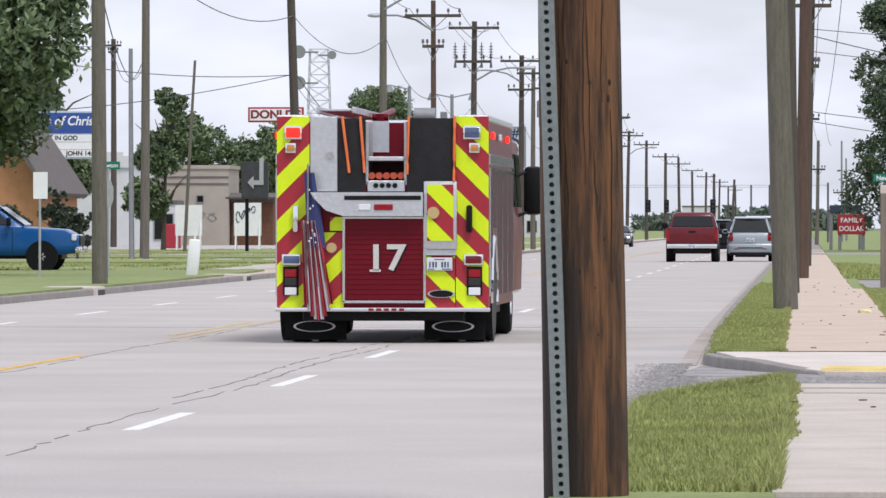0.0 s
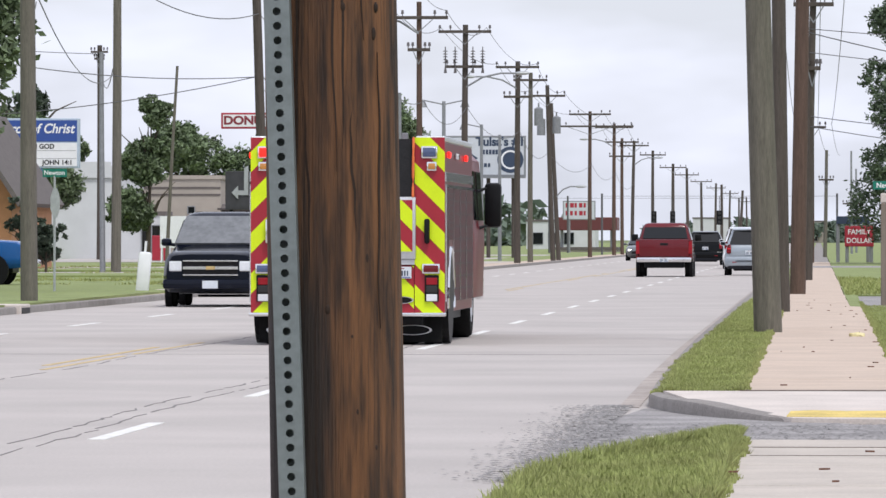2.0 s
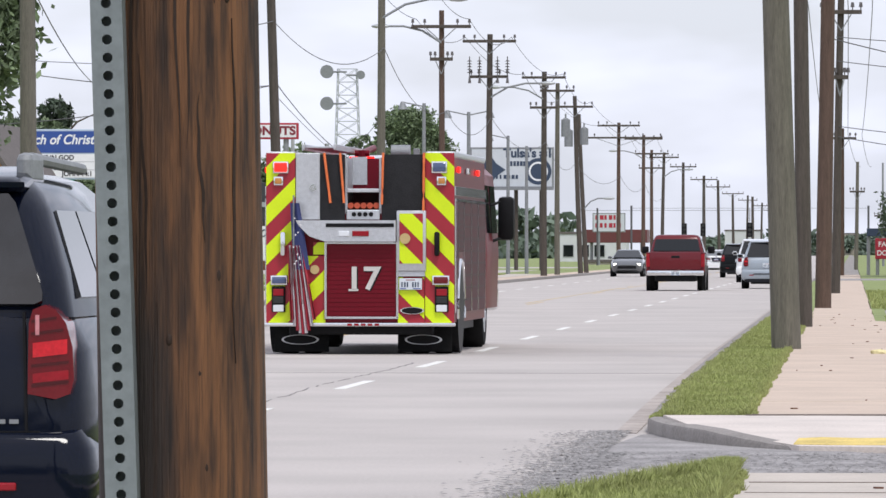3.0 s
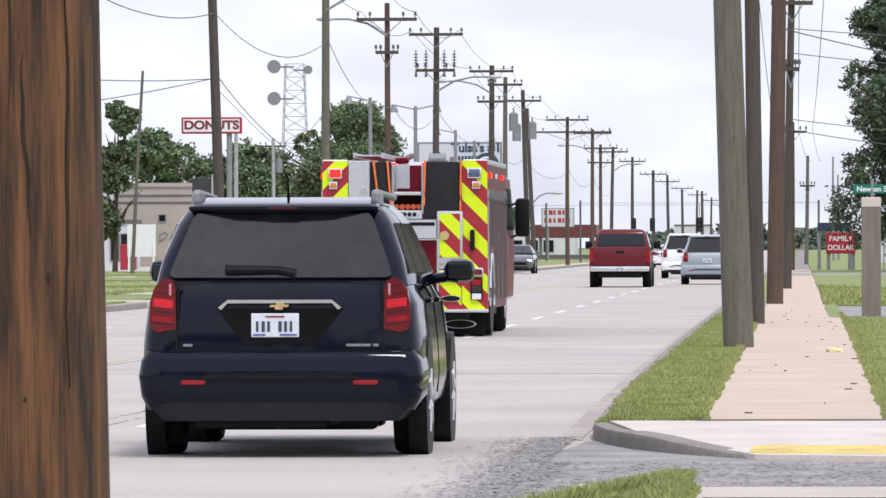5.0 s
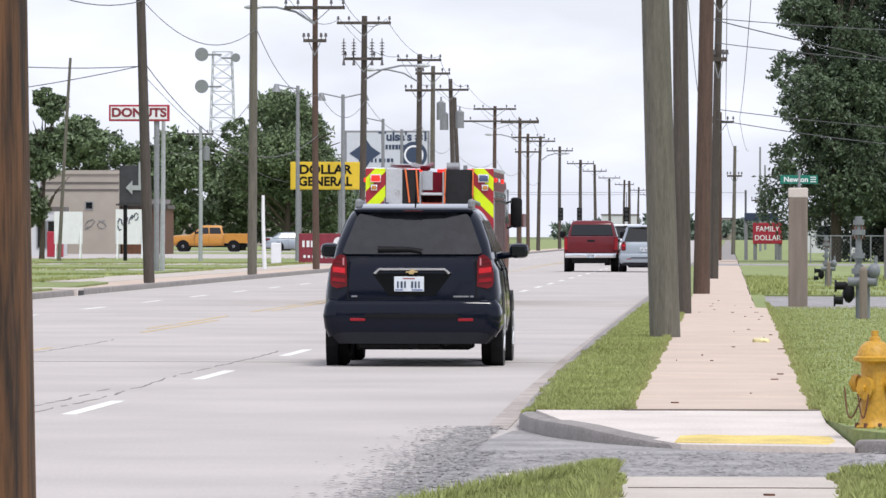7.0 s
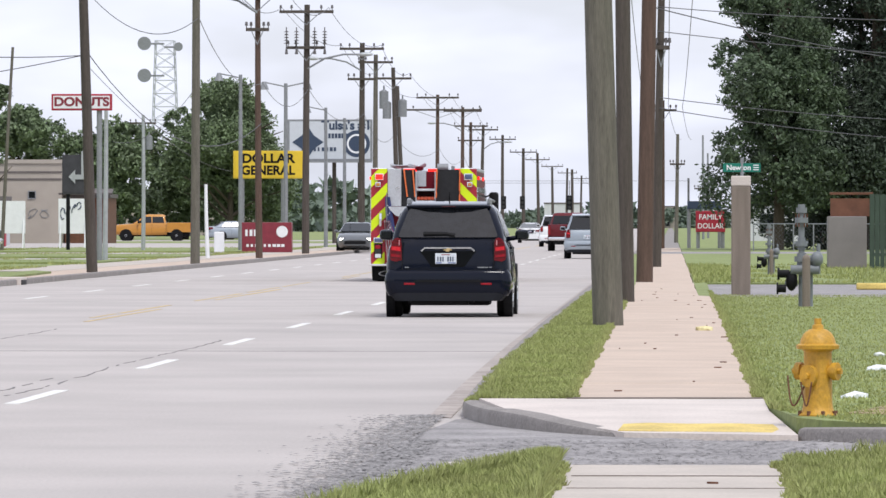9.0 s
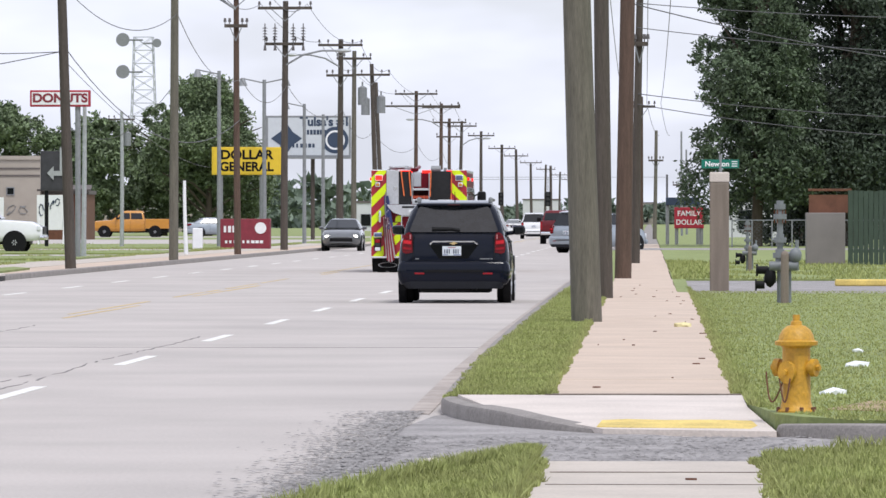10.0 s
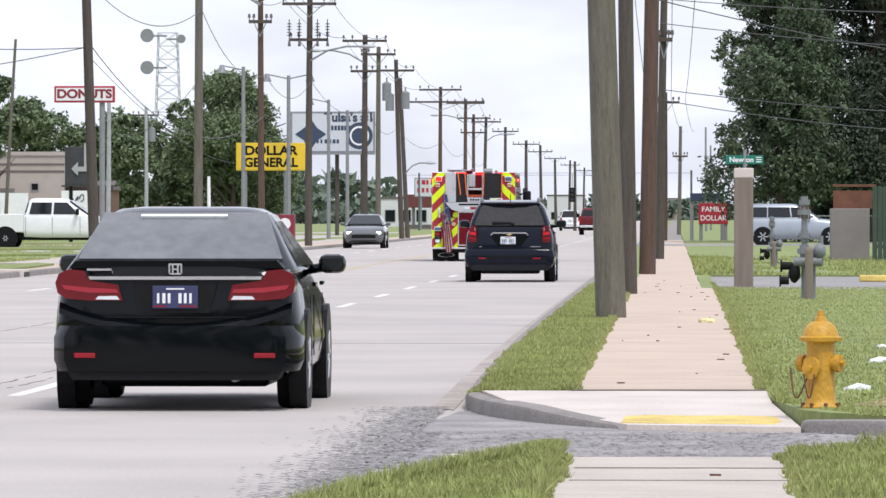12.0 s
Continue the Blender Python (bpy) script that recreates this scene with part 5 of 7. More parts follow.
def engine():
    """A pumper: chevroned tail, hose bed, ladders, shuttered sides, cab."""
    e = thing("fire_engine", "dark red fire engine with lime chevrons and warning lamps", "fire engine")
    # main body behind the tail skin
    bm = B()
    box(bm, -1.24, -0.20, 0.03, 6.3, 0.42, 2.60, 0.01)
    box(bm, 0.28, 1.24, 0.03, 6.3, 0.42, 2.60, 0.01)
    box(bm, -0.20, 0.28, 0.03, 6.3, 0.42, 1.85)
    box(bm, -0.20, 0.28, 2.2, 6.3, 1.85, 2.45)
    part("body", bm, "red_engine", e)
    for s in (-1, 1):       # silver top rails
        bm = B()
        box(bm, s * 1.06 - 0.19, s * 1.06 + 0.19, 0.02, 6.3, 2.60, 2.68, 0.02)
        part("top_rail", bm, "alu", e, "bright aluminium top rail")
    chevrons(e, -1.245, -0.86, 0.42, 2.66, 0.02, 1.0, 0.52, 0.1)
    chevrons(e, 0.86, 1.245, 0.42, 2.66, 0.02, -1.0, 0.52, 0.1)
    chevrons(e, -0.85, -0.46, 0.42, 1.30, 0.018, 1.0, 0.52, 0.45)
    chevrons(e, -0.62, -0.36, 1.32, 1.48, 0.018, 1.0, 0.52, 0.1)
    chevrons(e, 0.50, 0.85, 0.42, 1.02, 0.018, -1.0, 0.52, 0.4)
    bm = B()                 # hinged panel with its own chevrons
    box(bm, 0.485, 0.875, -0.05, 0.02, 1.10, 1.90, 0.015)
    door = part("ladder_door", bm, "alu", e, "aluminium-edged door with chevrons", True)
    chevrons(e, 0.525, 0.835, 1.20, 1.86, -0.052, -1.0, 0.52, 0.05)
    bm = B()
    tube(bm, (0.60, -0.085, 1.53), (0.60, -0.06, 1.53), 0.07, seg=20)
    part("round_badge", bm, "badge_gold", e, "round pale gold emblem")
    bm = B()
    tube(bm, (-0.60, -0.02, 1.12), (-0.60, 0.01, 1.12), 0.06, seg=18)
    part("round_badge", bm, "badge_gold", e)
    # tread plate and hose-bed covers
    bm = B()
    box(bm, -0.85, -0.53, -0.01, 0.03, 1.78, 2.66, 0.008)
    tread = part("tread_plate", bm, "alu", e, "bright aluminium tread plate")
    bm = B()
    tube(bm, (-0.62, -0.03, 2.20), (-0.62, 0, 2.20), 0.05, seg=18)
    part("cap", bm, "chrome", tread, "", True)
    for u0, u1, slack in ((-0.53, -0.20, 0.02), (0.29, 0.86, 0.03)):
        bm = B()
        rows = []
        for i in range(9):
            z = 1.77 + 0.87 * i / 8
            rows.append([(u0 + (u1 - u0) * k / 6, -0.012 - slack * math.sin(math.pi * i / 8) * math.sin(math.pi * k / 6), z) for k in range(7)] + [(u0 + (u1 - u0) * (6 - k) / 6, 0.02, z) for k in range(7)])
        loft(bm, rows)
        part("hose_bed_cover", bm, "black_cloth", e, "black vinyl hose-bed cover", True)
    for u, l0, tilt in ((-0.47, 2.0, 0.08), (-0.26, 2.0, 0.05), (0.31, 1.98, -0.02), (0.85, 1.9, -0.01)):
        bm = B()
        pipe(bm, [(u + tilt * i / 6, -0.05 - 0.012 * math.sin(i), 2.66 - (2.66 - l0) * i / 6) for i in range(7)], 0.017, 6)
        part("strap", bm, "orange_strap", e, "orange webbing strap")
    # hose bed niche: red back, white shelf, folded hose
    bm = B()
    box(bm, -0.19, 0.27, 0.9, 0.95, 1.86, 2.6)
    part("niche_wall", bm, "red_engine", e)
    bm = B()
    box(bm, -0.19, 0.02, 0.88, 0.895, 2.25, 2.62)
    box(bm, -0.20, -0.17, 0.04, 0.9, 1.86, 2.6)
    box(bm, 0.25, 0.28, 0.04, 0.9, 1.86, 2.6)
    part("niche_lining", bm, "alu", e, "bright aluminium partition")
    bm = B()
    box(bm, -0.17, 0.25, 0.0, 0.9, 2.14, 2.19, 0.008)
    part("shelf", bm, "alu", e)
    for k in range(5):
        bm = B()
        tube(bm, (-0.13 + 0.085 * k, 0.06, 1.965), (-0.13 + 0.085 * k, 0.8, 1.965), 0.042, seg=10)
        part("folded_hose", bm, "orange_hose", e, "coiled orange hose")
    bm = B()
    box(bm, -0.18, 0.26, 0.0, 0.06, 1.78, 1.91, 0.01)
    vent = part("coupling_plate", bm, "alu", e)
    for k in range(4):
        bm = B()
        tube(bm, (-0.08 + 0.075 * k, -0.02, 1.85), (-0.08 + 0.075 * k, 0.0, 1.85), 0.03, seg=12)
        part("coupling", bm, "black", vent)
    # step with hand holes
    bm = B()
    prism(bm, [(-0.84, 1.77), (0.48, 1.77), (0.48, 1.49), (-0.45, 1.49), (-0.66, 1.56), (-0.80, 1.70)], "y", -0.16, 0.02)
    step = part("rear_step", bm, "alu", e, "wide aluminium tread-plate step")
    bm = B()
    box(bm, -0.44, 0.46, -0.172, -0.158, 1.68, 1.73, 0.005)
    part("slot", bm, "black", step)
    for u, ww, mt in ((-0.20, 0.07, "lens_white"), (0.02, 0.11, "tail")):
        bm = B()
        box(bm, u - ww, u + ww, -0.18, -0.158, 1.56, 1.63, 0.008)
        part("step_lamp", bm, mt, step)
    # roller door with the number
    bm = B()
    box(bm, -0.44, 0.48, -0.015, 0.02, 0.50, 1.46, 0.006)
    shutter = part("roller_door", bm, "red_engine", e, "dark red roller door with number 17")
    for k in range(16):
        bm = B()
        box(bm, -0.43, 0.47, -0.022, -0.014, 0.515 + k * 0.0585, 0.565 + k * 0.0585)
        part("door_slat", bm, "red_engine", shutter)
    bm = B()
    for x0, x1, z0, z1 in ((-0.47, -0.44, 0.48, 1.46), (0.48, 0.51, 0.48, 1.46), (-0.47, 0.51, 1.46, 1.485), (-0.47, 0.51, 0.47, 0.50)):
        box(bm, x0, x1, -0.035, 0.02, z0, z1, 0.004)
    part("door_frame", bm, "chrome", shutter)
    words("17", 0.42, "number_silver", shutter, pose(0.04, -0.03, 0.99) @ UPRIGHT, "number", 0.006, wide=1.10, label="large silver number 17")
    words("17", 0.42, "black", shutter, pose(0.056, -0.0255, 0.976) @ UPRIGHT, "number_shadow", 0.003, wide=1.10)
    bm = B()
    box(bm, -0.15, -0.02, -0.036, -0.024, 0.838, 0.865)
    part("numeral_foot", bm, "number_silver", shutter)
    bm = B()
    box(bm, 0.49, 0.86, -0.02, 0.02, 1.03, 1.10, 0.006)
    part("alu_strip", bm, "alu", e)
    plate(e, 0.67, -0.02, 0.93, 0.30, 0.15)
    for sc, mt, dy in ((1.0, "chrome", 0.0), (0.86, "black", -0.004)):
        bm = B()
        bmesh.ops.create_cone(bm, cap_ends=True, segments=28, radius1=0.5, radius2=0.5, depth=1, matrix=Matrix.Translation((0.69, -0.012 + dy, 0.58)) @ Matrix.Diagonal((0.32 * sc, 0.02, 0.095 * sc, 1)) @ pose(0, 0, 0, 90))
        part("oval_badge", bm, mt, e, "black oval badge with a bright rim")
    # bumper, tail board
    bm = B()
    box(bm, -1.26, 1.26, -0.10, 0.10, 0.37, 0.42, 0.012)
    tail = part("tail_board", bm, "chrome", e, "bright tail board", True)
    for k in range(5):
        bm = B()
        box(bm, -0.16 + 0.09 * k, -0.10 + 0.09 * k, -0.112, -0.098, 0.38, 0.41)
        part("marker_lamp", bm, "tail", tail)
    # lamps
    for s, top in ((-1, "glow_red"), (1, "lens_blue")):
        warning_lamp(e, s * 1.05, 2.47, 0.17, 0.12, top)
        warning_lamp(e, s * 1.08, 2.29, 0.09, 0.08, "lens_amber")
        warning_lamp(e, s * 1.07, 0.98, 0.19, 0.09, "lens_blue" if s < 0 else "tail_deep")
        bm = B()
        box(bm, s * 1.08 - 0.09, s * 1.08 + 0.09, -0.02, 0.02, 0.56, 0.90, 0.012)
        cluster = part("lamp_housing", bm, "black", e)
        for z, mt in ((0.82, "tail"), (0.72, "lens_dark"), (0.61, "lens_white")):
            bm = B()
            box(bm, s * 1.08 - 0.07, s * 1.08 + 0.07, -0.035, -0.015, z - 0.045, z + 0.045, 0.008)
            part("lens", bm, mt, cluster)
        bm = B()
        box(bm, s * 1.02 - 0.035, s * 1.02 + 0.035, -0.07, 0.0, 1.30, 1.62, 0.025)
        part("grab_handle", bm, "chrome" if s < 0 else "black", e, "", True)
        # mud flaps with oval badges
        u = s * 0.82
        bm = B()
        box(bm, u - 0.36, u + 0.36, 0.52, 0.545, 0.03, 0.42, 0.004)
        flap = part("mud_flap", bm, "rubber", e, "black rubber mud flap with oval badge")
        for sc, mt, dy in ((1.0, "sign_white", 0.0), (0.88, "black", -0.004)):
            bm = B()
            bmesh.ops.create_cone(bm, cap_ends=True, segments=28, radius1=0.5, radius2=0.5, depth=1, matrix=Matrix.Translation((u - 0.02, 0.515 + dy, 0.19)) @ Matrix.Diagonal((0.50 * sc, 0.008, 0.13 * sc, 1)) @ pose(0, 0, 0, 90))
            part("oval_badge", bm, mt, flap)
        for xo in (s * 1.03, s * 0.72):
            wheel(e, xo, 1.15, 0.52, 0.28, "alu")
        wheel(e, s * 1.02, 6.95, 0.53, 0.36, "alu")
        # side skin: shutters, trims, wheel arch
        for y0, y1, z0 in ((0.12, 0.62, 0.55), (1.75, 3.1, 0.55), (3.25, 4.5, 0.55), (4.65, 6.1, 0.55), (0.66, 1.7, 1.35)):
            bm = B()
            box(bm, s * 1.247 - 0.008, s * 1.247 + 0.008, y0, y1, z0, 2.02, 0.004)
            door = part("side_shutter", bm, "shutter_alu", e, "dark reddish satin side shutter")
            for q in range(1, 9):
                bm = B()
                zz = z0 + (2.02 - z0) * q / 9
                box(bm, s * 1.256 - 0.003, s * 1.256 + 0.003, y0, y1, zz - 0.006, zz + 0.006)
                part("slat_groove", bm, "black", door)
            bm = B()
            for a, b, c, d in ((y0 - 0.03, y0, z0, 2.02), (y1, y1 + 0.03, z0, 2.02), (y0 - 0.03, y1 + 0.03, 2.02, 2.06)):
                box(bm, s * 1.25 - 0.016, s * 1.25 + 0.016, a, b, c, d)
            part("shutter_frame", bm, "chrome", door)
        bm = B()
        box(bm, s * 1.25 - 0.012, s * 1.25 + 0.012, 0.05, 6.3, 2.10, 2.22, 0.004)
        part("side_stripe", bm, "chrome", e)
        bm = B()
        pipe(bm, [(s * 1.25, 1.15 + 0.64 * math.cos(radians(a)), 0.60 + 0.64 * math.sin(radians(a))) for a in range(-12, 193, 12)], 0.03)
        rim_trim = part("wheel_arch", bm, "chrome", e, "", True)
        bm = B()
        tube(bm, (s * 1.15, 1.15, 0.62), (s * 1.256, 1.15, 0.62), 0.61, seg=30)
        part("arch_liner", bm, "black", rim_trim)
        for k, (y, mt) in enumerate(((0.35, "glow_red"), (2.2, "lens_white"), (4.2, "glow_red"))):
            bm = B()
            box(bm, s * 1.275 - 0.02, s * 1.275 + 0.02, y, y + 0.22, 2.40, 2.48, 0.012)
            part("side_lamp", bm, mt, e)
        # mirror on its arm
        bm = B()
        pipe(bm, [(s * 1.2, 8.3, 2.02), (s * 1.34, 8.40, 2.08), (s * 1.42, 8.45, 1.9), (s * 1.34, 8.40, 1.55), (s * 1.2, 8.3, 1.5)], 0.025)
        arm = part("mirror_arm", bm, "black", e)
        bm = B()
        box(bm, s * 1.42 - 0.12, s * 1.42 + 0.12, 8.36, 8.5, 1.52, 2.15, 0.06)
        part("mirror", bm, "black", arm, "tall black mirror", True)
    # pump house and cab
    bm = B()
    box(bm, -1.2, 1.2, 6.3, 6.9, 0.5, 2.35, 0.02)
    part("pump_panel", bm, "alu", e)
    bm = B()
    loft(bm, [rounded(x, y0, y1, z, 0.15) for z, y0, y1, x in ((0.55, 6.75, 9.6, 1.22), (1.3, 6.75, 9.66, 1.24), (1.6, 6.75, 9.6, 1.23), (2.45, 6.8, 9.3, 1.18), (2.58, 6.9, 9.15, 1.05))])
    cab = part("cab", bm, "red_engine", e, smooth=True)
    for s in (-1, 1):
        for y0, y1 in ((6.95, 7.7), (7.95, 9.1)):
            bm = B()
            patch(bm, [(s * 1.232, y0, 1.62), (s * 1.232, y1, 1.62), (s * 1.19, y1 - 0.08, 2.3), (s * 1.19, y0, 2.3)], (s, 0, 0.05), 0.014)
            part("cab_window", bm, "glass", cab)
    bm = B()
    patch(bm, [(-1.1, 9.60, 1.62), (1.1, 9.60, 1.62), (1.05, 9.36, 2.35), (-1.05, 9.36, 2.35)], (0, 1, 0.2), 0.02)
    part("windscreen", bm, "glass", cab)
    bm = B()
    box(bm, -1.2, 1.2, 9.5, 10.1, 0.5, 0.85, 0.05)
    part("front_bumper", bm, "chrome", e, "", True)
    bm = B()
    box(bm, -0.8, 0.8, 7.5, 7.9, 2.58, 2.74, 0.04)
    bar = part("light_bar", bm, "chrome", e, "", True)
    for u in (-0.6, 0.0, 0.6):
        bm = B()
        box(bm, u - 0.18, u + 0.18, 7.47, 7.5, 2.60, 2.72, 0.01)
        part("lens", bm, "glow_red", bar)
    # roof gear: ladder, deck gun, hose reel
    bm = B()
    for x in (-0.78, -0.36):
        box(bm, x - 0.02, x + 0.02, 0.3, 5.5, 2.70, 2.78, 0.006)
    for k in range(12):
        tube(bm, (-0.78, 0.5 + 0.4 * k, 2.74), (-0.36, 0.5 + 0.4 * k, 2.74), 0.016, seg=6)
    part("ladder", bm, "alu", e, "aluminium ladder on the roof")
    bm = B()
    tube(bm, (-0.22, 3.0, 2.40), (-0.22, 3.0, 2.74), 0.06)
    tube(bm, (-0.22, 3.0, 2.70), (-0.12, 3.7, 2.78), 0.045)
    tube(bm, (-0.32, 3.0, 2.70), (-0.12, 3.0, 2.70), 0.045)
    part("deck_gun", bm, "red_engine", e, "red water cannon")
    bm = B()
    tube(bm, (0.24, 2.2, 2.70), (0.50, 2.2, 2.70), 0.10)
    part("hose_reel", bm, "steel_dull", e, "", True)
    bm = B()
    box(bm, 0.60, 0.68, 1.4, 1.5, 2.6, 2.74, 0.01)
    part("bracket", bm, "steel_dull", e)
    # chassis
    bm = B()
    box(bm, -0.95, 0.95, 0.15, 0.5, 0.26, 0.38, 0.02)
    box(bm, -0.45, 0.45, 0.3, 9.3, 0.3, 0.6)
    box(bm, -1.1, 1.1, 2.0, 6.0, 0.30, 0.52)
    tube(bm, (-0.9, 1.15, 0.52), (0.9, 1.15, 0.52), 0.11)
    ball(bm, (0, 1.15, 0.5), 0.24)
    part("chassis", bm, "black", e)
    return e


def flag_on(e):
    """A flag hanging in folds from the left grab rail: three narrow rigid strips."""
    bm = B()
    tube(bm, (-0.87, -0.12, 2.1), (-0.87, -0.12, 1.0), 0.012, seg=6)
    fl = part("flag_staff", bm, "steel_dull", e)
    rng = random.Random(4)
    def strip(u0, u1, z0, z1, dx, mt, n):
        bm = B()
        rows = []
        for i in range(7):
            s = i / 6
            z = z1 + (z0 - z1) * s
            c = dx * s
            grow = 0.6 + 0.5 * s
            rows.append([(-0.87 + c + (u0 + (u1 - u0) * k / 3) * grow, -0.13 - 0.035 * math.sin(n + 2.2 * k + 3 * s), z) for k in range(4)] + [(-0.87 + c + (u0 + (u1 - u0) * (3 - k) / 3) * grow, -0.115 - 0.035 * math.sin(n + 2.2 * (3 - k) + 3 * s), z) for k in range(4)])
        loft(bm, rows)
        part("flag_strip", bm, mt, fl, "hanging striped flag cloth" if n == 0 else "", True)
    for k in range(9):
        u = -0.13 + k * 0.034
        strip(u, u + 0.042, 0.27 + 0.012 * (k - 4) ** 2, 1.44, 0.10, "flag_red" if k % 2 == 0 else "flag_white", k * 0.5)
    strip(-0.07, 0.13, 1.12, 2.0, 0.07, "flag_blue", 2.0)
    for k in range(14):
        bm = B()
        u, z = rng.uniform(-0.03, 0.11), rng.uniform(1.12, 1.85)
        ball(bm, (-0.85 + u * 0.8, -0.17, z), 0.013, 1, 0.6, 1, 1)
        part("star", bm, "flag_white", fl)


fire_engine = engine()
flag_on(fire_engine)
navy_suv = hatchback("suv", "navy blue suv driving away with a dusty skirt", "navy")
black_saloon = saloon("saloon_car", "glossy black saloon car driving away", "black_car")
red_pickup = pickup("pickup_truck", "dark red pickup truck with a chrome bumper", "red_car")
silver_suv = hatchback("suv", "blue-silver suv driving ahead of the traffic", "silver_car", 1.84, 4.45, 1.74, 1.14, detail=False)
white_suv = hatchback("suv", "white suv in the nearside lane", "white_car", 1.95, 4.9, 1.86, 1.22, detail=False)
dark_suv = hatchback("suv", "black suv in the nearside lane", "black_car", 1.9, 4.7, 1.72, 1.16, detail=False)
white_car = saloon("saloon_car", "white saloon far ahead on the road", "white_car")
patrol_suv = hatchback("suv", "dark blue suv coming up the far lane", "navy", 2.0, 5.1, 1.9, 1.25, detail=False)
oncoming = saloon("saloon_car", "dark grey saloon with lit headlamps coming nearer", "grey_car", lit=True)
white_pickup = pickup("pickup_truck", "white pickup truck pulling out of a forecourt", "white_car")
blue_pickup = pickup("pickup_truck", "bright blue pickup truck parked on a drive", "blue_car")
orange_pickup = pickup("pickup_truck", "old orange pickup truck parked on a forecourt", "orange_car")
parked_car = saloon("saloon_car", "grey saloon car parked on a forecourt", "silver_car")
blue_pickup.matrix_basis = pose(-27.2, 172, 0.11, 0, 0, -90)
orange_pickup.matrix_basis = pose(-35.0, 482, 0.118, 0, 0, 90)
parked_car.matrix_basis = pose(-34.2, 487, 0.118, 0, 0, -80)
# ---- trees ----
def leaves(name, parent, blobs, count, size, material, seed, label=""):
    """A crown: many small bent leaves in clumps spread over the shells of ellipsoids (centre, radii)."""
    r = np.random.default_rng(seed)
    vs, weights = [], np.array([b[1][0] * b[1][1] + b[1][1] * b[1][2] for b in blobs], float)
    for b, n in zip(blobs, (weights / weights.sum() * count).astype(int)):
        c, rad = np.array(b[0]), np.array(b[1])
        k = max(6, n // 26)
        d = r.normal(size=(k, 3))
        d /= np.linalg.norm(d, axis=1)[:, None]
        clump = c + d * rad * (0.55 + 0.5 * r.random((k, 1)) ** 0.6)
        at = clump[r.integers(0, k, n)] + r.normal(size=(n, 3)) * rad * 0.11
        vs.append(at)
    at = np.concatenate(vs)
    n = len(at)
    u = r.normal(size=(n, 3))
    u /= np.linalg.norm(u, axis=1)[:, None]
    v = np.cross(u, r.normal(size=(n, 3)))
    v /= np.linalg.norm(v, axis=1)[:, None]
    s = size * (0.6 + 0.8 * r.random((n, 1)))
    quad = np.stack([at - u * s, at + v * s * 0.45, at + u * s, at - v * s * 0.45], 1).reshape(-1, 3)
    me = bpy.data.meshes.new(name)
    me.from_pydata(quad.tolist(), [], np.arange(4 * n).reshape(-1, 4).tolist())
    me.materials.append(M[material])
    ob = new(name, me)
    ob.parent = parent
    return tagged(ob, label) if label else ob


def tree(x, y, h, spread, label, material="leaf", count=14000, size=0.22, seed=1, clear=0.25, trunk=0.25, z=0.1, blobs=None):
    """A tapered trunk, limbs and a crown of small leaves."""
    t = thing("tree", label, "tree", pose(x, y, z))
    r = random.Random(seed)
    bm = B()
    base = h * clear
    tube(bm, (0, 0, -0.3), (0.05 * h * 0.1, 0, base), trunk, trunk * 0.75, 12)
    tube(bm, (0.005 * h, 0, base), (0.02 * h, 0, h * 0.75), trunk * 0.75, trunk * 0.2, 10)
    for k in range(8):
        a, zz = k * 0.8 + r.random(), base + (h * 0.5) * r.random()
        e = (math.cos(a) * spread * 0.75, math.sin(a) * spread * 0.75, zz + h * (0.12 + 0.15 * r.random()))
        m = (e[0] * 0.5, e[1] * 0.5, zz + (e[2] - zz) * 0.7)
        tube(bm, (0, 0, zz), m, trunk * 0.4, trunk * 0.25, 8)
        tube(bm, m, e, trunk * 0.25, trunk * 0.08, 6)
    part("trunk", bm, "bark", t, smooth=True)
    if blobs is None:
        blobs = []
        for k in range(13):
            a, q = r.random() * 6.28, r.random() ** 0.5
            zz = base + (h - base) * (0.12 + 0.76 * r.random())
            w = spread * (0.36 + 0.2 * r.random()) * (1.15 - 0.6 * (zz - base) / (h - base))
            q *= 1.0 - 0.5 * (zz - base) / (h - base)
            blobs.append(((math.cos(a) * q * spread * 0.7, math.sin(a) * q * spread * 0.7, zz), (w, w, w * 0.8)))
    leaves("crown", t, blobs, count, size, material, seed)
    return t


def fir_blobs(h, spread, base, seed):
    r = random.Random(seed)
    out = []
    for k in range(64):
        s = r.random() ** 0.8
        zz = base + (h - base) * s
        q, a = spread * (1.05 - 0.75 * s) * (0.35 + 0.6 * r.random()), r.random() * 6.28
        w = spread * (0.30 + 0.15 * r.random()) * (1.1 - 0.5 * s)
        out.append(((math.cos(a) * q, math.sin(a) * q, zz), (w, w, w * 0.9)))
    return out


# thicket: inner shade in the dark leaf colour, outer light in the greener one
tree(9.4, 313, 21.7, 5.6, "tall dense dark green tree beside the fence", "leaf_dark", 150000, 0.115, 11, 0.10, 0.5, blobs=fir_blobs(22.0, 5.9, 1.4, 11))
tree(16.4, 319, 21.7, 6.8, "tall dense dark green tree behind the fence", "leaf_dark", 150000, 0.125, 12, 0.10, 0.5, blobs=fir_blobs(21.7, 7.4, 1.2, 12))
tree(4.95, 308, 17, 2.5, "leafy tree at the edge of a thicket, its light put into a greener colour", "leaf_lit_edge", 80000, 0.105, 13, 0.16, 0.3, blobs=fir_blobs(18.4, 3.4, 2.6, 13))
tree(24.8, 313, 20, 6.2, "tall dense dark green tree behind the fence", "leaf_dark", 60000, 0.17, 14, 0.10, 0.5, blobs=fir_blobs(18.6, 6.5, 1.2, 14))
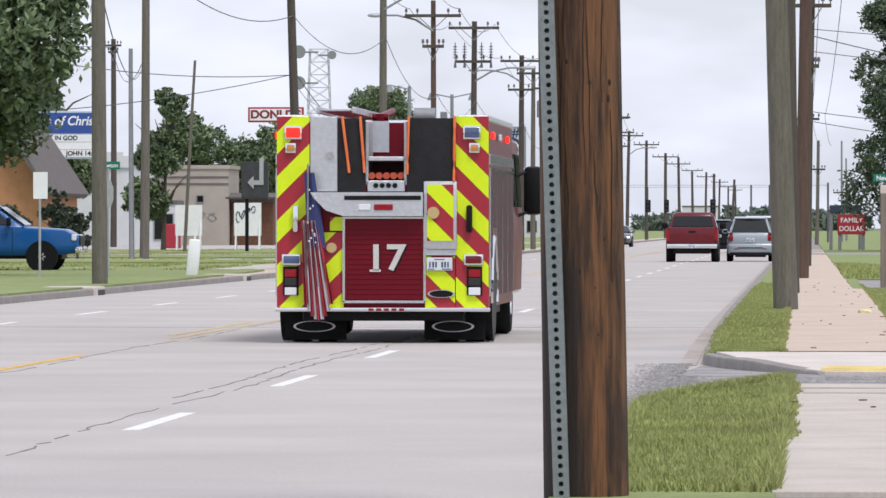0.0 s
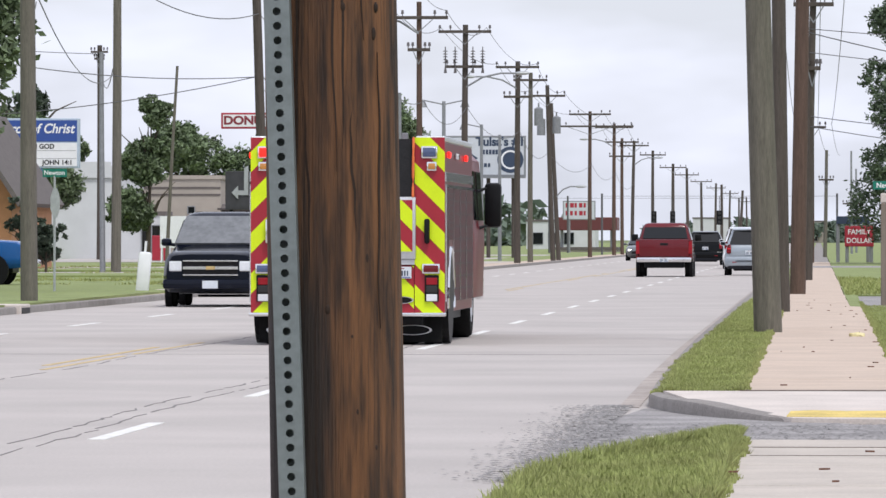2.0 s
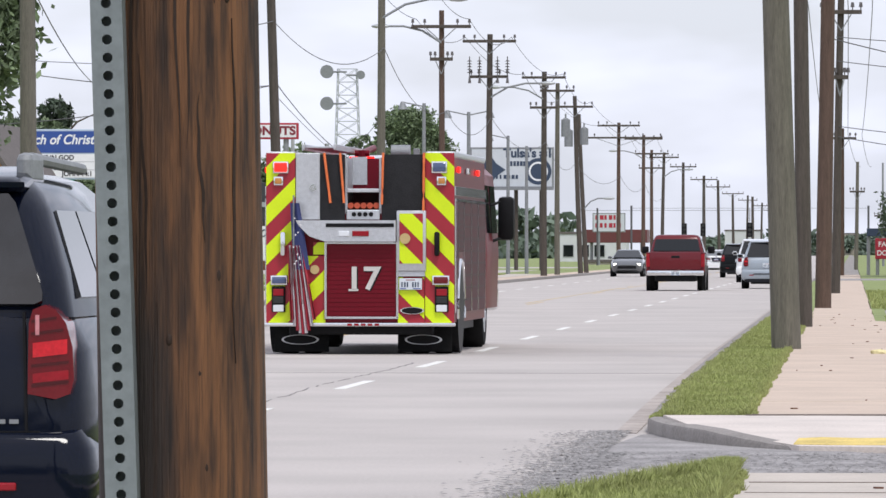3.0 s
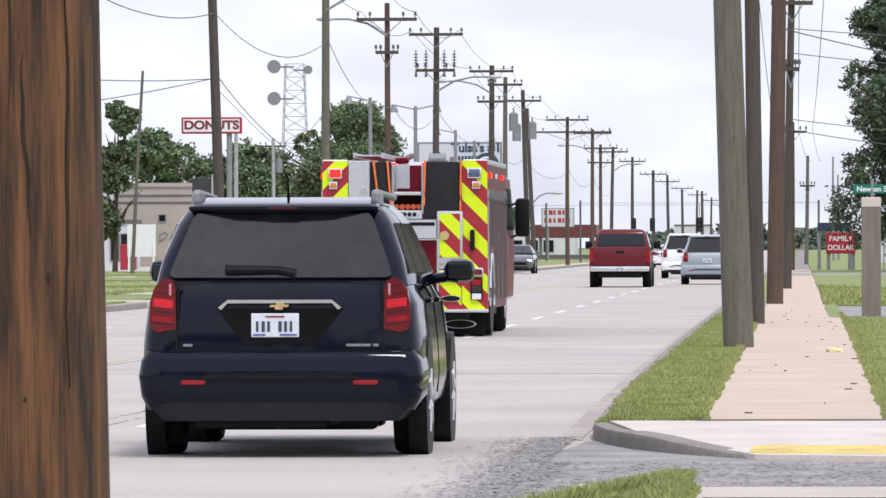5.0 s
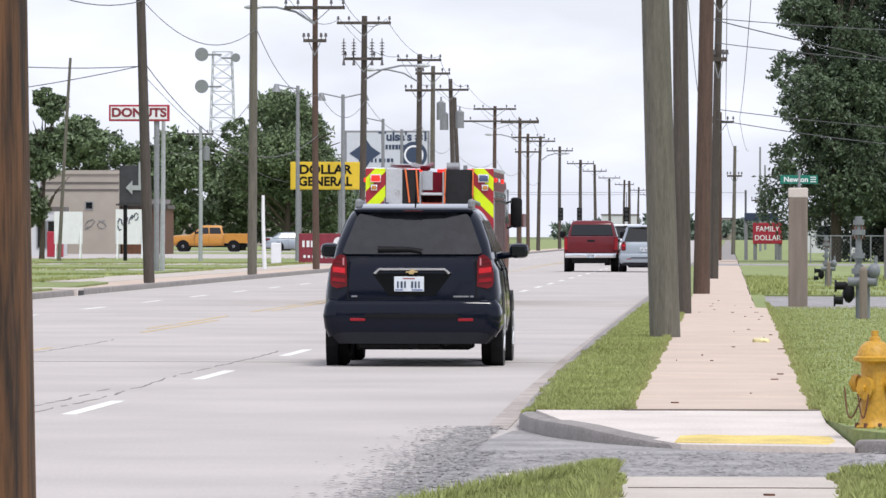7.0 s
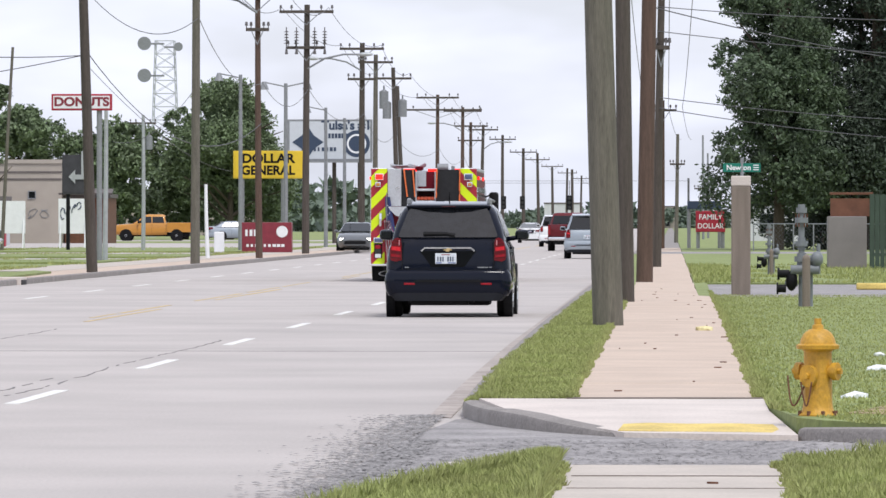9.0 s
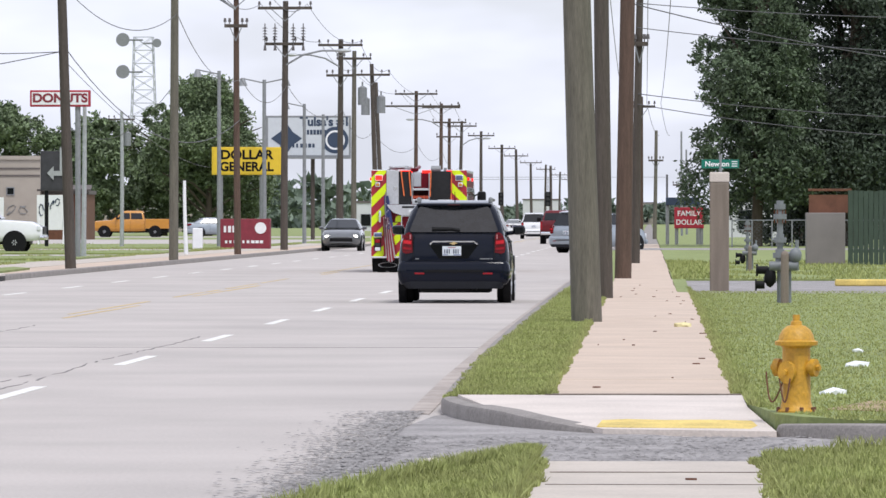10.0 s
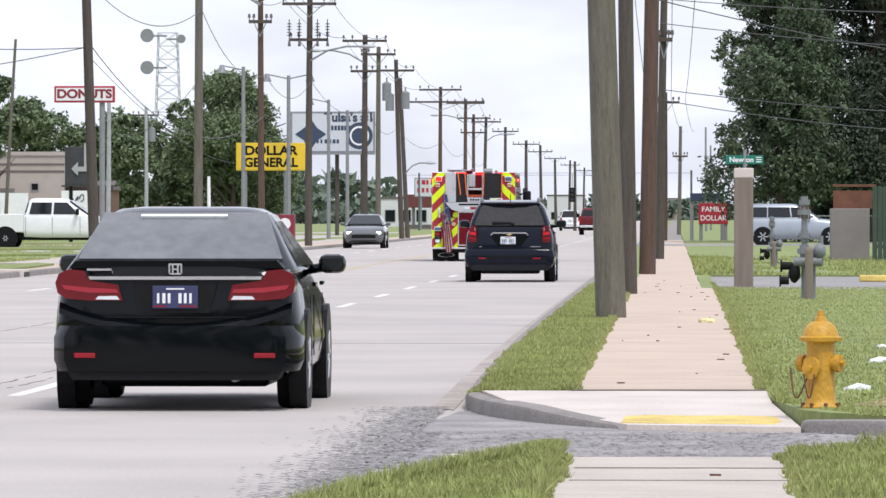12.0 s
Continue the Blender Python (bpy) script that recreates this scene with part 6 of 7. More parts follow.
for k, (x, y, h) in enumerate(((7.1, 316, 3.6), (9.7, 319, 4.2), (12.7, 317, 4.0), (16.0, 318, 4.0))):
    tree(x, y, h, 2.0, "dark shrub growing under the trees", "leaf_dark", 9000, 0.14, 60 + k, 0.05, 0.08)
bm = B()
prism(bm, [(-1.5, 272), (60, 270), (60, 288), (-1.5, 290)], "z", -0.1, 0.136)
thing("side_street", "grey asphalt side street leaving the road", "road", kind="structure", bm=bm, material="asphalt_dark")
tree(9.5, 420, 5.5, 3.0, "small round tree far along the road", "leaf", 5000, 0.22, 15)
# far side
tree(-34.8, 520, 12.6, 5.7, "broad green tree behind the roadside signs", "leaf", 80000, 0.15, 21, 0.12, 0.35)
tree(-39, 530, 11.0, 4.0, "green tree behind a forecourt", "leaf", 26000, 0.19, 22, 0.1, 0.3)
tree(-44.0, 520, 11.0, 4.6, "green tree behind a low shop", "leaf", 26000, 0.19, 23, 0.1, 0.3)
tree(-50, 520, 11.0, 5.0, "green tree behind a low shop", "leaf", 26000, 0.19, 24, 0.1, 0.3)
tree(-35.0, 336, 9.6, 2.0, "young light green tree beside a slim pole", "leaf_mid", 22000, 0.15, 25, 0.12, 0.16)
tree(-22.3, 150, 11.5, 4.1, "large spreading shade tree on a lawn", "leaf", 60000, 0.13, 26, 0.24, 0.38)
tree(-26.5, 165, 11, 4.0, "large spreading shade tree on a lawn", "leaf", 30000, 0.14, 27, 0.24, 0.38)
for k, (x, y, h) in enumerate(((-31.0, 235, 2.4), (-29.7, 238, 2.9), (-28.6, 236, 2.2))):
    tree(x, y, h, 0.9, "clipped evergreen shrub beside the church", "leaf_dark", 5000, 0.09, 30 + k, 0.12, 0.06)
tree(-42.0, 345, 8.4, 3.0, "small crooked tree on a lawn", "leaf_mid", 30000, 0.17, 34, 0.35, 0.2)
tree(-45.8, 350, 8.8, 3.2, "small crooked tree on a lawn", "leaf_mid", 30000, 0.17, 35, 0.35, 0.2)
tree(-62, 440, 13.0, 6.0, "dark green tree behind a white building", "leaf_dark", 26000, 0.22, 36, 0.1, 0.3)
tree(-55, 442, 12.6, 4.8, "dark green tree behind a white building", "leaf_dark", 22000, 0.22, 37, 0.1, 0.3)
tree(-51.5, 446, 8.8, 2.6, "green tree behind a white building", "leaf_mid", 12000, 0.2, 38, 0.1, 0.25)

# far woods along the horizon, and an added unseen row behind the camera
r = random.Random(77)
blobs = []
for k in range(150):
    x = r.uniform(-420, -45) if k % 2 else r.uniform(14, 420)
    hh = r.uniform(3, 9)
    blobs.append(((x, r.uniform(900, 1200), hh * 0.5), (r.uniform(6, 16), 6, hh * 0.6)))
for k in range(40):
    blobs.append(((r.uniform(-45, 14), r.uniform(1850, 1950), 2), (8, 5, r.uniform(2.5, 5))))
# added trees behind the camera, to darken what the car paint reflects
for k in range(46):
    blobs.append(((-70 + 3.3 * k + r.uniform(-1, 1), r.uniform(-150, -130), r.uniform(4, 7)), (r.uniform(4, 7), 4, r.uniform(5, 8))))
woods = thing("horizon_and_unseen_woods", "haze-coloured line of trees on the horizon and an unseen row behind the camera", "trees", kind="stuff")
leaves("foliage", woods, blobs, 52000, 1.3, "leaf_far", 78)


# ---- near side things ----
def fire_hydrant(x, y, z):
    p = thing("fire_hydrant", "weathered yellow cast-iron fire hydrant with a chain", "fire hydrant", pose(x, y, z, 0, 0, -30))
    p.scale = (0.78, 0.78, 0.96)
    bm = B()
    prof = [(0.165, -0.1), (0.165, 0.02), (0.135, 0.04), (0.125, 0.07), (0.12, 0.10), (0.115, 0.44), (0.13, 0.455), (0.175, 0.46), (0.18, 0.485), (0.15, 0.495)]
    loft(bm, [[(q * math.cos(a), q * math.sin(a), v) for a in [2 * math.pi * i / 24 for i in range(24)]] for q, v in prof])
    part("barrel", bm, "hydrant", p, smooth=True)
    bm = B()
    prof = [(0.15, 0.495), (0.14, 0.53), (0.115, 0.565), (0.075, 0.59), (0.05, 0.595), (0.045, 0.62), (0.03, 0.625), (0.03, 0.665)]
    loft(bm, [[(q * math.cos(a), q * math.sin(a), v) for a in [2 * math.pi * i / 24 for i in range(24)]] for q, v in prof])
    part("bonnet", bm, "hydrant", p, smooth=True)
    for d, r1, ln, z0 in (((-1, 0, 0), 0.052, 0.20, 0.31), ((1, 0, 0), 0.052, 0.19, 0.31), ((0, -1, 0), 0.066, 0.18, 0.28)):
        d = Vector(d)
        bm = B()
        c = Vector((0, 0, z0))
        tube(bm, c + d * 0.08, c + d * ln * 0.8, r1 * 0.8, seg=16)
        tube(bm, c + d * ln * 0.75, c + d * ln, r1 * 1.15, seg=16)
        tube(bm, c + d * ln, c + d * (ln + 0.035), 0.022, seg=5)
        part("nozzle_cap", bm, "hydrant", p, smooth=True)
    for k in range(8):
        a = k * math.pi / 4
        bm = B()
        tube(bm, (0.155 * math.cos(a), 0.155 * math.sin(a), 0.015), (0.155 * math.cos(a), 0.155 * math.sin(a), 0.045), 0.016, seg=6)
        part("bolt", bm, "rust", p)
    for q in (lambda s: (-0.24 + 0.19 * s, -0.08 - 0.07 * math.sin(math.pi * s), 0.28 - 0.20 * math.sin(math.pi * s)), lambda s: (-0.05 + 0.1 * s, -0.20, 0.24 - 0.16 * math.sin(math.pi * s))):
        bm = B()
        pipe(bm, [q(i / 11) for i in range(12)], 0.007, 5)
        part("chain", bm, "rust", p, "rusty chain", True)


fire_hydrant(0.945, 42.7, 0.12)


def street_sign_post():
    p = thing("street_sign", "square timber post with a pale cap and green street sign", "street sign", pose(1.24, 118, 0.12))
    bm = B()
    box(bm, -0.17, 0.17, -0.17, 0.17, -0.2, 1.92, 0.02)
    part("post", bm, "post_wood", p)
    bm = B()
    box(bm, -0.175, 0.175, -0.175, 0.175, 1.92, 2.10, 0.02)
    part("cap", bm, "concrete_new", p, "pale top")
    bm = B()
    tube(bm, (0.02, 0, 2.05), (0.02, 0, 2.42), 0.03)
    part("bracket", bm, "steel_dull", p)
    bm = B()
    box(bm, -0.32, 0.35, -0.02, -0.006, 2.17, 2.325, 0.004)
    s = part("name_plate", bm, "sign_green", p, "green street name plate")
    words("Newton", 0.13, "sign_white", s, pose(-0.04, -0.024, 2.245) @ UPRIGHT, "street_name", 0.002)
    bm = B()
    for x0, x1 in ((0.22, 0.32), ):
        for z in (2.21, 2.25, 2.29):
            box(bm, x0, x1, -0.026, -0.02, z - 0.008, z + 0.008)
    part("small_bars", bm, "sign_white", s)


street_sign_post()


def gas_meter(x, y, size=1.0):
    p = thing("gas_regulator", "grey gas regulator station of pipes and valves", "gas meter", pose(x, y, 0.12))
    p.scale = (size * 0.82, size * 0.82, size)
    bm = B()
    tube(bm, (0.02, 0, -0.2), (0.02, 0, 1.5), 0.055)
    tube(bm, (0.18, 0.05, -0.2), (0.18, 0.05, 0.75), 0.05)
    tube(bm, (-0.28, 0, 0.36), (-0.05, 0, 0.36), 0.05)
    tube(bm, (-0.05, 0, 0.72), (0.36, 0, 0.72), 0.055)
    tube(bm, (0.30, 0, 0.72), (0.30, 0.3, 0.72), 0.05)
    tube(bm, (0.33, 0, 0.50), (0.33, 0, 0.95), 0.035)
    tube(bm, (-0.12, 0, 0.95), (0.14, 0, 0.95), 0.03)
    part("pipes", bm, "meter_grey", p, smooth=True)
    for z, q in ((0.72, 0.13), (1.30, 0.12), (1.45, 0.10), (0.95, 0.11)):
        bm = B()
        tube(bm, (0.02, 0, z - 0.04), (0.02, 0, z + 0.04), q, seg=16)
        tube(bm, (0.02, 0, z - 0.09), (0.02, 0, z + 0.09), q * 0.65, seg=16)
        part("flange", bm, "meter_grey", p, smooth=True)
    bm = B()
    ball(bm, (-0.16, -0.05, 0.40), 0.14, 0.8, 0.8, 1.15)
    part("regulator_body", bm, "black", p, smooth=True)
    bm = B()
    tube(bm, (-0.18, -0.1, 0.56), (0.34, -0.1, 0.56), 0.07)
    ball(bm, (0.30, -0.08, 0.72), 0.12)
    part("valve", bm, "meter_grey", p, smooth=True)
    bm = B()
    tube(bm, (0.1, -0.35, -0.2), (0.1, -0.35, 0.72), 0.075, seg=14)
    ball(bm, (0.1, -0.35, 0.72), 0.075)
    part("bollard", bm, "post_wood", p, "weathered grey-brown bollard", True)
    for z, x, ln in ((0.50, -0.30, 0.10), (0.28, -0.34, 0.08)):
        bm = B()
        tube(bm, (x - ln, -0.05, z), (x + ln, -0.05, z), 0.06, seg=14)
        tube(bm, (x - ln * 1.2, -0.05, z), (x - ln * 0.8, -0.05, z), 0.09, seg=14)
        part("regulator_cap", bm, "black", p, "dark round regulator housing", True)
    bm = B()
    for k in range(6):
        a = k * math.pi / 3
        tube(bm, (0.02 + 0.10 * math.cos(a), 0.10 * math.sin(a), 1.20), (0.02 + 0.10 * math.cos(a), 0.10 * math.sin(a), 1.40), 0.012, seg=6)
    part("flange_bolts", bm, "rust", p)


gas_meter(1.93, 99)
gas_meter(2.35, 160, 0.8)


def board_fence(x0, x1, y, h, material, label, board=0.14):
    f = thing("fence", label, "fence", pose(x0, y, 0.12))
    n = int((x1 - x0) / board)
    bm = B()
    for z in (0.35, h - 0.35):
        box(bm, 0, x1 - x0, 0.02, 0.07, z, z + 0.09)
    part("rail", bm, material, f)
    for k in range(n):
        bm = B()
        rr = random.Random(k * 7 + int(h * 10)).uniform(-0.015, 0.015)
        box(bm, k * board + 0.006, (k + 1) * board - 0.006, 0, 0.02, 0.0, h + rr)
        part("board", bm, material, f)
    for k in range(int((x1 - x0) / 2.4) + 1):
        bm = B()
        box(bm, k * 2.4, k * 2.4 + 0.09, 0.07, 0.16, -0.2, h)
        part("post", bm, material, f)
    return f


board_fence(5.45, 13.5, 182, 2.05, "green_wood", "dark green stained board fence")
bin_box = thing("bin_enclosure", "pale grey bin enclosure with a rusty top rail", "enclosure", pose(4.35, 184, 0.12))
bm = B()
box(bm, 0, 1.08, 0, 1.2, 0, 1.45, 0.02)
part("panel", bm, "fence_grey", bin_box)
bm = B()
box(bm, 0.08, 1.25, 0.4, 0.5, 1.45, 1.95)
part("back_panel", bm, "rust", bin_box)
bm = B()
box(bm, 0.06, 1.27, 0.36, 0.55, 2.05, 2.12, 0.01)
part("top_rail", bm, "rust", bin_box)
mesh_fence = thing("chain_fence", "grey chain-link fence on thin posts", "fence", pose(3.7, 298, 0.135))
for k in range(9):
    bm = B()
    tube(bm, (k * 0.9, 0, -0.2), (k * 0.9, 0, 1.25), 0.03, seg=8)
    part("post", bm, "steel_dull", mesh_fence)
bm = B()
for k in range(38):
    tube(bm, (k * 0.19, 0, 0.05), (min(7.2, k * 0.19 + 1.1), 0, 1.2), 0.0025, seg=4)
    tube(bm, (k * 0.19, 0, 1.2), (min(7.2, k * 0.19 + 1.1), 0, 0.05), 0.0025, seg=4)
tube(bm, (0, 0, 1.22), (7.2, 0, 1.22), 0.025, seg=6)
part("mesh", bm, "meter_grey", mesh_fence)
for x, y, ln in ((3.55, 127, 3.4), (7.4, 127, 2.0)):
    bm = B()
    box(bm, 0, ln, 0, 0.18, 0, 0.13, 0.03)
    thing("wheel_stop", "worn yellow painted concrete wheel stop", "wheel stop", pose(x, y, 0.10), bm=bm, material="tactile")


def roadside_sign(x, y, w, z0, z1, face, edge, lines, label, posts=(0.25, 0.75), z=0.1, ink="sign_white", size=None, shear=0.0, turn=0.0, post_mat="steel_dull", thick=0.3, post_r=0.09, edge_share=0.05, bold=0.022):
    """A sign box on posts with lines of lettering (text, height share, size, material)."""
    s = thing("roadside_sign", label, "sign", pose(x, y, z, 0, 0, turn))
    bm = B()
    box(bm, 0, w, 0, thick, z0 - z, z1 - z, 0.02)
    box_part = part("sign_box", bm, edge, s)
    bm = B()
    e = (z1 - z0) * edge_share
    box(bm, e, w - e, -0.012, 0.0, z0 - z + e, z1 - z - e)
    part("face", bm, face, box_part)
    for u in posts:
        bm = B()
        tube(bm, (w * u, thick / 2, -0.2), (w * u, thick / 2, z0 - z + 0.05), post_r, seg=12)
        part("post", bm, post_mat, s)
    for text, share, hgt, mt, wide in lines:
        words(text, hgt, mt, box_part, pose(w / 2, -0.018, z0 - z + (z1 - z0) * share) @ UPRIGHT, "lettering", 0.003, shear=shear, wide=wide, bold=bold)
    return s


def bars(parent, u0, u1, z, h, n, y, material, seed=1):
    """Unreadable writing: short bars along a line."""
    r, u = random.Random(seed), u0
    step = (u1 - u0) / n
    for k in range(n):
        bm = B()
        box(bm, u, u + step * r.uniform(0.45, 0.85), y - 0.008, y, z - h / 2, z + h / 2)
        part("bar", bm, material, parent)
        u += step


roadside_sign(1.22, 330, 1.47, 0.95, 2.0, "sign_red", "sign_red", (("FAMILY", 0.70, 0.36, "sign_white", 1.0), ("DOLLAR", 0.28, 0.36, "sign_white", 0.95)), "red roadside sign with white lettering", (0.08, 0.92), bold=0.015)
roadside_sign(0.8, 332, 1.7, 2.1, 2.5, "ink", "ink", (), "low dark panel above a red sign", (0.05, 0.95))
# far side signs
donut = roadside_sign(-20.2, 215, 1.97, 5.06, 5.6, "sign_white", "sign_red", (("DONUTS", 0.5, 0.39, "sign_maroon", 1.12),), "white sign with red edge and red DONUTS lettering", (0.79,), edge_share=0.12, bold=0.04)
roadside_sign(-19.9, 300, 3.17, 3.42, 4.68, "sign_yellow", "sign_yellow", (("DOLLAR", 0.71, 0.57, "black", 1.10), ("GENERAL", 0.28, 0.57, "black", 1.0)), "yellow roadside sign with black lettering", (0.12, 0.72), post_r=0.12, bold=0.035)
bb = roadside_sign(-24.4, 420, 5.4, 5.35, 8.0, "billboard_face", "steel_dull", (), "large pale billboard with a dark star and roundel", (0.2, 0.55, 0.85), post_r=0.13, post_mat="pole_dark")
words("Tulsa's #1", 0.78, "ink", bb, pose(3.75, -0.02, 7.5) @ UPRIGHT, bold=0.04)
bars(bb, 2.6, 5.1, 6.85, 0.3, 12, -0.02, "ink", 5)
bars(bb, 0.9, 3.2, 6.0, 0.25, 9, -0.02, "ink", 6)
bm = B()
prism(bm, [(0.3 + (1.0 if k % 2 == 0 else 0.55) * math.cos(k * math.pi / 4) * 1.0 + 1.0, 6.45 + (1.0 if k % 2 == 0 else 0.6) * math.sin(k * math.pi / 4)) for k in range(8)], "y", -0.03, -0.012)
part("star", bm, "ink", bb)
for q, mt, dy in ((0.85, "ink", 0.0), (0.62, "sign_white", -0.006), (0.50, "ink", -0.012)):
    bm = B()
    tube(bm, (4.4, -0.03 + dy, 6.35), (4.4, -0.012 + dy, 6.35), q, seg=28)
    part("roundel", bm, mt, bb)
bm = B()
box(bm, 0, 5.4, -0.9, -0.02, 5.15, 5.25)
part("catwalk", bm, "steel_dull", bb)
arrow = roadside_sign(-27.7, 300, 1.3, 2.7, 4.5, "sign_faded", "sign_faded", (), "tall black sign with a white arrow", (0.2,), post_mat="black")
bm = B()
prism(bm, [(0.30, 3.40), (0.60, 3.72), (0.60, 3.50), (0.88, 3.50), (0.88, 4.55), (1.08, 4.65), (1.08, 3.28), (0.60, 3.28), (0.60, 3.08)], "y", -0.06, -0.012)
part("arrow", bm, "steel", arrow)
for x, y, zt in ((-30.65, 330, 2.5), (-34.25, 335, 2.4)):
    a = thing("board_sign", "white hand-painted board on timber legs", "sign", pose(x, y, 0.12))
    bm = B()
    box(bm, 0, 1.45, -0.03, 0, 0.75, zt, 0.005)
    panel = part("board", bm, "sign_white", a)
    if x > -33:
        for k in range(4):
            bm = B()
            pipe(bm, [(0.22 + 0.27 * k + 0.11 * math.cos(q * 0.9 + k), -0.04, 1.75 + 0.13 * k + (0.3 - 0.04 * k) * math.sin(q * 0.9 + 2 * k)) for q in range(7)], 0.03)
            part("scrawl", bm, "ink", panel)
    for u in (0.1, 1.35):
        bm = B()
        tube(bm, (u, -0.4, -0.1), (u, 0.02, 1.6), 0.04, seg=6)
        tube(bm, (u, 0.45, -0.1), (u, 0.02, 1.6), 0.04, seg=6)
        part("leg", bm, "sign_white", a)
# red ice chest, white cabinet, small hydrants
ice = thing("vending_box", "red metal box with white faded lettering", "vending box", pose(-18.6, 286, 0.12))
bm = B()
box(bm, 0, 2.15, 0, 1.0, 0, 1.3, 0.03)
part("cabinet", bm, "sign_maroon", ice)
bars(ice, 0.15, 0.9, 0.85, 0.28, 4, -0.005, "sign_white", 3)
bars(ice, 0.2, 1.9, 0.3, 0.12, 9, -0.005, "sign_white", 4)
bm = B()
tube(bm, (1.75, -0.02, 0.9), (1.75, -0.005, 0.9), 0.25, seg=20)
part("roundel", bm, "sign_white", ice)
bm = B()
box(bm, 0, 0.42, 0, 0.4, 0, 0.9, 0.04)
thing("service_cabinet", "small white metal service cabinet", "cabinet", pose(-19.6, 283, 0.12), bm=bm, material="sign_white")
bm = B()
box(bm, 0, 0.30, 0, 0.2, 0, 0.95, 0.06)
box(bm, 0.12, 0.17, 0.05, 0.1, 0.9, 1.2)
thing("service_cabinet", "leaning white marker pedestal on a lawn", "cabinet", pose(-15.85, 145, 0.12, 0, 5, 0), bm=bm, material="sign_white", smooth=True)


def lot_lamp(x, y, h, heads):
    p = thing("lot_lamp", "slim grey car-park lamp on a pole", "street lamp", pose(x, y, 0.12))
    bm = B()
    tube(bm, (0, 0, -0.2), (0, 0, h), 0.11, 0.08)
    part("pole", bm, "steel_dull", p)
    for s in heads:
        bm = B()
        tube(bm, (0, 0, h - 0.15), (s * 0.95, 0, h + 0.05), 0.03, seg=6)
        arm = part("arm", bm, "steel_dull", p)
        bm = B()
        tube(bm, (s * 0.98, 0, h - 0.28), (s * 0.98, 0, h + 0.08), 0.22, 0.08, 12)
        part("lamp_head", bm, "steel_dull", arm)


lot_lamp(-19.5, 299, 8.0, (-1,))
lot_lamp(-17.45, 299, 7.6, (-1, 1))
lot_lamp(-18.3, 350, 7.4, (-1,))
lot_lamp(-17.8, 360, 7.0, ())
for x, y, h, r0, lean, mt in ((-30.45, 300, 9.3, 0.09, 0.055, "pole_grey"), (-18.6, 217, 5.1, 0.09, 0, "pole_pale"), (-16.85, 240, 2.7, 0.08, -0.02, "sign_white"),
                              (-9.0, 600, 6.2, 0.16, 0.0, "pole_dark"), (-7.6, 620, 5.8, 0.16, 0.05, "pole_dark"), (-24.0, 300, 6.2, 0.1, 0, "pole_pale")):
    bm = shaft(B(), h, r0, r0 * 0.7, (lean, 0), 12)
    thing("slim_pole", "slim bare pole standing by the forecourt", "pole", pose(x, y, 0.1), bm=bm, material=mt, smooth=True)


def signal_lights(x, y, z0):
    s = thing("traffic_light", "black traffic light head hung over the road", "traffic light", pose(x, y, 0))
    bm = B()
    box(bm, -0.22, 0.22, -0.15, 0.15, z0, z0 + 1.1, 0.05)
    body = part("housing", bm, "black", s)
    for k in range(3):
        bm = B()
        tube(bm, (0, -0.2, z0 + 0.2 + 0.35 * k), (0, -0.15, z0 + 0.2 + 0.35 * k), 0.13, seg=12)
        part("lens", bm, "lens_dark", body)
    bm = B()
    tube(bm, (0, 0, z0 + 1.1), (0, 0, z0 + 2.2), 0.03, seg=6)
    tube(bm, (-9, 0, z0 + 2.2), (9, 0, z0 + 2.2), 0.012, seg=6)
    tube(bm, (9, 0, -0.2), (9, 0, z0 + 2.4), 0.08, seg=8)
    tube(bm, (-9, 0, -0.2), (-9, 0, z0 + 2.4), 0.08, seg=8)
    part("span_wire", bm, "cable", s)


signal_lights(-7.7, 500, 2.4)
signal_lights(-12.6, 560, 2.6)
signal_lights(-14.2, 560, 2.6)


def lattice_tower(x, y, h, w):
    t = thing("radio_tower", "grey lattice radio tower with round dishes", "tower", pose(x, y, 0))
    bm = B()
    n = 15
    for k in range(n):
        z0, z1 = h * k / n, h * (k + 1) / n
        w0, w1 = w * (1.45 - 0.6 * k / n), w * (1.45 - 0.6 * (k + 1) / n)
        for sx, sy in ((-1, -1), (1, -1), (1, 1), (-1, 1)):
            tube(bm, (sx * w0, sy * w0, z0), (sx * w1, sy * w1, z1), 0.05, seg=5)
        for (a, b), (c, d) in (((-1, -1), (1, -1)), ((1, -1), (1, 1)), ((1, 1), (-1, 1)), ((-1, 1), (-1, -1))):
            tube(bm, (a * w0, b * w0, z0), (c * w1, d * w1, z1), 0.022, seg=4)
            tube(bm, (c * w0, d * w0, z0), (a * w1, b * w1, z1), 0.022, seg=4)
            tube(bm, (a * w1, b * w1, z1), (c * w1, d * w1, z1), 0.022, seg=4)
    part("mast", bm, "tower_grey", t)
    for dx, dz, q in ((-1.75, -0.3, 0.62), (-1.75, -3.2, 0.62), (1.35, -0.6, 0.4)):
        bm = B()
        tube(bm, (dx, -w - 0.9, h + dz), (dx, -w, h + dz), q, q * 0.8, 20)
        tube(bm, (dx, -w, h + dz), (0, -w, h + dz), 0.08, seg=6)
        part("dish", bm, "steel_dull", t, "round grey microwave dish", True)


lattice_tower(-46.0, 600, 18.0, 1.0)


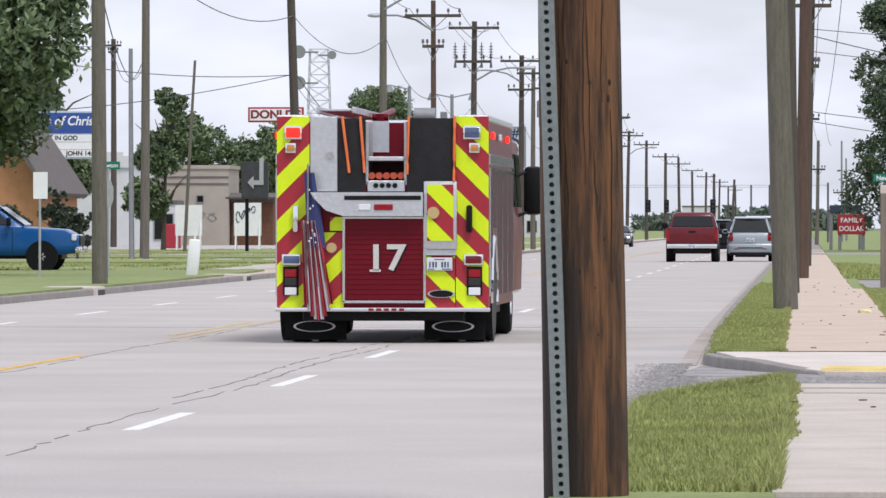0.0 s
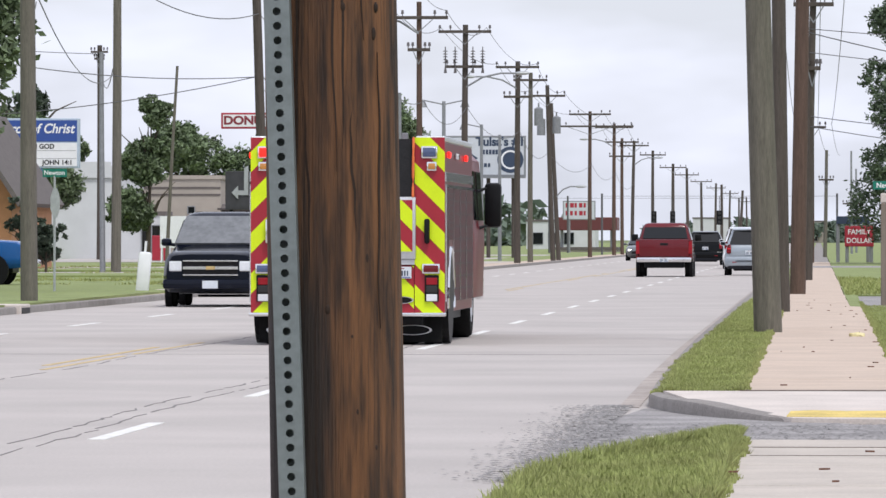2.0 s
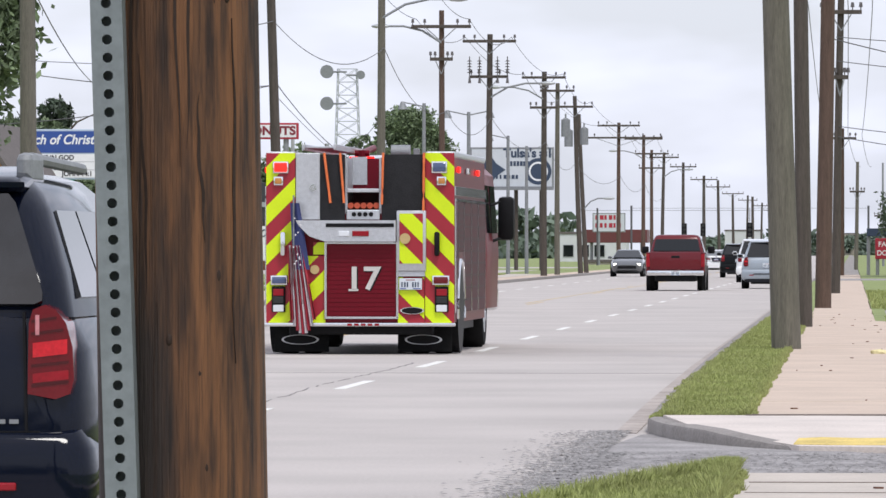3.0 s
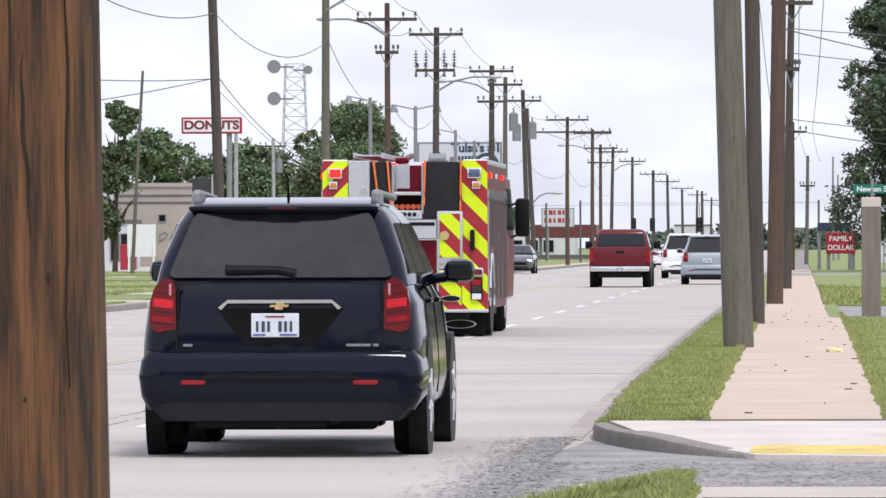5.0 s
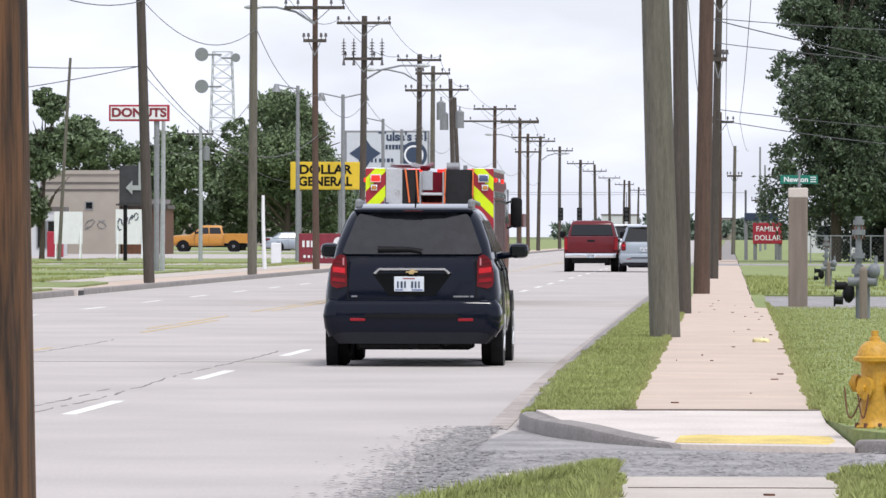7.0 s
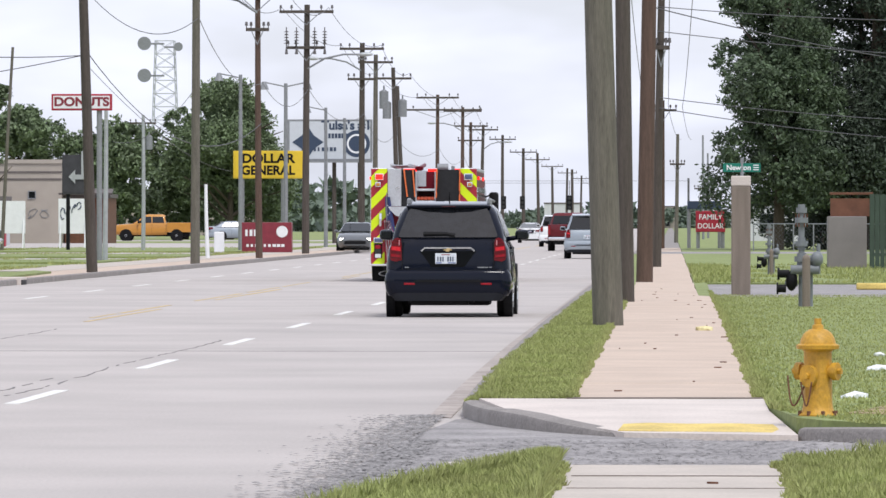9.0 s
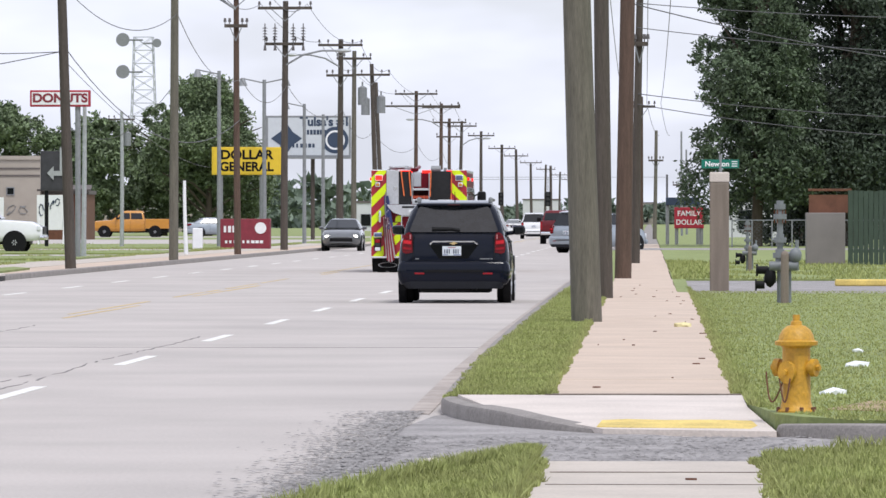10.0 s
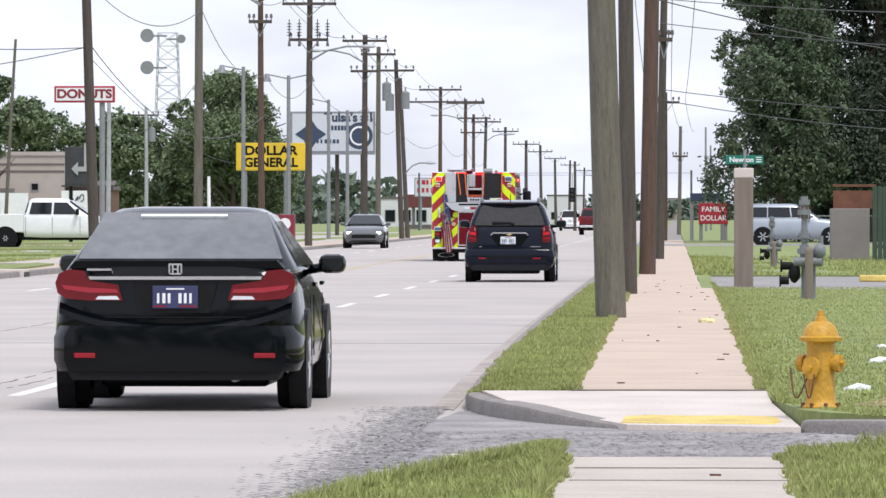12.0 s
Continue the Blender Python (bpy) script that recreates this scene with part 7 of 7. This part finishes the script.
# ---- buildings ----
def block(name, label, x0, x1, y0, y1, h, wall, windows=(), roof="roof_grey", door=None, coping=0.25):
    """A flat-roofed building with a coping and recessed windows (x, z, width, height) in the wall towards the road's start."""
    b = thing(name, label, "building", pose(x0, y0, 0.1))
    L, D = x1 - x0, y1 - y0
    bm = B()
    box(bm, 0, L, 0, D, -0.3, h)
    part("wall", bm, wall, b)
    bm = B()
    for a, c, d, e in ((-0.1, L + 0.1, -0.1, 0.12), (-0.1, L + 0.1, D - 0.12, D + 0.1), (-0.1, 0.12, 0.12, D - 0.12), (L - 0.12, L + 0.1, 0.12, D - 0.12)):
        box(bm, a, c, d, e, h + 0.002, h + coping)
    part("coping", bm, roof, b)
    for x, z, w, hh in windows:
        bm = B()
        for a, c, d, e in ((x - 0.06, x + w + 0.06, z - 0.06, z), (x - 0.06, x + w + 0.06, z + hh, z + hh + 0.06), (x - 0.06, x, z, z + hh), (x + w, x + w + 0.06, z, z + hh)):
            box(bm, a, c, -0.06, 0.02, d, e)
        wn_ = part("window", bm, "steel_dull", b)
        bm = B()
        box(bm, x, x + w, -0.02, -0.008, z, z + hh)
        part("pane", bm, "glass", wn_)
    return b


shop = block("shop_building", "low tan stucco shop with a flat roof", -47.5, -38.8, 420, 428, 5.1, "tan_wall", ((6.6, 2.9, 0.4, 0.4),), roof="tan_wall")
for z in (4.05, 4.5):
    bm = B()
    box(bm, 0, 8.7, -0.05, -0.004, z, z + 0.10)
    part("trim_band", bm, "roof_grey", shop, "dark trim band")
for k in range(5):
    bm = B()
    pipe(bm, [(4.6 + 0.75 * k + 0.3 * math.cos(q * 1.1 + k), -0.03, 1.9 + (0.5 - 0.06 * k) * math.sin(q * 0.9 + 2 * k)) for q in range(8)], 0.025, 6)
    part("graffiti", bm, "steel_dull", shop, "grey scrawled graffiti")
lean_to = block("lean_to", "dark brown timber lean-to beside a shop", -38.7, -35.9, 421, 427, 2.9, "rust", ((0.5, 1.0, 0.8, 1.0),))
bm = B()
prism(bm, [(-1.0, 3.1), (0.2, 3.35), (0.2, 3.5), (-1.05, 3.22)], "x", -0.3, 3.1)
part("awning", bm, "roof_grey", lean_to, "sloping dark awning")
utility_pole(-36.0, 450, 8.6, 0.12, (0, 0), "pole_grey", arms=((8.1, 0.9),), cans=((6.3, 1),), label="slim grey utility pole behind a forecourt")
red_box = thing("vending_box", "small red metal box by a kiosk", "vending box", pose(-37.2, 360, 0.12))
bm = B()
box(bm, 0, 0.85, 0, 0.7, 0, 1.4, 0.04)
part("cabinet", bm, "sign_red", red_box)
block("shop_building", "small white kiosk with a flat roof", -41.4, -38.5, 380, 384, 2.6, "white_wall", ((1.6, 0.5, 0.45, 1.5), (2.2, 0.5, 0.5, 1.5)))
wb = block("warehouse", "plain white block building with a boarded opening", -61.2, -43.4, 400, 416, 5.2, "white_wall", ((5.2, 3.5, 1.0, 0.8),))
bm = B()
box(bm, 9.1, 12.1, -0.05, 0.0, 0.5, 3.1, 0.01)
part("boarded_opening", bm, "sign_white", wb, "painted-over white opening")
bm = B()
for x0, x1, z1 in ((14.4, 18.0, 5.75), (15.0, 17.4, 6.0)):
    box(bm, x0, x1, -0.14 - 0.01 * (z1 > 5.9), 0.3, 5.0, z1)
part("parapet", bm, "white_wall", wb, "stepped parapet")
bm = B()
box(bm, 5.3, 6.1, -0.5, -0.06, 3.45, 4.1, 0.03)
part("air_conditioner", bm, "steel_dull", wb, "window air conditioner")
board_fence(-65, -55.4, 390, 2.5, "fence_wood", "weathered grey board fence beside a warehouse", 0.25)
far_shop = block("canopy_building", "dark red petrol station canopy on posts", -24.2, -18.6, 600, 612, 0.2, "tan_wall")
bm = B()
box(bm, 0, 5.6, 0, 8, 2.0, 3.2, 0.05)
part("canopy", bm, "canopy_red", far_shop, "dark red canopy")
for u in (0.5, 5.1):
    bm = B()
    tube(bm, (u, 1, 0.1), (u, 1, 2.0), 0.15)
    part("post", bm, "steel_dull", far_shop)
pyl = roadside_sign(-22.8, 580, 2.9, 3.0, 4.7, "billboard_face", "steel_dull", (), "pale pylon sign with faded red writing", (0.2, 0.8))
bars(pyl, 0.25, 2.65, 4.2, 0.4, 6, -0.014, "sign_red", 8)
bars(pyl, 0.25, 2.65, 3.5, 0.4, 6, -0.014, "sign_red", 9)
for k, (x0, x1, y, h, mt) in enumerate(((-34, -26, 760, 3.2, "white_wall"), (-60, -45, 700, 4.0, "tan_wall"), (10, 24, 560, 3.4, "tan_wall"), (5.5, 9.5, 470, 2.6, "white_wall"), (-24, -17, 1250, 5, "white_wall"), (-6, 2, 1860, 6, "tan_wall"))):
    block("distant_shop", "distant low roadside shop", x0, x1, y, y + 12, h, mt, tuple((0.8 + 1.8 * i, 0.6, 1.1, 1.3) for i in range(int((x1 - x0 - 1) / 1.8))))

# church: metal-sided hall, brick gable, slender spire
ch = thing("church", "church with cream metal siding, brick gable and grey roof", "church", pose(-51.0, 262, 0.1))
bm = B()
box(bm, 0, 12.6, 0, 14, -0.3, 4.2)
part("hall_wall", bm, "cream_metal", ch)
for k in range(50):
    bm = B()
    box(bm, 0.1 + 0.25 * k, 0.16 + 0.25 * k, -0.03, 0.0, 0.0, 4.15)
    part("siding_rib", bm, "cream_metal", ch)
for x in (2.0, 5.2, 8.4, 11.2):
    bm = B()
    box(bm, x, x + 0.35, -0.04, -0.005, 0.6, 2.0)
    part("window", bm, "glass", ch)
bm = B()
prism(bm, [(12.6, -0.3), (18.2, -0.3), (18.2, 3.1), (16.2, 6.2), (12.6, 3.3)], "y", -2.0, 12)
part("gable_wall", bm, "orange_brick", ch, "orange brick gable")
bm = B()
prism(bm, [(12.2, 3.25), (16.2, 6.45), (18.7, 2.7), (18.55, 2.55), (16.2, 6.2), (12.35, 3.0)], "y", -2.8, 12.4)
part("roof", bm, "roof_grey", ch, "grey shingle roof")
bm = B()
box(bm, 13.6, 16.4, -2.02, -1.99, 2.4, 2.9)
part("window", bm, "glass", ch)
bm = B()
tube(bm, (15.2, 6, 5.0), (15.2, 6, 7.2), 0.55, seg=8)
tube(bm, (15.2, 6, 7.2), (15.2, 6, 11.5), 0.5, 0.03, 8)
part("spire", bm, "sign_white", ch, "slender white spire")

# church sign
cs = thing("church_sign", "blue and white church notice sign on a blue post", "sign", pose(-37.7, 290, 0.11))
cs.scale = (1.5, 1.5, 1.5)
bm = B()
box(bm, 1.15, 1.72, 0.05, 0.35, -0.2, 3.0, 0.02)
part("post", bm, "post_blue", cs, "bright blue post")
bm = B()
box(bm, 0, 2.85, 0, 0.4, 2.95, 4.45, 0.02)
sb = part("sign_box", bm, "sign_frame", cs, "pale grey frame")
bm = B()
box(bm, 0.06, 2.79, -0.015, 0.0, 3.75, 4.39)
part("header", bm, "sign_blue", sb, "blue header with white lettering")
bm = B()
box(bm, 0.06, 2.79, -0.015, 0.0, 3.01, 3.71)
part("letter_board", bm, "sign_white", sb)
for z in (3.24, 3.48):
    bm = B()
    box(bm, 0.08, 2.77, -0.02, -0.015, z - 0.006, z + 0.006)
    part("rail", bm, "steel_dull", sb)
words("Church of Christ", 0.40, "sign_white", sb, pose(1.42, -0.02, 4.13) @ UPRIGHT, "lettering", 0.002, shear=0.25, wide=0.92)
words("TRUST IN GOD", 0.20, "black", sb, pose(1.42, -0.022, 3.60) @ UPRIGHT, "lettering", 0.002)
words("JOHN 14:1", 0.20, "black", sb, pose(2.2, -0.022, 3.12) @ UPRIGHT, "lettering", 0.002)

# pole, stop sign and street sign by the side road
utility_pole(-15.3, 120, 12, 0.17, (-0.01, 0), "pole_grey", label="tall weathered utility pole by a drain")
utility_pole(-42.3, 380, 12.6, 0.2, (0, 0), "pole_dark", arms=((12.2, 0.5), (11.8, 0.3)), label="dark service pole before a white warehouse")
utility_pole(-25.9, 235, 13, 0.19, (0.006, 0), "pole_grey", label="tall grey utility pole beside a thinner pole")
utility_pole(-26.4, 235, 8.1, 0.11, (0, 0), "steel_dull", label="slim pale grey pole beside a utility pole")
cable((-42.3, 380, 12.0), (-26.0, 235, 7.6), 1.2, 0.02)
cable((-42.3, 380, 12.2), (-70, 300, 15), 1.0, 0.02)
cable((-15.3, 120, 6.4), (-34, 150, 8.5), 0.6, 0.014)
cable((-15.3, 120, 6.4), (-26.0, 235, 7.4), 1.0, 0.014)
ss = thing("stop_sign", "back of a stop sign under a green street sign", "street sign", pose(-18.3, 150, 0.11))
bm = B()
tube(bm, (0, 0, -0.2), (0, 0, 2.75), 0.03, seg=8)
part("post", bm, "steel", ss)
bm = B()
prism(bm, [(0.02 + 0.0 + 0.22 * math.cos(radians(22.5 + 45 * k)) * 0.55, 2.1 + 0.38 * math.sin(radians(22.5 + 45 * k))) for k in range(8)], "y", -0.03, -0.015)
part("stop_plate", bm, "steel", ss)
bm = B()
box(bm, -0.28, 0.30, -0.02, -0.008, 2.72, 2.92)
part("name_plate", bm, "sign_green", ss, "green street name plate")
words("Newton", 0.15, "sign_white", ss, pose(0.0, -0.022, 2.82) @ UPRIGHT, "street_name", 0.002)
rs = thing("road_sign", "small blank white road sign on a thin post", "road sign", pose(-19.6, 146, 0.11))
bm = B()
tube(bm, (0, 0, -0.2), (0, 0, 2.6), 0.03, seg=8)
part("post", bm, "steel", rs)
bm = B()
box(bm, -0.16, 0.20, -0.045, -0.032, 1.95, 2.62)
part("plate", bm, "sign_white", rs)
# storm drains in the far kerb
for y in (112, 147):
    bm = B()
    box(bm, -15.6, -14.50, y, y + 1.4, -0.05, 0.17, 0.02)
    d = thing("storm_drain", "concrete storm drain inlet in the kerb", "drain", bm=bm, material="concrete_new")
    bm = B()
    box(bm, -14.51, -14.49, y + 0.1, y + 1.3, 0.0, 0.11)
    part("opening", bm, "black", d)
# scraps of litter and leaves
r = random.Random(31)
for k, (x, y, s, mt) in enumerate(((0.38, 77, 0.10, "litter_paper"), (1.75, 56, 0.09, "sign_white"), (1.5, 33.2, 0.09, "sign_white"), (1.3, 47, 0.1, "sign_white"), (1.95, 62, 0.06, "sign_white"), (-1.62, 22, 0.07, "concrete_new"), (-1.1, 33.6, 0.05, "concrete_new"))):
    bm = B()
    ball(bm, (0, 0, 0), s, 1.2, 0.8, 0.35, 1)
    for v in bm.verts:
        v.co += Vector((r.uniform(-0.2, 0.2), r.uniform(-0.2, 0.2), r.uniform(-0.15, 0.15))) * s
    thing("litter", "crumpled scrap of litter on the ground", "litter", pose(x, y, 0.14), bm=bm, material=mt)
bm = B()
for k in range(40):
    x, y = r.uniform(-0.6, 0.62), r.uniform(20, 130)
    if 34 < y < 47:
        continue
    a, s = r.uniform(0, 6.28), r.uniform(0.01, 0.03)
    prism(bm, [(x + s * math.cos(a + b) * q, y + s * math.sin(a + b) * q) for b, q in ((0, 1.6), (1.6, 0.6), (3.1, 1.2), (4.7, 0.6))], "z", 0.128, 0.138)
thing("dead_leaves", "dark bits of leaf and dirt on the pavement", "leaves", kind="stuff", bm=bm, material="rust")
# ---- grass blades ----
def blades(name, count, place, hi, seed, label="uneven blades of green grass", wide=1.0):
    r = np.random.default_rng(seed)
    p = place(r, count)
    n = len(p)
    a = r.random(n) * 6.283
    h = hi * (0.45 + 0.75 * r.random(n)) * p[:, 3]
    w = wide * (0.005 + 0.006 * r.random(n))
    lx, ly = r.normal(0, 0.35, n) * h, r.normal(0, 0.35, n) * h
    b0 = np.stack([p[:, 0] - w * np.cos(a), p[:, 1] - w * np.sin(a), p[:, 2]], 1)
    b1 = np.stack([p[:, 0] + w * np.cos(a), p[:, 1] + w * np.sin(a), p[:, 2]], 1)
    tip = np.stack([p[:, 0] + lx, p[:, 1] + ly, p[:, 2] + h], 1)
    v = np.stack([b0, b1, tip], 1).reshape(-1, 3)
    me = bpy.data.meshes.new(name)
    me.from_pydata(v.tolist(), [], np.arange(3 * n).reshape(-1, 3).tolist())
    me.materials.append(M["blade"])
    return tagged(new(name, me), label, "grass", kind="stuff")


def near_strip(r, n):
    y = 35.0 - 22 * r.random(n) ** 1.5
    left = np.where(y > 27.5, -1.66 + 0.95 * ((y - 27.5) / 7.4) ** 1.8, -1.66)
    x = left + (-0.60 - left) * r.random(n)
    edge = np.minimum(x - left, -0.60 - x)
    return np.stack([x, y, np.full(n, 0.095), 0.75 + 0.6 * (edge < 0.12)], 1)


def far_strip(r, n):
    y = 46.8 + 80 * r.random(n) ** 1.8
    left = np.where(y < 57, -1.36 - 0.08 * (y - 46.8) / 10, -1.47)
    x = left + (-0.71 - left) * r.random(n)
    return np.stack([x, y, np.full(n, 0.118), 0.7 + 0.6 * (np.minimum(x - left, -0.71 - x) < 0.08)], 1)


def right_near(r, n):
    y = 36.0 - 12 * r.random(n) ** 1.4
    x = 0.60 + 1.9 * r.random(n) ** 1.4
    return np.stack([x, y, np.full(n, 0.118), 0.8 + 0.6 * (y > 35.6)], 1)[(y < 35 + 0.9 * np.minimum(1, (x - 0.6) / 0.5))]


def right_far(r, n):
    y = 40.0 + 75 * r.random(n) ** 1.7
    x = 0.66 + 4.0 * r.random(n) ** 1.5
    keep = y > 44.4 - 3.2 * np.clip((x - 0.68) / 0.5, 0, 1) ** 0.7 - 0.9 * np.clip((x - 1.1) / 1.0, 0, 1)
    return np.stack([x, y, np.full(n, 0.128), 0.6 + 0.7 * (x < 0.74)], 1)[keep]


def ragged(y, k):
    """How far the turf creeps over an edge, in metres."""
    return 0.035 + 0.05 * np.abs(np.sin(y * 0.9 + k) * np.sin(y * 0.37 + 2 * k)) + 0.035 * np.abs(np.sin(y * 3.1 + 3 * k))


def creeping(r, n):
    """Tufts that lie over the pavement's and the kerb's edges."""
    y = 47.0 + 75 * r.random(n) ** 1.6
    side = r.integers(0, 3, n)
    edge = np.choose(side, (np.full(n, -0.745), 0.645 + 0.10 * np.minimum(1, (y - 46) / 70), np.where(y < 57, -1.37 - 0.08 * (y - 46.8) / 10, -1.48)))
    sign = np.choose(side, (1, -1, -1))
    x = edge + sign * ragged(y, side * 1.7) * r.random(n) ** 1.3 * np.where(side == 2, 0.9, 0.75)
    return np.stack([x, y, np.where(side == 2, 0.10, 0.122), np.full(n, 0.75)], 1)


def creeping_near(r, n):
    y = 34.6 - 14 * r.random(n) ** 1.5
    side = r.integers(0, 2, n)
    x = np.where(side == 0, -0.62, 0.62) + np.where(side == 0, 1, -1) * ragged(y * 1.7, side * 2.2) * r.random(n) ** 1.3
    return np.stack([x, y, np.full(n, 0.10), np.full(n, 0.7)], 1)


blades("grass_blades", 45000, creeping, 0.04, 6, "turf creeping over the pavement's edge")
blades("grass_blades", 12000, creeping_near, 0.05, 7, "turf creeping over the pavement's edge")
blades("grass_blades", 60000, near_strip, 0.065, 1)
blades("grass_blades", 50000, far_strip, 0.045, 2)
blades("grass_blades", 30000, right_near, 0.06, 3)
blades("grass_blades", 70000, right_far, 0.04, 4)


def weeds(r, n):
    """Patchy rough grass along the opposite side, thicker near the edges of drives."""
    y = 172 + 170 * r.random(n)
    x = -17.9 - 16 * r.random(n) ** 1.5
    keep = np.sin(y * 0.33 + x * 0.5) + np.sin(y * 0.13 - x * 0.9) + np.sin(x * 2.3) > 0.35
    return np.stack([x, y, np.full(n, 0.11), 0.4 + 0.9 * r.random(n) ** 2], 1)[keep]


def weeds_right(r, n):
    y = 138 + 60 * r.random(n)
    x = 0.5 + 10 * r.random(n) ** 1.3
    keep = np.sin(y * 0.4 + x) + np.sin(x * 1.7) > -0.4
    return np.stack([x, y, np.full(n, 0.12), 0.4 + 0.9 * r.random(n) ** 2], 1)[keep]


blades("rough_grass", 60000, weeds, 0.09, 8, "patchy rough grass on the opposite lawns", 3.0)
blades("rough_grass", 30000, weeds_right, 0.10, 9, "patchy rough grass beyond the parking lot", 2.5)


def motions():
    """What drives, drives along the road: seconds, the place of the rear bumper's middle, and the heading."""
    def drive(ob, rows, z=0.0):
        walk(ob, [(t, pose(x, y, z, 0, 0, a)) for t, x, y, a in rows])

    def spin(ob, rows):
        """Turn the wheels of ob by the way it goes."""
        for wh in [c for c in ob.children if c.name.startswith("wheel") and "arch" not in c.name]:
            home = wh.matrix_basis.copy()
            r, turns, gone = home.translation.z, [], 0.0
            for (t0, x0, y0, a0), (t1, x1, y1, a1) in zip(rows, rows[1:]):
                n = max(1, math.ceil(abs(y1 - y0) / r / 1.25))
                n = min(n, max(1, int((t1 - t0) * FPS)))
                turns += [(t0 + (t1 - t0) * k / n, gone - (y1 - y0) * k / n / r) for k in range(n)]
                gone -= (y1 - y0) / r
            walk(wh, [(t, home @ Matrix.Rotation(a, 4, "X")) for t, a in turns + [(rows[-1][0], gone)]])

    way_engine = [(0, -5.43, 58.8, 0), (0.5, -5.85, 61.5, 0), (1.2, -6.11, 68.5, 0), (1.5, -6.15, 72, 0), (2, -6.12, 77.5, -0.2), (2.5, -6.13, 82, -0.3), (3, -6.42, 84, -0.5), (4.8, -6.02, 97, 0), (5, -5.97, 99.5, 0), (5.5, -5.98, 108, 0), (6.5, -5.8, 121, 0), (7, -5.81, 128.5, 0), (9, -5.82, 155.5, 0), (9.5, -5.92, 164, 0), (10.5, -6.05, 180, 0), (11.5, -5.99, 192.5, 0), (12, -6.01, 198.2, 0)]
    way_suv = [(0, -3.7, -26, 0), (1.5, -3.6, 1, 0), (2.5, -3.58, 14.4, -1), (3.0, -3.69, 21.6, -0.5), (3.2, -3.65, 24, -1), (4.8, -3.39, 40.44, 0), (5, -3.38, 42.79, 0), (5.5, -3.36, 49.07, 0), (6.5, -3.34, 62.44, 0), (7, -3.28, 68.57, 0), (9, -3.26, 96.53, 0), (9.5, -3.22, 102.62, 0), (10.5, -3.23, 114.86, 0), (11.5, -3.34, 128.81, 0), (12, -3.39, 136.24, 0)]
    way_saloon = [(0, -3.4, -125, 0), (9.5, -3.4, 12, 0), (10.0, -3.4, 20.3, 0), (10.5, -3.37, 26.6, 0), (11.0, -3.42, 32.9, 0), (11.5, -3.42, 39.3, 0), (12, -3.49, 46.2, 0)]
    for ob, way in ((fire_engine, way_engine), (navy_suv, way_suv), (black_saloon, way_saloon)):
        drive(ob, way)
        spin(ob, way)
    drive(red_pickup, [(0, -4.83, 236, 0), (1.5, -5.69, 229, 0), (2.5, -5.45, 225, 0), (3, -5.94, 222, 0), (4.8, -6.01, 217, 0), (5.5, -5.6, 219, 0), (6.5, -5.21, 234, 0), (7, -5.11, 246, 0), (9, -5.16, 330, 0), (9.5, -5.17, 352, 0), (10.5, -5.4, 400, 0), (11.5, -5.92, 450, 0), (12, -5.74, 470, 0)])
    way_silver = [(0, -2.62, 240, 0), (0.5, -3.0, 239, 0), (1.5, -2.75, 238, 0), (2.5, -2.62, 236, 0), (3, -2.99, 235, 0), (5, -3.3, 232, 0), (5.5, -3.28, 234, 0), (6.5, -3.09, 240, 0), (7, -3.12, 245, 0), (9, -3.26, 258, 0), (9.7, -3.3, 271, -8), (10.1, -3.5, 276.5, -50), (10.5, -3.2, 279, -85), (11.0, -1.3, 279.2, -90), (11.5, 0.65, 279, -90), (12, 2.85, 279, -90)]
    walk(silver_suv, [(t, pose(x, y, 0.136 if x > -1.6 and t > 9 else 0.0, 0, 0, a)) for t, x, y, a in way_silver])
    drive(white_suv, [(0, -2.66, 300, 0), (2.5, -3.67, 286, 0), (5, -4.87, 276, 0), (5.5, -4.88, 280, 0), (7, -4.64, 300, 0), (9.5, -7.64, 430, 0), (10.5, -8.89, 520, 0), (12, -9.44, 600, 0)])
    drive(dark_suv, [(0, -5.04, 330, 0), (1.5, -6.03, 330, 0), (2.5, -5.71, 330, 0), (5, -5.87, 420, 0), (12, -14.78, 1300, 0)])
    drive(white_car, [(0, -5.54, 420, 0), (3, -8.51, 415, 0), (5, -8.43, 410, 0), (7, -6.58, 430, 0), (9, -10.04, 470, 0), (12, -14.79, 1000, 0)])
    drive(oncoming, [(0, -12.85, 424.5, 180), (2.5, -10.85, 376.5, 180), (3, -11.78, 349.5, 180), (4.8, -14.1, 332.5, 180), (7, -13.57, 316.5, 180), (9, -14.55, 308.5, 180), (9.5, -14.01, 301.5, 180), (10.5, -13.33, 288.5, 180), (11.5, -13.19, 285.5, 180), (12, -13.02, 281.5, 180)])
    drive(patrol_suv, [(0, -13.47, 180.1, 180), (0.5, -13.86, 165.1, 180), (1, -13.31, 150.1, 180), (1.5, -12.69, 136.1, 180), (2, -12.17, 129.1, 180), (2.5, -12.46, 124.1, 180), (3.2, -12.9, 112, 180), (4.8, -12.9, 84, 180), (8, -12.9, 20, 180), (12, -12.9, -60, 180)])
    drive(white_pickup, [(0, -42, 252, -90), (7, -36, 252, -90), (9.0, -31.5, 252, -90), (9.5, -30.3, 252, -90), (10.5, -27.7, 252, -90), (12, -26.5, 252, -90)], 0.118)


motions()
